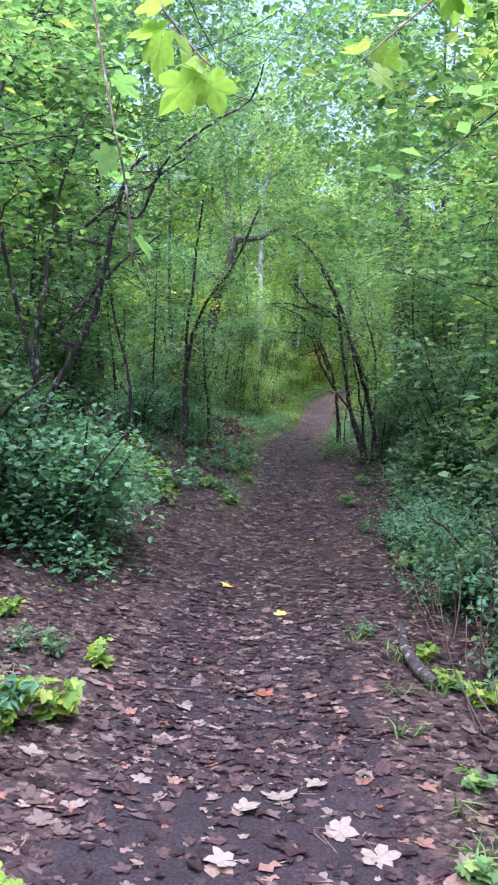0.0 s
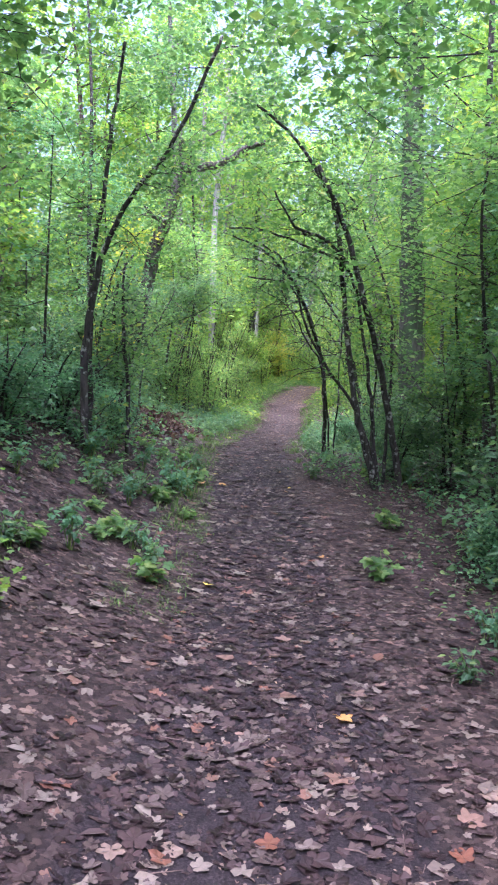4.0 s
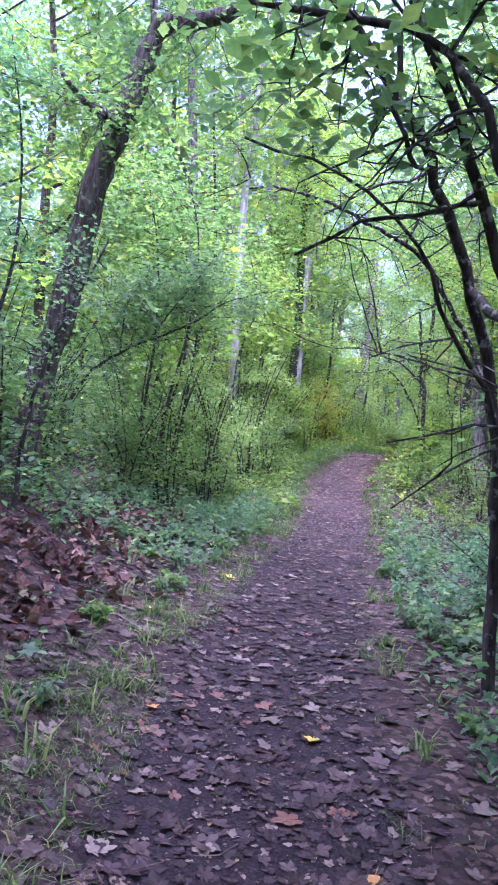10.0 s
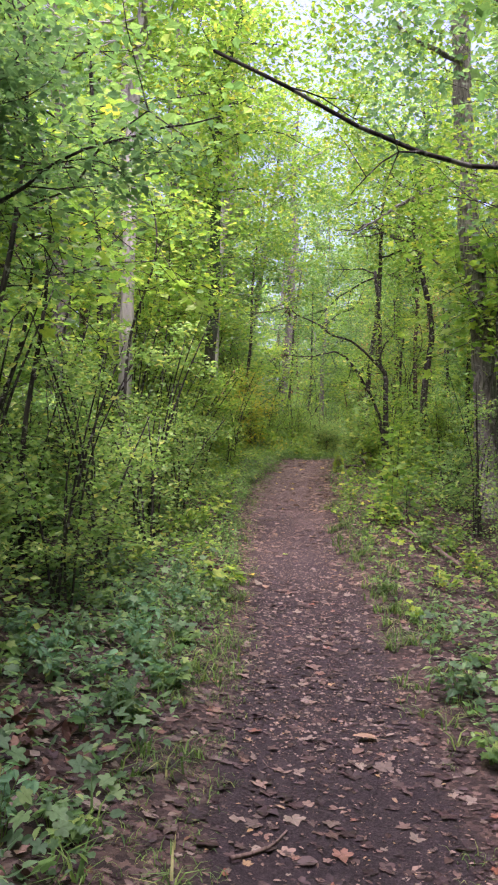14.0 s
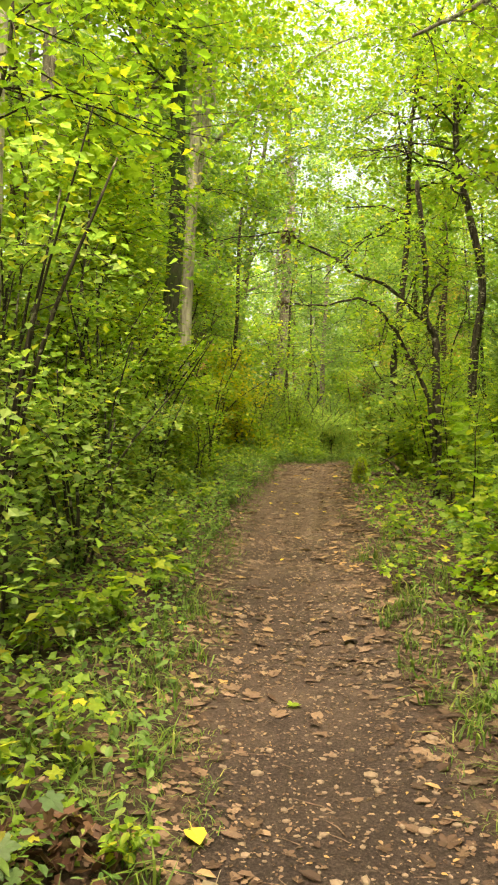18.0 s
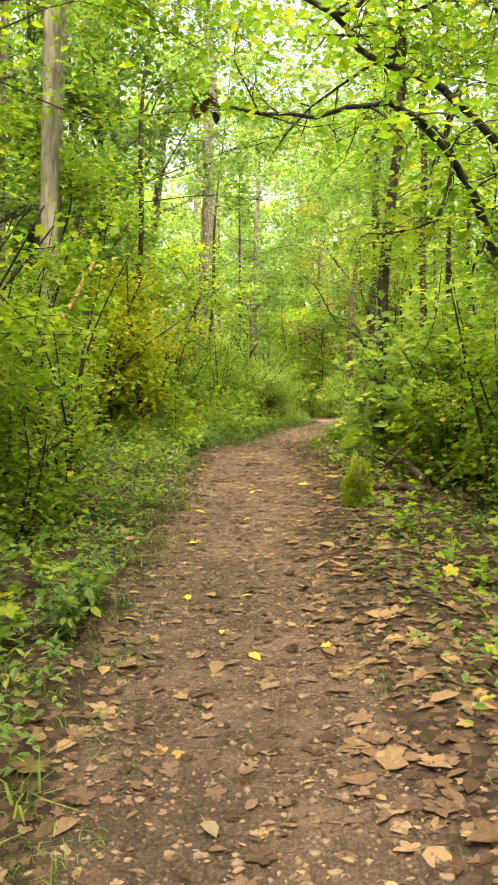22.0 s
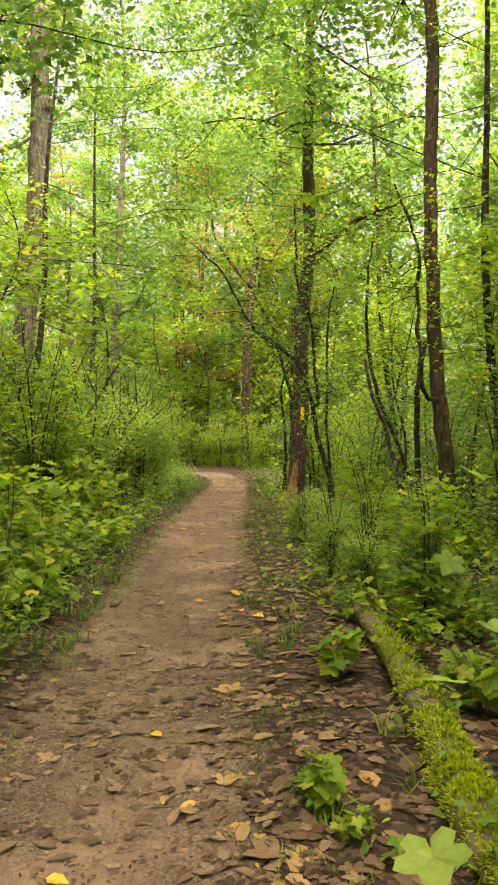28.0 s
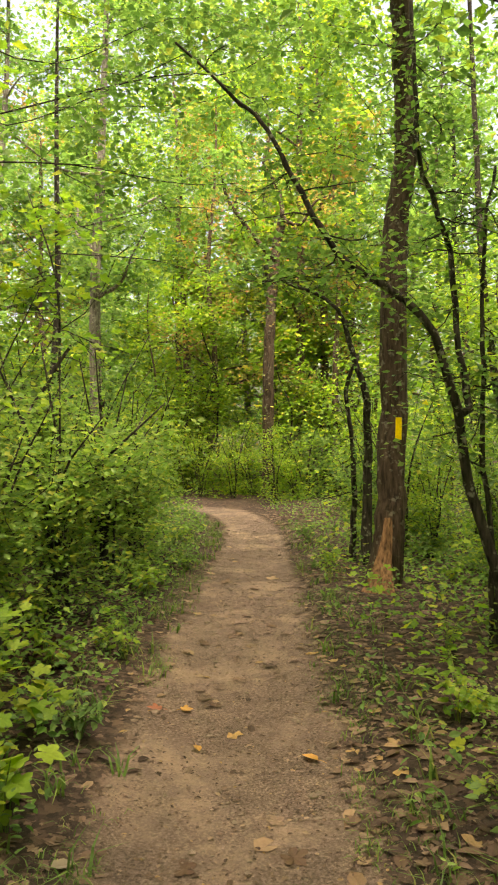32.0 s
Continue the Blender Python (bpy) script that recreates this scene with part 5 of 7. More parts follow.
plant(shrub_light, rows_of([
    (33, 42, -2.7, -1.9, 13, 0.75, 1.1), (30, 40, -5, -3.0, 8, 0.9, 1.2), (31, 37, 3.0, 5.0, 4, 0.5, 0.8),
    (38, 43, 1.9, 3.6, 8, 0.55, 0.9), (42, 47, -3.0, -2.1, 5, 0.5, 0.8), (37, 46, 4.0, 6.5, 4, 0.8, 1.1), (40, 50, -6.5, -4, 3, 0.9, 1.2), (44, 54, -3.0, -1.9, 8, 0.6, 0.9), (52, 58, -2.4, -1.4, 7, 0.5, 0.8), (51, 58, 1.6, 3.4, 9, 0.5, 0.8)], 1.35)
      + [(11.4, 63.2, 1.0, 240), (10, 64, 1, 300), (13.4, 63.8, 1.1, 30), (8.6, 59.6, 0.7, 200), (12.4, 62.6, 0.7, 0), (13.4, 61.2, 0.7, 80), (13.6, 59.6, 0.7, 160), (14.6, 60.6, 0.9, 20), (12.9, 62.0, 0.6, 210), (11.6, 62.4, 0.5, 30), (13.9, 62.6, 1.0, 300), (12.2, 64.2, 1.1, 130), (14.8, 58.4, 0.8, 250)]
      + [(9.9, 45.7, 0.75, 30), (10.8, 46.2, 0.8, 250), (9.4, 46.6, 0.5, 120), (2.4, 38.0, 0.8, 10), (2.9, 38.1, 0.75, 100), (2.0, 37.0, 0.85, 200), (2.6, 37.0, 0.75, 300), (1.6, 36.0, 0.8, 60), (12.8, 63.4, 1.25, 15), (14.2, 62.2, 1.2, 75), (11.0, 64.6, 1.25, 135), (15.6, 63.2, 1.3, 195), (9.6, 65.2, 1.2, 255), (13.6, 64.6, 1.3, 315), (16.4, 61.4, 1.2, 45), (8.2, 64.4, 1.1, 99)])
plant([make_shrub(2.8, 1.1, 6, 2000, 0.068, BARK_BLACK, LEAF_FRESH, "light green shrub leaning over the path's edge", "small", 0.05),
       make_shrub(1.9, 0.9, 6, 1800, 0.064, BARK_BLACK, LEAF_FRESH, "bushy light green shrub beside the path", "small", 0.04)],
      [(*spot(27.4, -2.0), 0.9, 10), (*spot(28.8, -1.75), 0.95, 80), (*spot(30.2, -1.9), 1.0, 150), (*spot(31.6, -1.65), 0.9, 220), (*spot(33.0, -1.8), 0.95, 290), (*spot(34.6, -1.75), 0.8, 0),
       (*spot(26.2, -2.1), 0.8, 200), (*spot(27.0, -2.8), 1.0, 30), (*spot(29.4, -2.7), 1.0, 260), (*spot(31.0, -2.7), 1.1, 60), (*spot(32.4, -2.6), 1.0, 110), (*spot(33.9, -2.5), 1.0, 340), (*spot(24.8, -2.3), 0.8, 170), (*spot(28.2, 2.5), 0.7, 120), (*spot(30.6, 2.6), 0.75, 40), (*spot(33.2, 2.7), 0.6, 300)])
plant([make_shrub(2.2, 0.95, 8, 4600, 0.058, BARK_BLACK, LEAF_FRESH, "dense fresh green bush hanging over the path's edge", "small", 0.03)],
      [(*spot(s, u), size, turn) for s, u, size, turn in ((48.4, -1.75, 0.8, 0), (49.6, -1.55, 0.95, 60), (50.8, -1.5, 1.0, 130), (52.0, -1.4, 1.0, 200), (53.2, -1.3, 0.9, 280), (51.0, -2.7, 1.2, 330), (53.0, -2.5, 1.2, 90),
                                                          (45.3, 1.45, 0.36, 20), (46.1, 1.25, 0.4, 150), (46.9, 1.3, 0.4, 210), (47.7, 1.15, 0.36, 300), (45.9, 2.1, 0.42, 45), (47.0, 2.2, 0.45, 80), (40.6, 2.0, 0.6, 15), (41.8, 2.3, 0.65, 190), (39.4, 2.5, 0.65, 270))])
plant(shrub_gold, [(*spot(42.4, -2.3), 1.4, 10), (*spot(43.4, -2.1), 1.45, 200), (*spot(44.6, -2.5), 1.3, 110)])

# ---- young trees and the wood behind ----
young_dark = [make_sapling(4.2, 1800, 0.11, BARK_BLACK, LEAF_DARK, "slender young tree with dark green leaves", "small"),
              make_sapling(5.5, 2100, 0.11, BARK_BLACK, LEAF_MID, "thin young tree with spreading green sprays", "small")]
young_light = [make_sapling(4.6, 1900, 0.11, BARK_BLACK, LEAF_LIGHT, "young tree with light green sprays", "small"),
               make_sapling(3.4, 600, 0.14, BARK_BLACK, LEAF_LIGHT, "young maple with broad yellow-green leaves", "lobed"),
               make_sapling(6.0, 2200, 0.115, BARK_BROWN, LEAF_LIGHT, "tall young tree with yellow-green leaves", "small", radius=0.05)]
over_dark = [make_sapling(4.8, 1800, 0.085, BARK_BLACK, LEAF_MID, "young tree with green sprays hanging over the path", low=0.55, reach=2.0)]
over_light = [make_sapling(4.8, 1700, 0.09, BARK_BLACK, LEAF_LIGHT, "young tree with yellow-green sprays hanging over the path", low=0.6, reach=2.0),
              make_sapling(4.2, 420, 0.12, BARK_BLACK, LEAF_LIGHT, "young maple with broad leaves hanging over the path", "maple", low=0.6, reach=1.8)]
maple_low = [make_sapling(1.5, 200, 0.12, BARK_BLACK, LEAF_LIGHT, "maple sapling with bright broad leaves", "maple", 0.15, 0.5, "maple_sapling", 0.012),
             make_sapling(1.0, 110, 0.11, BARK_BLACK, LEAF_MID, "small maple sapling beside the path", "maple", 0.2, 0.4, "maple_sapling", 0.01)]
plant([make_sapling(4.6, 2300, 0.07, BARK_BLACK, LEAF_BLUISH, "slender young tree full of cool green leaves", low=0.08, reach=1.2)],
      [(*spot(s, u), size, turn) for s, u, size, turn in ((5.4, 3.1, 0.9, 0), (7.0, 2.7, 0.9, 40), (8.6, 3.0, 1.0, 80), (10.2, 2.6, 0.85, 120), (12.0, 2.9, 1.0, 160), (13.6, 2.7, 0.8, 200), (9.6, 4.0, 1.1, 240),
                                                          (15.8, 3.3, 0.9, 280), (17.2, 3.6, 1.0, 320), (9.2, -3.3, 0.95, 20), (11.6, -3.6, 1.05, 60), (14.0, -3.2, 0.85, 100), (16.6, -2.9, 0.85, 140), (19.2, -2.9, 0.9, 180), (21.0, -3.1, 0.9, 220))])
plant(young_dark, rows_of([(3, 12, 2.6, 6, 8, 0.8, 1.15), (12, 26, 3.2, 8, 12, 0.8, 1.2), (0, 12, -7, -3.4, 7, 0.8, 1.2), (12, 26, -9, -3.8, 13, 0.8, 1.2),
                           (-5, 2, 2.6, 6, 2, 0.9, 1.2), (-5, 1, -6, -2.8, 2, 0.9, 1.2)], 2.2))
plant(young_light, rows_of([(26, 42, -9, -3.2, 15, 0.8, 1.2), (28, 44, 3.6, 9, 13, 0.7, 1.15), (42, 60, -9, -3.2, 13, 0.8, 1.2), (46, 62, 4.0, 10, 13, 0.75, 1.15)], 2.4)
      + [(x, y, rng.uniform(0.9, 1.3), rng.uniform(0, 360)) for x, y in zip((*rng.uniform(2, 26, 12), 9.5, 11, 12.5, 14, 15.5, 17, 16.5, 13.2), (*rng.uniform(65, 76, 12), 66, 65.2, 64.6, 63.6, 62.2, 61, 64.5, 66.5))])
plant(over_dark, rows_of([(4, 9, 2.0, 2.8, 3, 0.9, 1.1), (4, 12, -2.9, -2.2, 3, 0.95, 1.15), (10, 22, 2.4, 3.2, 4, 0.95, 1.15), (23.5, 27, -3.1, -2.3, 3, 0.95, 1.15), (-3, 3, 2.2, 3, 2, 1, 1.2), (-3, 3, -3, -2.3, 2, 1, 1.2)], 1.9))
plant(over_light, rows_of([(26, 40, -3.2, -2.3, 5, 0.95, 1.15), (27, 36, 3.0, 4, 3, 0.9, 1.1), (41.5, 44, 2.6, 3.4, 1, 0.95, 1.15), (41, 56, -3.4, -2.4, 4, 0.95, 1.15), (48, 58, 2.8, 4, 3, 0.9, 1.1)], 2.0))
plant([make_sapling(4.8, 2300, 0.085, BARK_BLACK, LEAF_LIGHT, "young tree thick with yellow-green leaves", low=0.15, reach=1.3)],
      [(*spot(s, u), size, turn) for s, u, size, turn in ((32.6, -2.7, 0.9, 0), (33.8, -2.4, 1.0, 70), (35.2, -2.8, 1.05, 140), (36.4, -2.5, 0.9, 200), (37.6, -3.1, 1.1, 260), (30.6, -3.2, 1.0, 320))])
plant([make_sapling(1.1, 170, 0.11, BARK_BROWN, LEAF_LIGHT, "bushy maple sapling with yellow-green leaves", "maple", 0.1, 0.45, "maple_sapling", 0.01)],
      rows_of([(44.6, 49.0, -2.4, -1.25, 16, 0.6, 0.95), (38.6, 42, 1.7, 2.9, 7, 0.7, 1.0), (46, 50, 1.9, 3.0, 5, 0.6, 0.9)], 1.1))
plant(maple_low, rows_of([(30, 36, 1.5, 2.8, 7, 0.6, 1.0), (35.5, 38.5, 2.2, 3.0, 4, 0.7, 1.0), (39.5, 41.5, 1.7, 2.6, 4, 0.7, 1.0), (43.5, 47, 1.5, 2.8, 6, 0.4, 0.7), 
                          (29, 36, -2.2, -1.5, 3, 0.5, 0.7), (8.5, 11.5, -2.2, -1.4, 7, 0.35, 0.55), (42.5, 50, -2.1, -1.1, 24, 0.45, 0.75)], 1.1))

plant([make_sapling(2.3, 420, 0.105, BARK_BLACK, LEAF_FRESH, "maple sapling with fresh green broad leaves", "maple", 0.2, 0.75, "maple_sapling", 0.016)],
      [(*spot(s, u), size, turn) for s, u, size, turn in ((39.7, 1.8, 1.0, 0), (40.7, 1.55, 0.9, 80), (41.5, 1.95, 1.0, 160), (40.2, 2.5, 1.1, 240), (42.2, 2.6, 1.0, 300))])

wood = [make_tree(10, 0.13, 0.25, 5200, 0.16, BARK_BROWN, LEAF_MID, "tall wood tree with a ragged green crown"),
        make_tree(11.5, 0.15, 0.22, 6000, 0.16, BARK_GREY, LEAF_LIGHT, "tall grey tree with a light green crown", 3.0),
        make_tree(9, 0.09, 0.2, 5000, 0.15, BARK_BLACK, LEAF_MID, "slim dark tree with a leafy crown", 2.3),
        make_tree(10.5, 0.12, 0.25, 5400, 0.16, BARK_BROWN, LEAF_LIGHT, "straight tree with a high light crown", 2.8)]
wood_rust = [make_tree(11, 0.12, 0.3, 2600, 0.15, BARK_BROWN, LEAF_RUST, "tree with leaves turning rusty red", 2.2)]


def set_wood():
    out = []
    tries = 0
    while len(out) < 80 and tries < 9000:
        tries += 1
        x, y = rng.uniform(-12, 24), rng.uniform(-7, 78)
        u = abs(float(lie(x, y)[1][0]))
        if y < 64 and u < 4.8 or u > 11.5 or y > 56 and u < 7 or any((x - a) ** 2 + (y - b) ** 2 < 4.5 for a, b, _, _ in out):
            continue
        out.append((x, y, rng.uniform(0.9, 1.35), rng.uniform(0, 360)))
    for x, y in ((-4, 17), (-5, 20.5), (-3.8, 13.5), (-5.5, 24), (-4.5, 10), (17, 67), (12, 70), (16, 71), (19, 66), (20, 70), (14.5, 75), (18, 77), (10, 67)):
        out.append((x, y, rng.uniform(0.95, 1.2), rng.uniform(0, 360)))
    plant(wood, out)


set_wood()
canopy_dark = [make_tree(11.2, 0.07, 0.42, 7200, 0.096, BARK_BLACK, LEAF_MID, "slim tree spreading its crown over the path", 4.4, "small", 24, (0.0, 0.6)),
               make_tree(10.4, 0.065, 0.42, 7000, 0.092, BARK_BLACK, LEAF_DARK, "dark slim tree reaching leafy boughs across the path", 4.4, "small", 24, (0.0, 0.6))]
canopy_light = [make_tree(11.2, 0.07, 0.42, 7200, 0.096, BARK_BLACK, LEAF_LIGHT, "slim tree with yellow-green crown over the path", 4.4, "small", 24, (0.0, 0.6)),
                make_tree(10.4, 0.07, 0.42, 7000, 0.096, BARK_BLACK, LEAF_LIGHT, "young oak spreading light leaves over the path", 4.4, "small", 24, (0.0, 0.6))]
canopy_green = [make_tree(11.2, 0.07, 0.42, 7200, 0.096, BARK_BLACK, LEAF_MID, "slim green-crowned tree arching over the path", 4.4, "small", 24, (0.0, 0.6))]


def leaning_in(places):
    """Rows for trees beside the path whose boughs all reach across it."""
    out = []
    for s, u in places:
        x, y = spot(s, u)
        i = int(np.argmin(np.abs(TRACK[:NORTH, 1] - s)))
        out.append((x, y, rng.uniform(0.92, 1.15), math.degrees(math.atan2(-TRACK_DIR[i, 0], TRACK_DIR[i, 1])) + (180 if u > 0 else 0) + rng.uniform(-14, 14)))
    return out


plant(canopy_dark, leaning_in([
    (4.5, 3.2), (8.0, -3.4), (11.6, 3.4), (14.8, -3.6), (18.4, 3.8), (21.8, -3.6), (25.2, 4.0), (28.4, 4.4), (13.2, -3.6), (16.6, 3.6), (9.8, 3.8)]))
plant(canopy_light, leaning_in([
    (31.4, 3.8), (34.4, -3.6), (37.6, 4.4), (41.2, -3.6), (44.0, 4.4)]))
plant(canopy_green, leaning_in([
    (46.4, -3.6), (49.4, 4.0), (52.4, -3.6), (55.4, 3.8), (58.0, -3.4)]))
tall = [make_tree(16, 0.17, 0.26, 9000, 0.15, BARK_GREY, LEAF_MID, "very tall grey tree with a deep green crown", 3.3),
        make_tree(15, 0.15, 0.24, 9000, 0.14, BARK_BROWN, LEAF_LIGHT, "very tall tree with a deep light green crown", 3.2)]
plant(tall, [(x, y, rng.uniform(0.9, 1.15), rng.uniform(0, 360)) for x, y in (
    (0.2, 39.5), (-1.2, 44), (1.8, 47.6), (-2.2, 36), (3.6, 51.8), (-0.4, 52.5), (5.4, 56), (2.2, 58), (8.6, 68), (14.4, 67.4), (20.4, 65.6), (12, 73), (18.6, 72.6),
    (-3.6, 31), (-0.6, 33.5), (4.6, 60.5), (10.6, 62.5), (16.6, 64.5), (6.6, 66.5))]
      + [(*spot(s, u), rng.uniform(0.85, 1.15), rng.uniform(0, 360)) for s, u in (
          (6, 6.6), (10, 7.6), (14, 6.4), (18, 8.2), (22, 6.6), (26, 7.8), (30, 6.8), (34, 8.4), (38, 7.0), (42, 8.0), (43.6, 5.6), (46, 6.8), (48.4, 5.8), (50, 8.4), (54, 7.0), (58, 8.2), (5, -7.2), (47, -6.6), (51, -8.2), (55, -6.4), (58, -8.0))])
plant(wood_rust, [(14.5, 66, 1.0, 0), (10.5, 70, 1.1, 90), (17, 63, 0.9, 200), (20, 74, 1.1, 10)])


def sprays(n, size, wide, deep):
    """For n leaves gathered in layered sprays of about size leaves each: which spray each leaf is of, and its place within it."""
    which = rng.integers(0, max(1, n // size), n)
    return which, rng.normal(0, 1, (n, 3)) * [wide, wide, deep]


def far_woods(label, n, inner, outer, low, high, reach):
    """The wood farther off: ragged layers of leafy sprays round the place, too far to tell trees apart."""
    h = Heap()
    which, off = sprays(n, 42, 0.62, 0.24)
    m = which.max() + 1
    x, y = rng.uniform(6 - reach, 6 + reach, m), rng.uniform(-22 - reach / 3, 104 + reach / 3, m)
    clump = 0.5 + 0.5 * np.sin(0.9 * x + 0.4 * y) * np.sin(0.7 * y - 0.5 * x)
    z = 0.6 + rng.beta(1.15, 1.15, m) * (15 + 9 * clump)
    grow = 0.6 + rng.random(m)
    p = np.stack([x, y, z], -1)[which] + off * grow[which, None] * (low + high) / 0.5
    u = np.abs(lie(p[:, 0], p[:, 1])[1])
    p = p[(u > inner) & (u < outer) & (p[:, 2] > 0.3)]
    add_leaves(h, p, random_way(len(p), 0.4), random_up(len(p), 0.7), rng.uniform(low, high, len(p)), "chip")
    tagged(new("far_woods", h.mesh("far_woods", LEAF_MID)), label, "woods", kind="stuff")


def thicket(name, label, mat, n, s0, s1, low, high, near=3.2, lo=0.08, hi=0.16):
    """Dense leaves of the tangled undergrowth behind the first row of shrubs."""
    h = Heap()
    x, y = rng.uniform(-12, 26, n), rng.uniform(s0, s1, n)
    u = np.abs(lie(x, y)[1])
    clump = np.sin(1.3 * x + 0.5 * y) * np.sin(1.1 * y - 0.7 * x) + 0.35 * np.sin(3.1 * x) * np.sin(2.7 * y)
    keep = (u > near) & (u < 11) & (clump > -0.25)
    x, y, u, clump = x[keep], y[keep], u[keep], clump[keep]
    z = ground_z(x, y) + low + rng.beta(1.2, 1.8, len(x)) * high * (0.55 + 0.45 * clump)
    add_leaves(h, np.stack([x, y, z], -1), random_way(len(x), 0.35), random_up(len(x), 0.5), rng.uniform(lo, hi, len(x)), "chip")
    tagged(new(name, h.mesh(name, mat)), label, "undergrowth", kind="stuff")


far_woods("distant green leaves of the surrounding wood", 1250000, 9, 27, 0.15, 0.30, 40)
far_woods("green crowns of the wood far beyond the path", 220000, 26, 60, 0.5, 1.0, 72)
thicket("thicket", "tangled dark green undergrowth in the wood", LEAF_MID, 85000, -4, 27, 0.05, 4.2)
thicket("thicket", "tangled green undergrowth deeper in the wood", LEAF_MID, 190000, 27, 76, 0.05, 4.5)

thicket("thicket", "bushy green undergrowth round the bend of the path", LEAF_LIGHT, 85000, 52.5, 68, 0.02, 5.0, 1.8, 0.07, 0.15)

# ---- low plants ----
def make_herb(stems, height, leaves, size, leaf, label, shape, name="herb"):
    ob = thing(name, label, "plant", "low plants beside the path")
    stalk, leafy = Heap(), Heap()
    for _ in range(stems):
        a, w = rng.uniform(0, 2 * np.pi), rng.uniform(0.2, 0.7) * height
        top = np.array([math.cos(a) * w, math.sin(a) * w, height * rng.uniform(0.6, 1.1)])
        line = np.array([[0, 0, -0.04], top * [0.35, 0.35, 0.6], top])
        add_tube(stalk, line, [0.004, 0.003, 0.002], 3)
        n = leaves
        f = rng.uniform(0.35, 1.05, n)
        p = np.stack([np.interp(f, [0, 0.5, 1], line[:, k]) for k in range(3)], -1)
        way = random_way(n, 0.25)
        add_leaves(leafy, p + way * 0.02, way, random_up(n, 0.35), size * rng.uniform(0.6, 1.25, n), shape, rng.normal(-0.12, 0.08, n))
    part("stalk", stalk.mesh("stalk", GRASS), ob)
    part("foliage", leafy.mesh("foliage", leaf), ob)
    return ob


herbs_cool = [make_herb(8, 0.22, 9, 0.058, LEAF_DARK, "low woodland herb with dark green leaves", "oval"),
              make_herb(7, 0.32, 10, 0.06, LEAF_BLUISH, "leafy green herb with soft broad leaves", "oval"),
              make_herb(5, 0.2, 5, 0.08, LEAF_MID, "small maple seedlings with lobed leaves", "maple", "seedling")]
seedling_yellow = [make_herb(6, 0.2, 6, 0.075, LEAF_LIGHT, "low seedlings with yellowish lobed leaves", "maple", "seedling")]
herbs_warm = [make_herb(9, 0.28, 9, 0.06, LEAF_MID, "leafy green herb at the path's edge", "oval"),
              make_herb(8, 0.36, 9, 0.07, LEAF_LIGHT, "yellow-green herb with broad leaves", "oval"),
              make_herb(5, 0.3, 5, 0.09, LEAF_LIGHT, "bright maple seedlings with lobed leaves", "maple", "seedling"),
              make_herb(7, 0.38, 8, 0.055, LEAF_LIGHT, "pale green herb with ragged leaves", "torn")]
plant(herbs_cool, rows_of([(1.5, 5, -1.7, -0.95, 10, 0.7, 1.2), (2.0, 6, 0.8, 1.6, 8, 0.6, 1.1), (6, 16, 0.95, 2.2, 26, 0.6, 1.3), (9, 16, -2.2, -0.8, 14, 0.7, 1.3),
                           (11.5, 16.5, -1.9, -0.7, 32, 0.7, 1.2), (16.5, 21, -2.2, -0.85, 9, 0.6, 1.1), (16, 26, 0.75, 2.4, 66, 0.6, 1.2), (20.5, 28, -2.2, -0.9, 62, 0.6, 1.1), (6, 9, -3, -2, 6, 0.8, 1.2)], 0.68))
plant(seedling_yellow, rows_of([(1.6, 5.0, -1.7, -0.75, 18, 0.7, 1.2), (3.4, 5.2, 0.9, 1.4, 3, 0.6, 0.9)], 0.68) + [(6.35, 42.1, 1.0, 20), (7.05, 43.15, 1.3, 140), (7.45, 42.5, 1.4, 250)])
plant(herbs_warm, rows_of([(27, 36, -1.9, -0.75, 36, 0.6, 1.2), (26, 35, 0.75, 2.4, 32, 0.6, 1.2), (35, 42, -1.9, -0.75, 24, 0.6, 1.2), (35, 42, 1.0, 2.4, 12, 0.5, 0.9),
                           (42, 48, -2.3, -0.75, 44, 0.9, 1.6), (40, 45, 0.7, 1.4, 7, 0.4, 0.7), (43, 50, 1.1, 3.2, 58, 0.5, 1.0), (48, 57, -2.0, -0.7, 24, 0.6, 1.2), (50, 57, 0.7, 2.5, 20, 0.6, 1.2)], 0.66))


# ---- stuff on the ground ----
def scattered(zones):
    """Places on the ground by rows of from, to, left, right and how many to the square metre."""
    xs, ys = [], []
    for s0, s1, u0, u1, each in zones:
        n = int((s1 - s0) * (u1 - u0) * each)
        s, u = rng.uniform(s0, s1, n), rng.uniform(u0, u1, n)
        i = np.clip(np.searchsorted(TRACK[:NORTH, 1], s), 0, NORTH - 1)
        xs.append(TRACK[i, 0] + TRACK_DIR[i, 1] * u + TRACK_DIR[i, 0] * (s - TRACK[i, 1]))
        ys.append(TRACK[i, 1] - TRACK_DIR[i, 0] * u + TRACK_DIR[i, 1] * (s - TRACK[i, 1]))
    return np.concatenate(xs), np.concatenate(ys)


def ground_up(x, y, tilt):
    e = 0.08
    z = ground_z(x, y)
    nx, ny = (z - ground_z(x + e, y)) / e, (z - ground_z(x, y + e)) / e
    return z, unit(np.stack([nx + rng.normal(0, tilt, len(x)), ny + rng.normal(0, tilt, len(x)), np.ones(len(x))], -1))


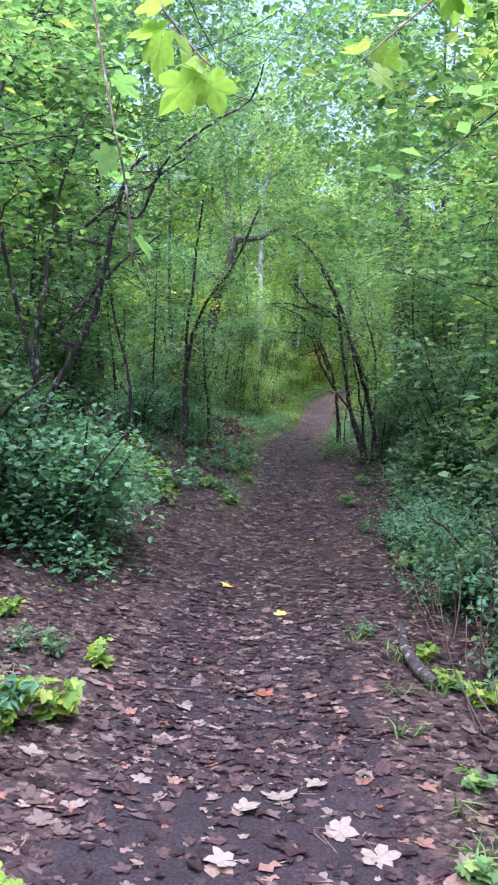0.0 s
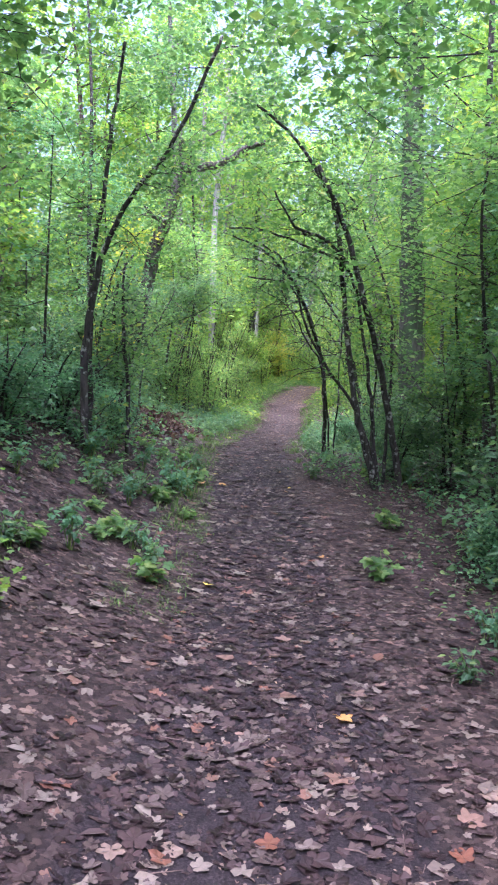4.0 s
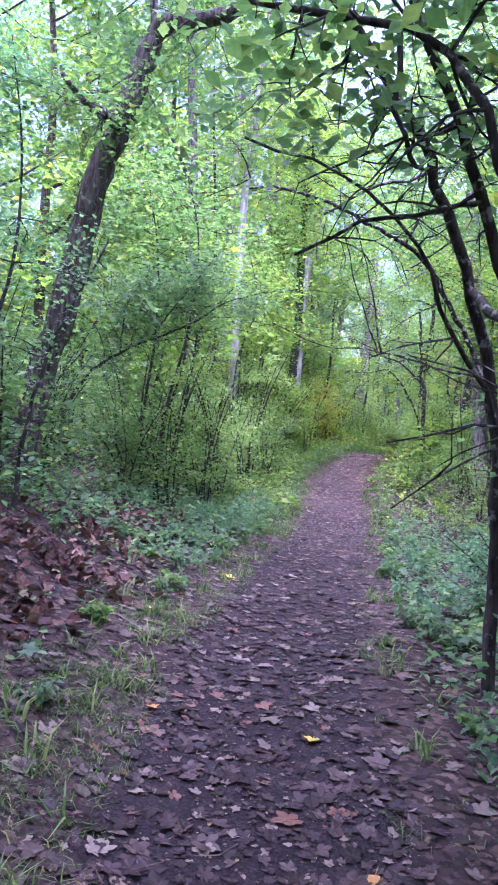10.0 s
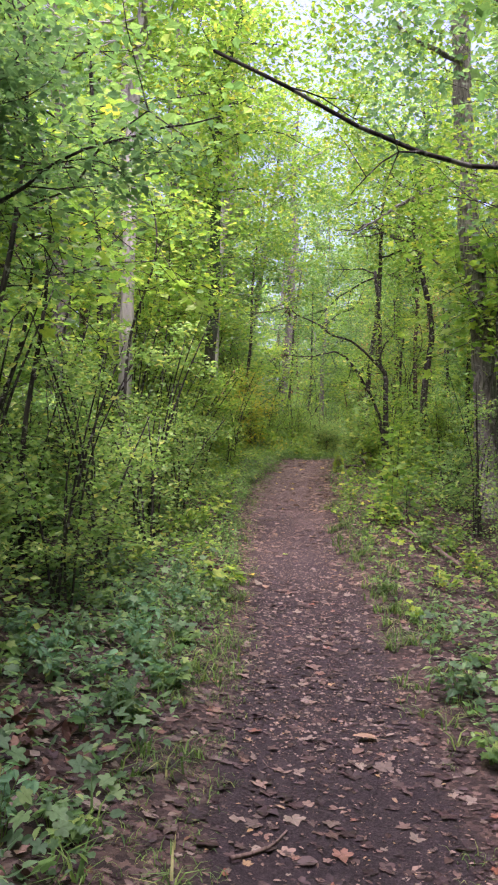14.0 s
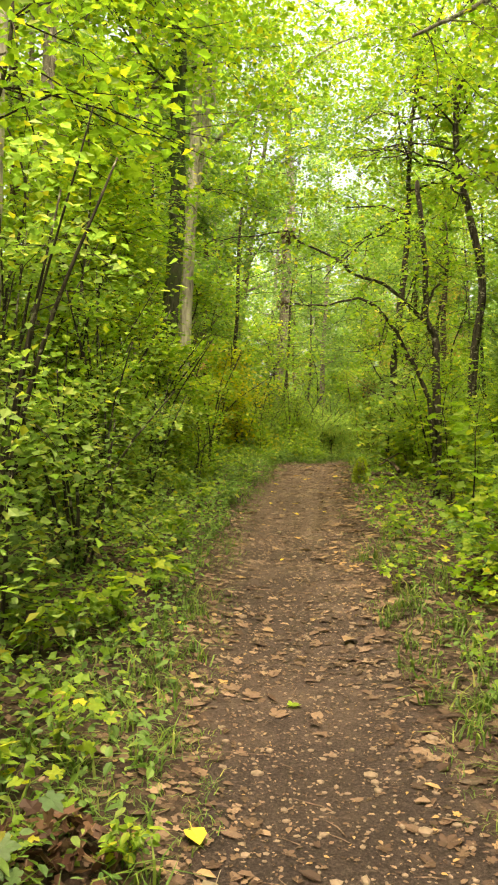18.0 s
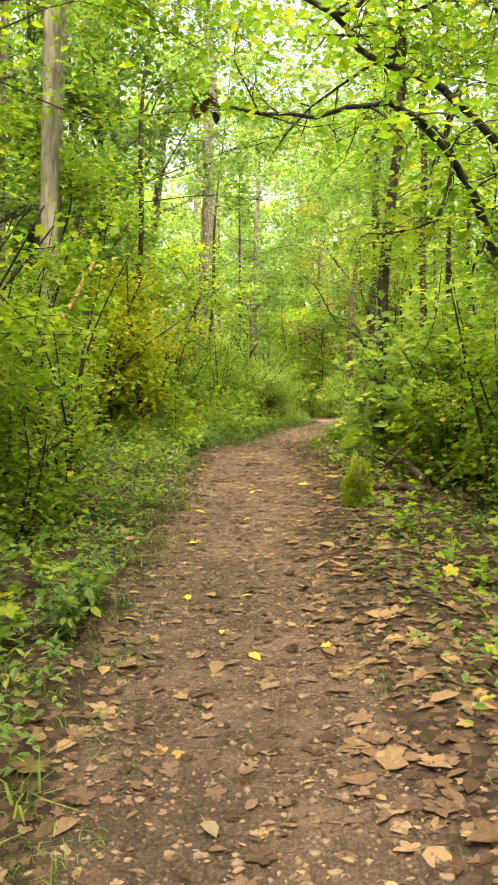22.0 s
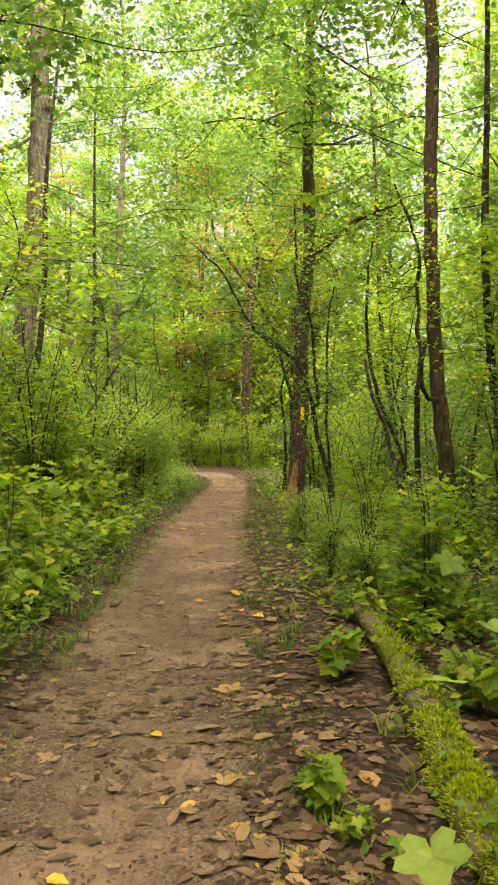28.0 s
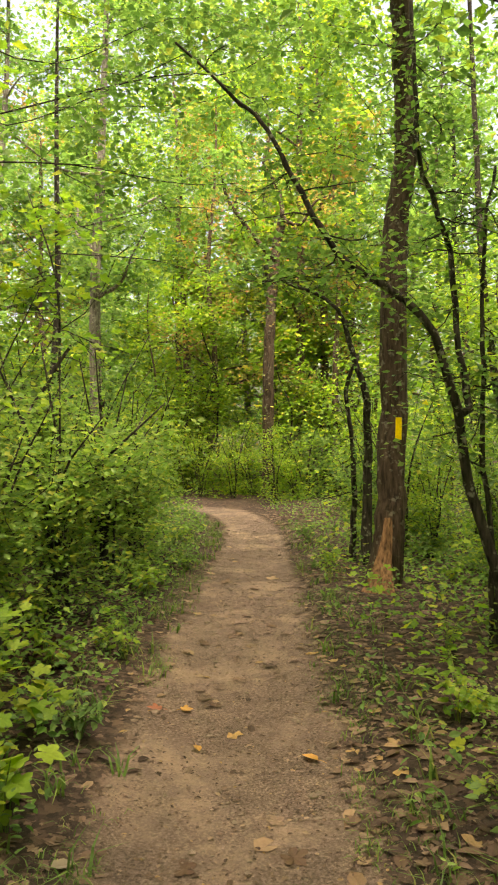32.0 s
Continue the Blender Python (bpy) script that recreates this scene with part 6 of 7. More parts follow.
def litter(name, label, mat, zones, lo, hi, lobed):
    x, y = scattered(zones)
    z, up = ground_up(x, y, 0.07)
    n = len(x)
    a = rng.uniform(0, 2 * np.pi, n)
    way = np.stack([np.cos(a), np.sin(a), np.zeros(n)], -1)
    way = unit(way - up * (way * up).sum(-1, keepdims=True))
    size = lo + (hi - lo) * rng.beta(0.9, 2.1, n)
    at = np.stack([x, y, z + 0.001 + rng.uniform(0, 0.006, n)], -1)
    curl = rng.normal(0.02, 0.07, n)
    h = Heap()
    k = rng.random(n)
    for sel, shape in ((k < lobed * 0.8, "maple"), ((k >= lobed * 0.8) & (k < lobed * 1.2), "torn"), (k >= lobed * 1.2, "oval")):
        if sel.any():
            add_leaves(h, at[sel], way[sel], up[sel], size[sel], shape, curl[sel], rng.uniform(0.55, 1.15, sel.sum()))
    tagged(new(name, h.mesh(name, mat)), label, "leaf litter", kind="stuff")


litter("leaf_litter", "thick fallen maple leaves, brown and pale, over the shaded path", LITTER,
       [(0, 3.2, -0.6, 0.6, 240), (3.2, 9, -0.6, 0.6, 520), (0, 9, 0.6, 2.2, 320), (0, 9, -2.6, -0.6, 380), (9, 16, -0.6, 0.6, 680), (9, 16, 0.6, 2.4, 240), (9, 16, -3.4, -0.6, 300),
        (16, 21, -0.6, 0.6, 380), (16, 22, 0.6, 2.4, 200), (16, 25, -2.8, -0.6, 300), (21, 28, -0.6, 0.6, 130), (22, 30, 0.6, 2.6, 220)], 0.025, 0.125, 0.75)
litter("dry_leaves", "dry brown leaves scattered along the sandy path and its edges", LITTER_WARM,
       [(21, 30, -0.55, 0.55, 40), (24, 34, -2.6, -0.55, 150), (30, 44, -0.35, 0.35, 190), (28, 44, 0.35, 0.65, 330), (28, 44, -0.65, -0.35, 260), (28, 44, 0.65, 2.6, 330),
        (34, 46, -2.6, -0.65, 100), (44, 58, -0.55, 0.55, 22), (44, 58, 0.45, 2.8, 330), (46, 58, -2.4, -0.45, 120)], 0.025, 0.115, 0.45)
litter("large_leaves", "large curled tan and brown leaves drifted along the path's edge", LITTER_TAN,
       [(32, 46.5, 0.4, 1.9, 55), (32, 42, -1.0, -0.5, 20), (44, 50, 0.4, 1.0, 18), (44, 54, -0.5, 0.45, 7)], 0.07, 0.17, 0.35)
litter("leaf_crumbs", "small broken brown leaf pieces trodden into the earth", LITTER_WARM,
       [(24, 46, -0.6, 0.6, 900), (46, 58, -0.6, 0.6, 800), (3, 16, -0.6, 0.6, 200), (16, 24, -0.6, 0.6, 520)], 0.008, 0.035, 0.0)


def grass():
    x, y = scattered([(13, 25, -1.1, -0.6, 16), (25, 31, -1.35, -0.6, 34), (17, 32, 0.58, 1.0, 9), (30, 44, -1.1, -0.55, 12), (26, 33, 0.6, 1.25, 26), (44, 58, -0.95, -0.5, 16), (44, 56, 0.5, 1.0, 9), (42, 44, 0.6, 1.3, 4), (1, 6, 0.7, 1.2, 5)])
    z = ground_z(x, y)
    each = 13
    p = np.repeat(np.stack([x, y, z - 0.01], -1), each, 0)
    n = len(p)
    p[:, :2] += rng.normal(0, 0.03, (n, 2))
    a = rng.uniform(0, 2 * np.pi, n)
    lean = rng.uniform(0.25, 1.1, n)
    way = unit(np.stack([np.cos(a) * lean, np.sin(a) * lean, np.ones(n)], -1))
    h = Heap()
    add_leaves(h, p, way, np.stack([-np.cos(a), -np.sin(a), 0.4 + 0 * a], -1), rng.uniform(0.06, 0.2, n), "blade", rng.normal(-0.4, 0.15, n), 0.7)
    tagged(new("grass", h.mesh("grass", GRASS)), "tufts of green grass along the path's edges", "grass", kind="stuff")


def short_grass():
    """Fine trodden grass and moss along the path's edges, a few centimetres high, in broken patches."""
    x, y = scattered([(17, 20.5, -1.3, -0.6, 260), (10.5, 16, -1.05, -0.55, 130), (13, 30, -0.95, -0.5, 150), (17, 33, 0.5, 0.85, 90), (30, 44, -1.0, -0.46, 150), (42, 58, -0.8, -0.45, 130), (30, 42, 0.55, 0.85, 50), (42, 57, 0.48, 0.85, 130)])
    keep = np.sin(2.1 * x + 1.3 * y) * np.sin(1.7 * y - 0.9 * x + 1) + 0.5 * np.sin(5.3 * y) > rng.uniform(-0.7, 0.5, len(x))
    x, y = x[keep], y[keep]
    each = 9
    p = np.repeat(np.stack([x, y, ground_z(x, y) - 0.005], -1), each, 0)
    n = len(p)
    p[:, :2] += rng.normal(0, 0.035, (n, 2))
    a, lean = rng.uniform(0, 2 * np.pi, n), rng.uniform(0.4, 1.6, n)
    way = unit(np.stack([np.cos(a) * lean, np.sin(a) * lean, np.ones(n)], -1))
    h = Heap()
    add_leaves(h, p, way, np.stack([-np.cos(a), -np.sin(a), 0.4 + 0 * a], -1), rng.uniform(0.02, 0.075, n), "blade", rng.normal(-0.3, 0.15, n), 0.8)
    tagged(new("short_grass", h.mesh("short_grass", GRASS)), "fine short grass and moss edging the trodden path", "grass", kind="stuff")


grass()
short_grass()


def ground_cover(name, label, mat, zones, lo, hi, shape):
    x, y = scattered(zones)
    n = len(x)
    z = ground_z(x, y) + rng.gamma(2.0, 0.065, n)
    h = Heap()
    add_leaves(h, np.stack([x, y, z], -1), random_way(n, 0.3), random_up(n, 0.45), rng.uniform(lo, hi, n), shape, rng.normal(-0.1, 0.1, n))
    tagged(new(name, h.mesh(name, mat)), label, "undergrowth", kind="stuff")


ground_cover("ground_cover", "low dark green leaves covering the bank's foot", LEAF_DARK,
             [(13, 22, -3.6, -1.0, 30), (16, 27, 0.8, 4, 150), (6, 16, 1.2, 4, 90), (1, 7, -3, -1.3, 35), (20, 28, -3, -0.8, 120), (8, 14, -3.5, -1.4, 15)], 0.025, 0.065, "oval")
ground_cover("ground_cover", "low green leaves spreading under the shrubs", LEAF_MID,
             [(26, 44, -2.4, -0.7, 480), (26, 42, 0.8, 3.4, 170), (42, 59, -2.4, -0.7, 500), (40, 46, 1.1, 2.4, 70), (45, 59, 0.65, 1.6, 170), (44, 59, 1.6, 3.8, 430)], 0.02, 0.06, "oval")

ground_cover("ground_cover", "low maple seedlings crowding the path's edge", LEAF_DARK,
             [(21, 28, -2.8, -0.9, 110), (17, 27, 0.9, 2.6, 80), (13, 18, -2.4, -1.0, 25)], 0.04, 0.085, "maple")
ground_cover("ground_cover", "broad yellow-green leaves of low plants at the path's edge", LEAF_LIGHT,
             [(28, 36, -2.4, -0.95, 70), (29, 42, 0.95, 2.4, 40), (42, 48.5, -2.3, -0.9, 120), (44, 56, 0.95, 3, 45)], 0.04, 0.085, "maple")


def pebbles():
    ball = bmesh.new()
    bmesh.ops.create_icosphere(ball, subdivisions=1, radius=1)
    v = np.array([q.co for q in ball.verts])
    f = np.array([[q.index for q in t.verts] for t in ball.faces])
    ball.free()
    x, y = scattered([(24, 46, -0.55, 0.55, 260), (46, 56, -0.55, 0.55, 120)])
    z = ground_z(x, y)
    n = len(x)
    r = rng.gamma(2.5, 0.0028, n) + 0.002
    out = v[None] * (r[:, None, None] * rng.uniform(0.6, 1.3, (n, 1, 3)) * [1, 1, 0.6]) * (1 + rng.normal(0, 0.08, (n, len(v), 1))) + np.stack([x, y, z], -1)[:, None]
    h = Heap()
    h.add(out.reshape(-1, 3), (f[None] + (np.arange(n) * len(v))[:, None, None]).reshape(-1, 3))
    tagged(new("gravel", h.mesh("gravel", STONE)), "small stones trodden into the path", "gravel", kind="stuff")


pebbles()


def twig_litter():
    """Thin broken twigs lying about on the path and its edges."""
    x, y = scattered([(0, 16, -2.2, 1.8, 7), (16, 30, -0.9, 1.6, 7), (30, 46, -0.8, 1.8, 9), (46, 58, -0.9, 1.4, 6)])
    z = ground_z(x, y)
    h = Heap()
    for a, b, c in zip(x, y, z):
        turn, length = rng.uniform(0, 2 * np.pi), rng.gamma(2.5, 0.035) + 0.03
        d = np.array([math.cos(turn), math.sin(turn), rng.normal(0, 0.04)]) * length / 2
        o, bow = np.array([a, b, c + 0.006]), rng.normal(0, 0.12, 3) * length * [1, 1, 0.1]
        radius = rng.uniform(0.0012, 0.0035)
        add_tube(h, np.array([o - d, o + bow, o + d]), np.array([radius, radius * 0.9, radius * 0.6]), 4)
    tagged(new("twig_litter", h.mesh("twig_litter", STICK)), "thin broken twigs scattered over the ground", "twigs", kind="stuff")


twig_litter()


def fallen(x, y, size, turn, mat, label, shape="maple", curl=0.05):
    z, up = ground_up(np.array([x]), np.array([y]), 0.12)
    a = radians(turn)
    way = np.array([[math.cos(a), math.sin(a), 0.0]])
    way = unit(way - up * (way @ up[0])[:, None])
    h = Heap()
    add_leaves(h, np.zeros((1, 3)), way, up, size, shape, curl)
    stem = np.array([[0, 0, 0], -way[0] * size * 0.25 + [0, 0, 0.004], -way[0] * size * 0.5])
    add_tube(h, stem, [0.0018, 0.0014, 0.001], 3)
    ob = new("fallen_leaf", h.mesh("fallen_leaf", mat))
    ob.location = (x, y, z[0] + 0.014)
    tagged(ob, label, "leaf", "single bright leaves on the ground")


fallen(-0.16, 7.07, 0.11, 229, FALLEN_YELLOW, "yellow maple leaf lying on the ground", "maple")
fallen(0.31, 6.24, 0.1, 184, FALLEN_YELLOW, "yellow maple leaf lying on the ground", "maple")
fallen(0.14, 3.11, 0.15, 94, FALLEN_PALE, "pale fallen maple leaf", "maple")
fallen(-0.04, 3, 0.11, 30, FALLEN_PALE, "pale fallen maple leaf", "maple")
fallen(0.32, 2.88, 0.12, 339, FALLEN_PALE, "pale fallen maple leaf", "maple")
fallen(0.46, 2.72, 0.14, 289, FALLEN_PALE, "pale fallen maple leaf", "maple")
fallen(-0.05, 2.62, 0.11, 193, FALLEN_PALE, "pale fallen maple leaf", "maple")
fallen(0.33, 3.3, 0.1, 225, FALLEN_PALE, "pale fallen maple leaf", "maple")
fallen(0.12, 4.37, 0.12, 117, FALLEN_RED, "reddish fallen maple leaf", "maple")
fallen(-0.37, 4.14, 0.09, 313, FALLEN_PALE, "pale fallen maple leaf", "maple")
fallen(1.02, 11.09, 0.06, 344, FALLEN_PALE, "small whitish fallen leaf", "oval")
fallen(0.25, 10.27, 0.07, 46, FALLEN_PALE, "pale fallen leaf lying on the ground", "oval")
fallen(0.34, 9.79, 0.08, 90, FALLEN_PALE, "pale fallen maple leaf", "maple")
fallen(0.76, 9.43, 0.08, 311, FALLEN_ORANGE, "orange-brown maple leaf lying on the ground", "maple")
fallen(-0.29, 11.55, 0.13, 299, FALLEN_ORANGE, "reddish brown fallen leaf", "maple")
fallen(0.18, 11.7, 0.08, 249, FALLEN_YELLOW, "pale yellow fallen leaf", "maple")
fallen(0.48, 12.1, 0.12, 204, FALLEN_PALE, "pale fallen maple leaf", "maple")
fallen(0.04, 11.51, 0.13, 304, FALLEN_PALE, "large pale maple leaf", "maple")
fallen(-0.34, 12.87, 0.07, 143, FALLEN_PALE, "whitish fallen leaf lying on the ground", "oval")
fallen(1.23, 12.65, 0.07, 151, FALLEN_ORANGE, "orange fallen leaf lying on the ground", "maple")
fallen(0.13, 15.36, 0.11, 100, FALLEN_ORANGE, "orange maple leaf lying on the ground", "maple")
fallen(0.39, 15.59, 0.09, 281, FALLEN_ORANGE, "rust-red maple leaf lying on the ground", "maple")
fallen(0.88, 15.47, 0.08, 131, FALLEN_PALE, "pale fallen leaf lying on the ground", "oval")
fallen(1.27, 16.79, 0.07, 249, FALLEN_ORANGE, "orange fallen leaf lying on the ground", "oval")
fallen(1.19, 15.36, 0.06, 118, FALLEN_ORANGE, "orange fallen leaf lying on the ground", "oval")
fallen(1.24, 15.59, 0.06, 57, FALLEN_YELLOW, "yellow fallen leaf lying on the ground", "oval")
fallen(0.34, 16.19, 0.05, 176, FALLEN_YELLOW, "pale yellow leaf lying on the ground", "oval")
fallen(1.16, 17.79, 0.07, 251, FALLEN_YELLOW, "yellow maple leaf lying on the ground", "maple")
fallen(0.4, 17.92, 0.06, 306, FALLEN_ORANGE, "orange fallen leaf lying on the ground", "maple")
fallen(0.19, 19.43, 0.07, 18, FALLEN_YELLOW, "yellow fallen leaf lying on the ground", "oval")
fallen(1.26, 20.4, 0.08, 84, FALLEN_PALE, "pale fallen maple leaf", "maple")
fallen(1.17, 19.15, 0.05, 325, FALLEN_PALE, "whitish fallen leaf lying on the ground", "oval")
fallen(0.71, 22.01, 0.11, 57, FALLEN_PALE, "pale fallen leaf lying on the ground", "oval")
fallen(1.39, 22.04, 0.14, 159, FALLEN_PALE, "pale fallen maple leaf", "maple")
fallen(0.69, 21.35, 0.1, 1, FALLEN_YELLOW, "yellow fallen leaf lying on the ground", "maple")
fallen(1.17, 21.45, 0.07, 121, FALLEN_PALE, "pale fallen maple leaf", "maple")
fallen(0.78, 22.68, 0.1, 65, FALLEN_ORANGE, "orange fallen leaf lying on the ground", "maple")
fallen(2.09, 28.25, 0.16, 253, FALLEN_PALE, "pale fallen leaf lying on the ground", "oval")
fallen(2.21, 24.37, 0.15, 174, FALLEN_BROWN, "large tan fallen leaf", "oval")
fallen(1.07, 24.72, 0.09, 180, FALLEN_PALE, "pale fallen leaf lying on the ground", "oval")
fallen(2.14, 28.13, 0.14, 262, FALLEN_BROWN, "large tan fallen leaf", "oval")
fallen(1.99, 28.52, 0.1, 343, FALLEN_PALE, "pale fallen leaf lying on the ground", "oval")
fallen(2.03, 28.56, 0.14, 278, FALLEN_YELLOW, "large pale yellow leaf", "oval")
fallen(3.19, 30.55, 0.16, 234, FALLEN_BROWN, "large tan fallen leaf", "oval")
fallen(2.61, 29.65, 0.07, 44, LEAF_LIGHT, "green maple leaf on the path", "maple")
fallen(2.12, 30.79, 0.06, 206, FALLEN_YELLOW, "yellow fallen leaf lying on the ground", "oval")
fallen(2.64, 30.8, 0.09, 326, FALLEN_BROWN, "tan fallen leaf lying on the ground", "oval")
fallen(3.44, 32.55, 0.16, 267, FALLEN_BROWN, "large curled tan leaf", "maple")
fallen(3.43, 33.39, 0.08, 139, FALLEN_ORANGE, "orange fallen leaf lying on the ground", "oval")
fallen(2.75, 32.99, 0.11, 130, FALLEN_BROWN, "pinkish brown fallen leaf", "oval")
fallen(3.28, 33.87, 0.09, 283, FALLEN_PALE, "pale fallen leaf lying on the ground", "oval")
fallen(3.33, 32.88, 0.12, 339, FALLEN_BROWN, "pinkish brown fallen leaf", "oval")
fallen(3.1, 32.51, 0.05, 221, FALLEN_YELLOW, "yellow fallen leaf lying on the ground", "oval")
fallen(3.86, 35.88, 0.07, 4, FALLEN_YELLOW, "yellow fallen leaf lying on the ground", "oval")
fallen(3.55, 35.89, 0.07, 80, FALLEN_YELLOW, "yellow fallen leaf lying on the ground", "oval")
fallen(3.71, 35.07, 0.08, 299, FALLEN_YELLOW, "yellow fallen leaf lying on the ground", "oval")
fallen(3.64, 35.38, 0.05, 261, FALLEN_YELLOW, "yellow fallen leaf lying on the ground", "oval")
fallen(3.56, 35.03, 0.12, 246, FALLEN_BROWN, "tan fallen leaf lying on the ground", "oval")
fallen(4.08, 35.01, 0.05, 111, FALLEN_YELLOW, "yellow fallen leaf lying on the ground", "maple")
fallen(3.82, 37.15, 0.08, 211, FALLEN_YELLOW, "yellow fallen leaf lying on the ground", "oval")
fallen(5.27, 39.09, 0.10, 116, FALLEN_YELLOW, "bright yellow maple leaf", "maple")
fallen(4.67, 39.5, 0.11, 134, FALLEN_ORANGE, "orange-yellow leaf lying on the ground", "oval")
fallen(4.72, 39.02, 0.09, 219, FALLEN_YELLOW, "yellow fallen leaf lying on the ground", "oval")
fallen(4.39, 37.84, 0.07, 201, FALLEN_ORANGE, "orange-yellow leaf lying on the ground", "oval")
fallen(3.98, 38.19, 0.1, 339, FALLEN_YELLOW, "pale yellow leaf lying on the ground", "oval")
fallen(4.73, 39.03, 0.08, 332, FALLEN_ORANGE, "orange-yellow leaf lying on the ground", "oval")
fallen(5.32, 41.58, 0.1, 149, FALLEN_ORANGE, "orange-yellow leaf lying on the ground", "oval")
fallen(5.39, 42.03, 0.07, 174, FALLEN_YELLOW, "yellow fallen leaf lying on the ground", "oval")
fallen(5.19, 41.63, 0.06, 208, FALLEN_YELLOW, "yellow fallen leaf lying on the ground", "oval")
fallen(5.96, 42.25, 0.07, 137, FALLEN_BROWN, "tan fallen leaf lying on the ground", "maple")
fallen(5.48, 41.32, 0.12, 91, FALLEN_BROWN, "dark curled leaf lying on the ground", "oval")
fallen(6.01, 42.98, 0.07, 301, FALLEN_YELLOW, "yellow fallen leaf lying on the ground", "oval")
fallen(5.99, 42.31, 0.07, 177, FALLEN_ORANGE, "pale orange leaf lying on the ground", "oval")
fallen(5.42, 42.09, 0.08, 321, FALLEN_YELLOW, "yellow fallen leaf lying on the ground", "oval")
fallen(7.4, 45.34, 0.16, 76, FALLEN_ORANGE, "orange-yellow leaf lying on the ground", "oval")
fallen(7.24, 44.66, 0.11, 290, FALLEN_YELLOW, "yellow fallen leaf lying on the ground", "oval")
fallen(6.77, 45.42, 0.09, 282, FALLEN_PALE, "greyish pale leaf lying on the ground", "maple")
fallen(7.12, 45.37, 0.08, 150, FALLEN_ORANGE, "orange-yellow leaf lying on the ground", "oval")
fallen(7.42, 45.08, 0.12, 331, FALLEN_BROWN, "tan curled leaf lying on the ground", "maple")
fallen(7.23, 44.89, 0.09, 265, FALLEN_ORANGE, "orange leaf lying on the ground", "oval")
fallen(8.1, 49.2, 0.08, 156, FALLEN_RED, "bright red leaf lying on the ground", "maple")
fallen(8.21, 49.18, 0.07, 359, FALLEN_ORANGE, "orange leaf lying on the ground", "maple")
fallen(8.59, 48.33, 0.1, 113, FALLEN_ORANGE, "tan-orange leaf lying on the ground", "oval")
fallen(8.13, 48.71, 0.07, 263, FALLEN_ORANGE, "orange leaf lying on the ground", "oval")
fallen(7.31, 47.85, 0.1, 15, FALLEN_PALE, "greyish leaf lying on the ground", "oval")


# ---- fallen wood, stump and sticks ----
def fallen_stick(points, r0, r1, mat, label, name="fallen_stick", category="stick", sides=7, rough=0.06):
    base = points[0]
    h = Heap()
    q = [(x, y, gz(x, y) + up) for x, y, up in points]
    line = smooth_line([(*p, r0 + (r1 - r0) * k / (len(q) - 1)) for k, p in enumerate(q)], 0.1)
    line[1:-1, :3] += rng.normal(0, 0.006, (len(line) - 2, 3))
    add_tube(h, line[:, :3], line[:, 3], sides, rough)
    if r0 > 0.03:
        end = line[0, :3]
        ring = h.v[0][:sides]
        h.add(np.vstack([ring, end]), np.array([(sides, (k + 1) % sides, k) for k in range(sides)]))
    tagged(new(name, h.mesh(name, mat, True)), label, category, "fallen wood")
    return line


mossy = fallen_stick([(6.6, 41.25, 0.05), (6.75, 41.69, 0.06), (6.9, 42.07, 0.07), (7.1, 42.5, 0.08), (7.4, 43.19, 0.1), (7.78, 44.11, 0.1)], 0.10, 0.055, MOSSY, "rotting grey-brown log partly grown over with moss", "mossy_log", "log", 10, 0.12)
fallen_stick([(1.13, 4.5, 0.03), (1.07, 4.85, 0.05), (1.1, 5.3, 0.05), (1.2, 5.9, 0.02)], 0.05, 0.03, BARK_BLACK, "dark damp fallen branch", "fallen_branch", "branch")
fallen_stick([(6.01, 37.9, 0.2), (6.17, 38.71, 0.25), (6.15, 39.3, 0.3)], 0.035, 0.02, BARK_DARKBROWN, "dead branch lying in the brush", "fallen_branch", "branch")
fallen_stick([(5.89, 37.65, 0.15), (5.81, 37.95, 0.15), (5.61, 38.08, 0.12)], 0.04, 0.03, BARK_DARKBROWN, "dark fallen branch beside the stump", "fallen_branch", "branch")
fallen_stick([(6.29, 38.31, 0.3), (6.36, 38.86, 0.4), (5.87, 38.51, 0.25)], 0.02, 0.012, BARK_DARKBROWN, "thin dead branch in the brush", "fallen_branch", "branch")
fallen_stick([(4.45, 30.68, 0.05), (4.5, 29.47, 0.08), (4.48, 28.12, 0.03)], 0.03, 0.02, STICK, "dark fallen branch in the undergrowth", "fallen_branch", "branch")
fallen_stick([(1.23, 23.11, 0.012), (1.38, 23.21, 0.014), (1.5, 23.36, 0.01)], 0.009, 0.005, STICK, "short thin stick on the path")
fallen_stick([(0.21, 15.32, 0.012), (0.32, 15.42, 0.012)], 0.008, 0.004, STICK, "thin stick on the path")
fallen_stick([(5.1, 40.98, 0.015), (5.28, 40.95, 0.015)], 0.014, 0.01, STICK, "short dark stick on the path")
fallen_stick([(4.38, 39.58, 0.012), (4.63, 39.58, 0.012)], 0.01, 0.006, STICK, "thin stick on the path")
fallen_stick([(4.13, 38.81, 0.012), (4.21, 38.83, 0.012)], 0.012, 0.006, STICK, "short dark stick on the path")
fallen_stick([(6.39, 45.36, 0.012), (6.51, 45.53, 0.014)], 0.012, 0.008, STICK, "curled dark bark strip on the path")
fallen_stick([(8.67, 47.87, 0.012), (8.74, 47.81, 0.014)], 0.014, 0.01, STICK, "short broken stick beside the path")
fallen_stick([(1.96, 9.31, 0.3), (2.01, 8.36, 0.25), (1.99, 7.77, 0.15), (1.73, 6.94, 0.1)], 0.012, 0.02, STICK, "pale bent dead branch", "fallen_branch", "branch")


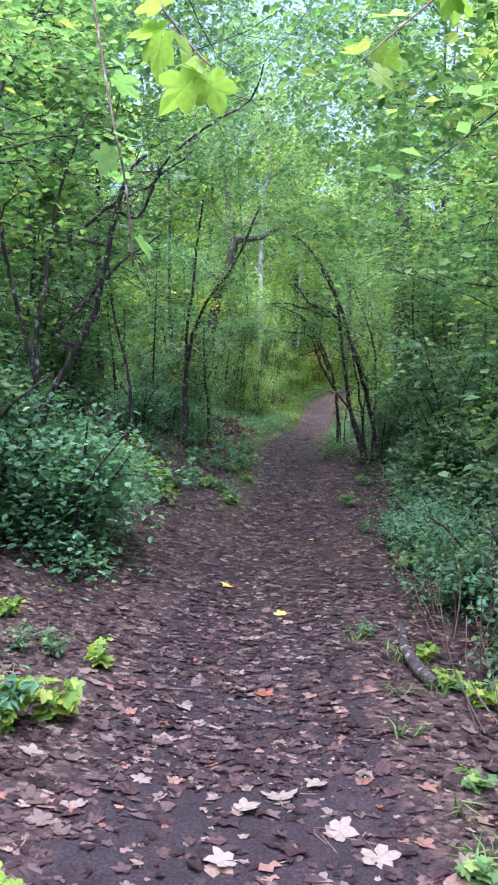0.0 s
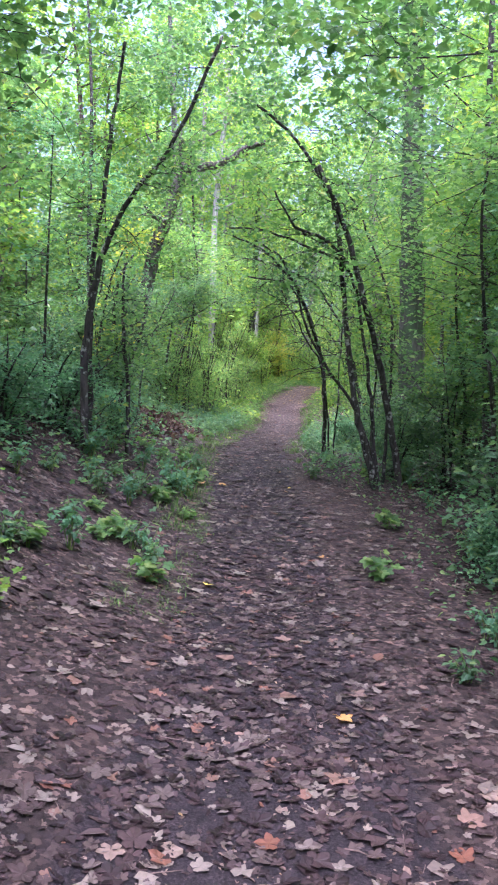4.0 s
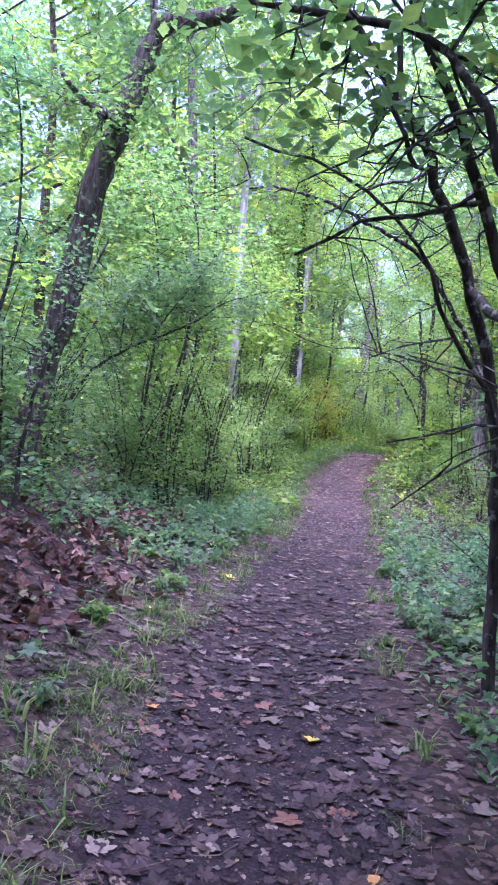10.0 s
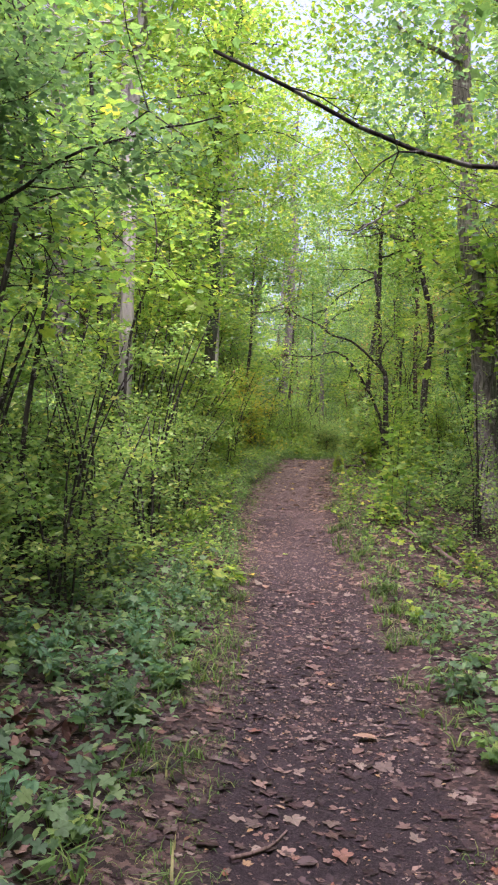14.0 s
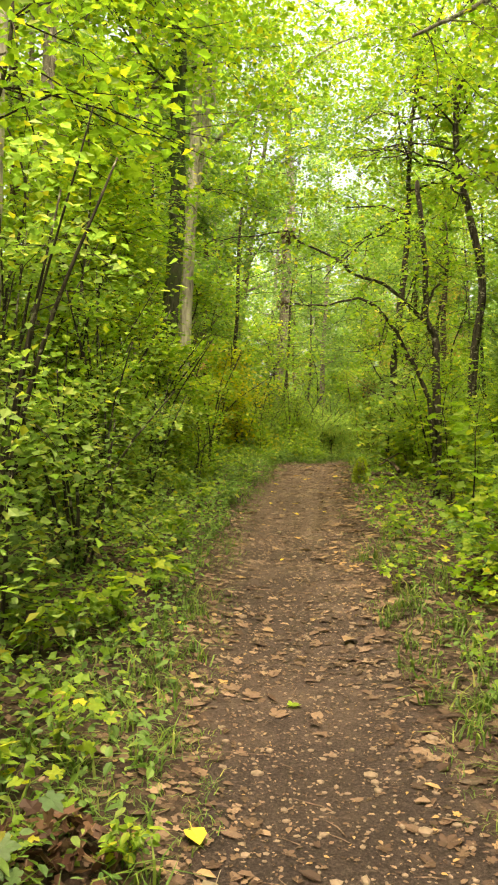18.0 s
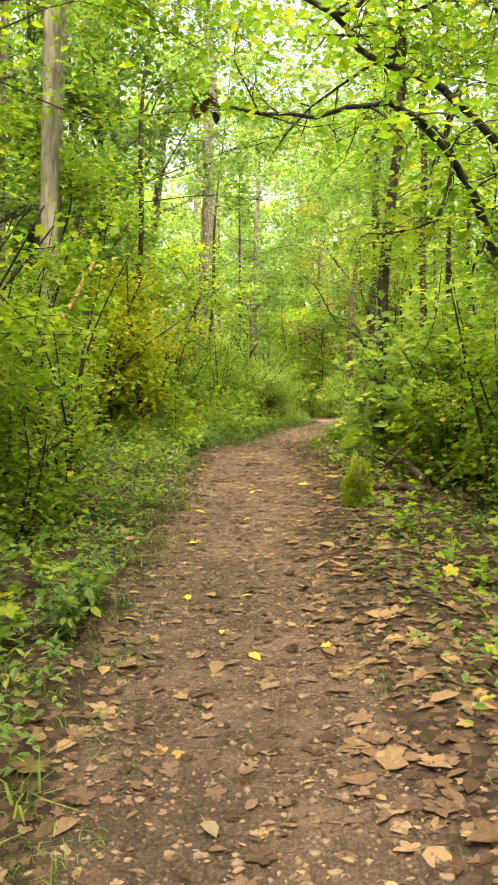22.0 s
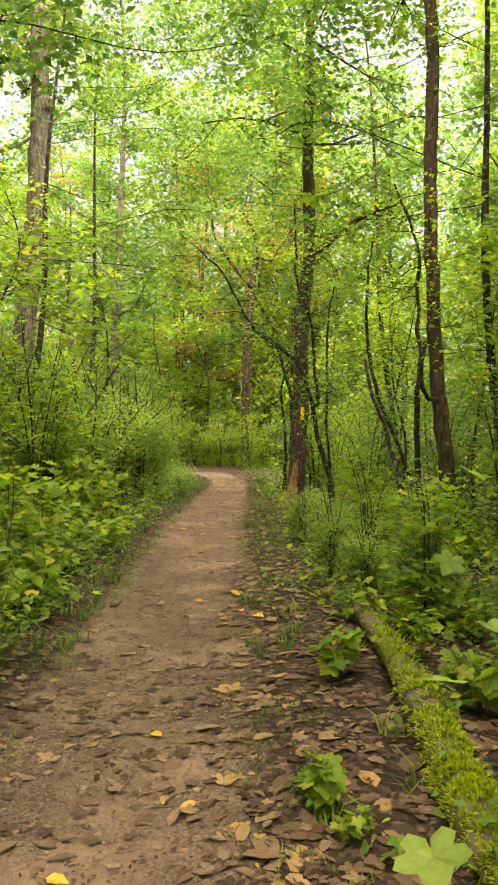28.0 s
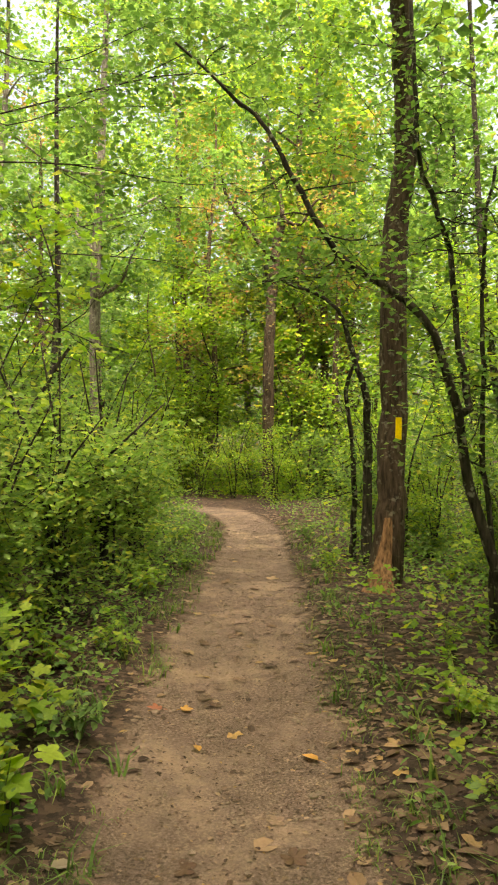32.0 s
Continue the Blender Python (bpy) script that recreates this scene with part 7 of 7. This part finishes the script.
def stump(x, y):
    """A rotten stump: a fluted, broken-topped butt grown over with moss."""
    h, sides, rows = Heap(), 16, 9
    ang = np.linspace(0, 2 * np.pi, sides, endpoint=False)
    flute = 1 + 0.14 * np.sin(5 * ang + 0.6) + rng.normal(0, 0.05, sides)
    crest = rng.uniform(-0.13, 0.06, sides)
    v = []
    for i in range(rows):
        f = i / (rows - 1)
        r = 0.085 * (1 + 0.7 * (1 - f) ** 3) * flute * (1 if f < 1 else 0.85) * (1 + rng.normal(0, 0.06, sides))
        v.append(np.stack([r * np.cos(ang), r * np.sin(ang), -0.1 + 0.44 * f + crest * f**2], -1))
    inner = v[-1] * [0.55, 0.55, 1] - [0, 0, 0.06]
    v = np.concatenate(v + [inner, inner.mean(0, keepdims=True) - [[0, 0, 0.05]]])
    i, j = np.meshgrid(np.arange(rows), np.arange(sides), indexing="ij")
    k = (j + 1) % sides
    h.add(v, np.stack([i * sides + j, i * sides + k, (i + 1) * sides + k, (i + 1) * sides + j], -1).reshape(-1, 4))
    j = np.arange(sides)
    h.p.setdefault(3, []).append(np.stack([rows * sides + j, rows * sides + (j + 1) % sides, np.full(sides, len(v) - 1)], -1))
    ob = new("tree_stump", h.mesh("tree_stump", MOSSY, True))
    ob.location = (x, y, gz(x, y))
    tagged(ob, "rotten tree stump covered in green moss", "stump")
    g, n = Heap(), 5200
    q = v[rng.integers(sides * 2, sides * rows, n)] + rng.normal(0, 0.016, (n, 3))
    out = unit(q * [1, 1, 0.15] + rng.normal(0, 0.03, (n, 3)))
    add_leaves(g, q, out + [0, 0, 0.4], random_up(n, 0.6), rng.uniform(0.014, 0.034, n), "blade", 0.0, 3.0)
    part("moss", g.mesh("moss", MOSS), ob, "bright yellow-green moss cushion")


stump(5.38, 37.95)


def log_moss(line):
    """Thick moss cushions over the upper side of the log, thinner towards its far end."""
    g, n = Heap(), 9000
    i = (rng.beta(0.8, 2.2, n) * (len(line) - 1)).astype(int)
    a = rng.normal(0.5 * np.pi, 0.75, n)
    d = unit(line[-1, :2] - line[0, :2])
    out = np.stack([d[1] * np.cos(a), -d[0] * np.cos(a), np.sin(a)], -1)
    p = line[i, :3] + out * line[i, 3:4] * rng.uniform(0.9, 1.12, (n, 1)) + rng.normal(0, 0.02, (n, 3)) * [d[0], d[1], 0]
    keep = np.sin(17 * p[:, 0] + 9 * p[:, 1]) + rng.normal(0.6, 0.6, n) > 0
    p, out = p[keep], out[keep]
    add_leaves(g, p, unit(out + rng.normal(0, 0.5, p.shape)), random_up(len(p), 0.6), rng.uniform(0.014, 0.034, len(p)), "blade", 0.0, 3.0)
    tagged(new("moss", g.mesh("moss", MOSS)), "vivid green moss cushions growing on the rotting log", "moss", kind="stuff")


log_moss(mossy)
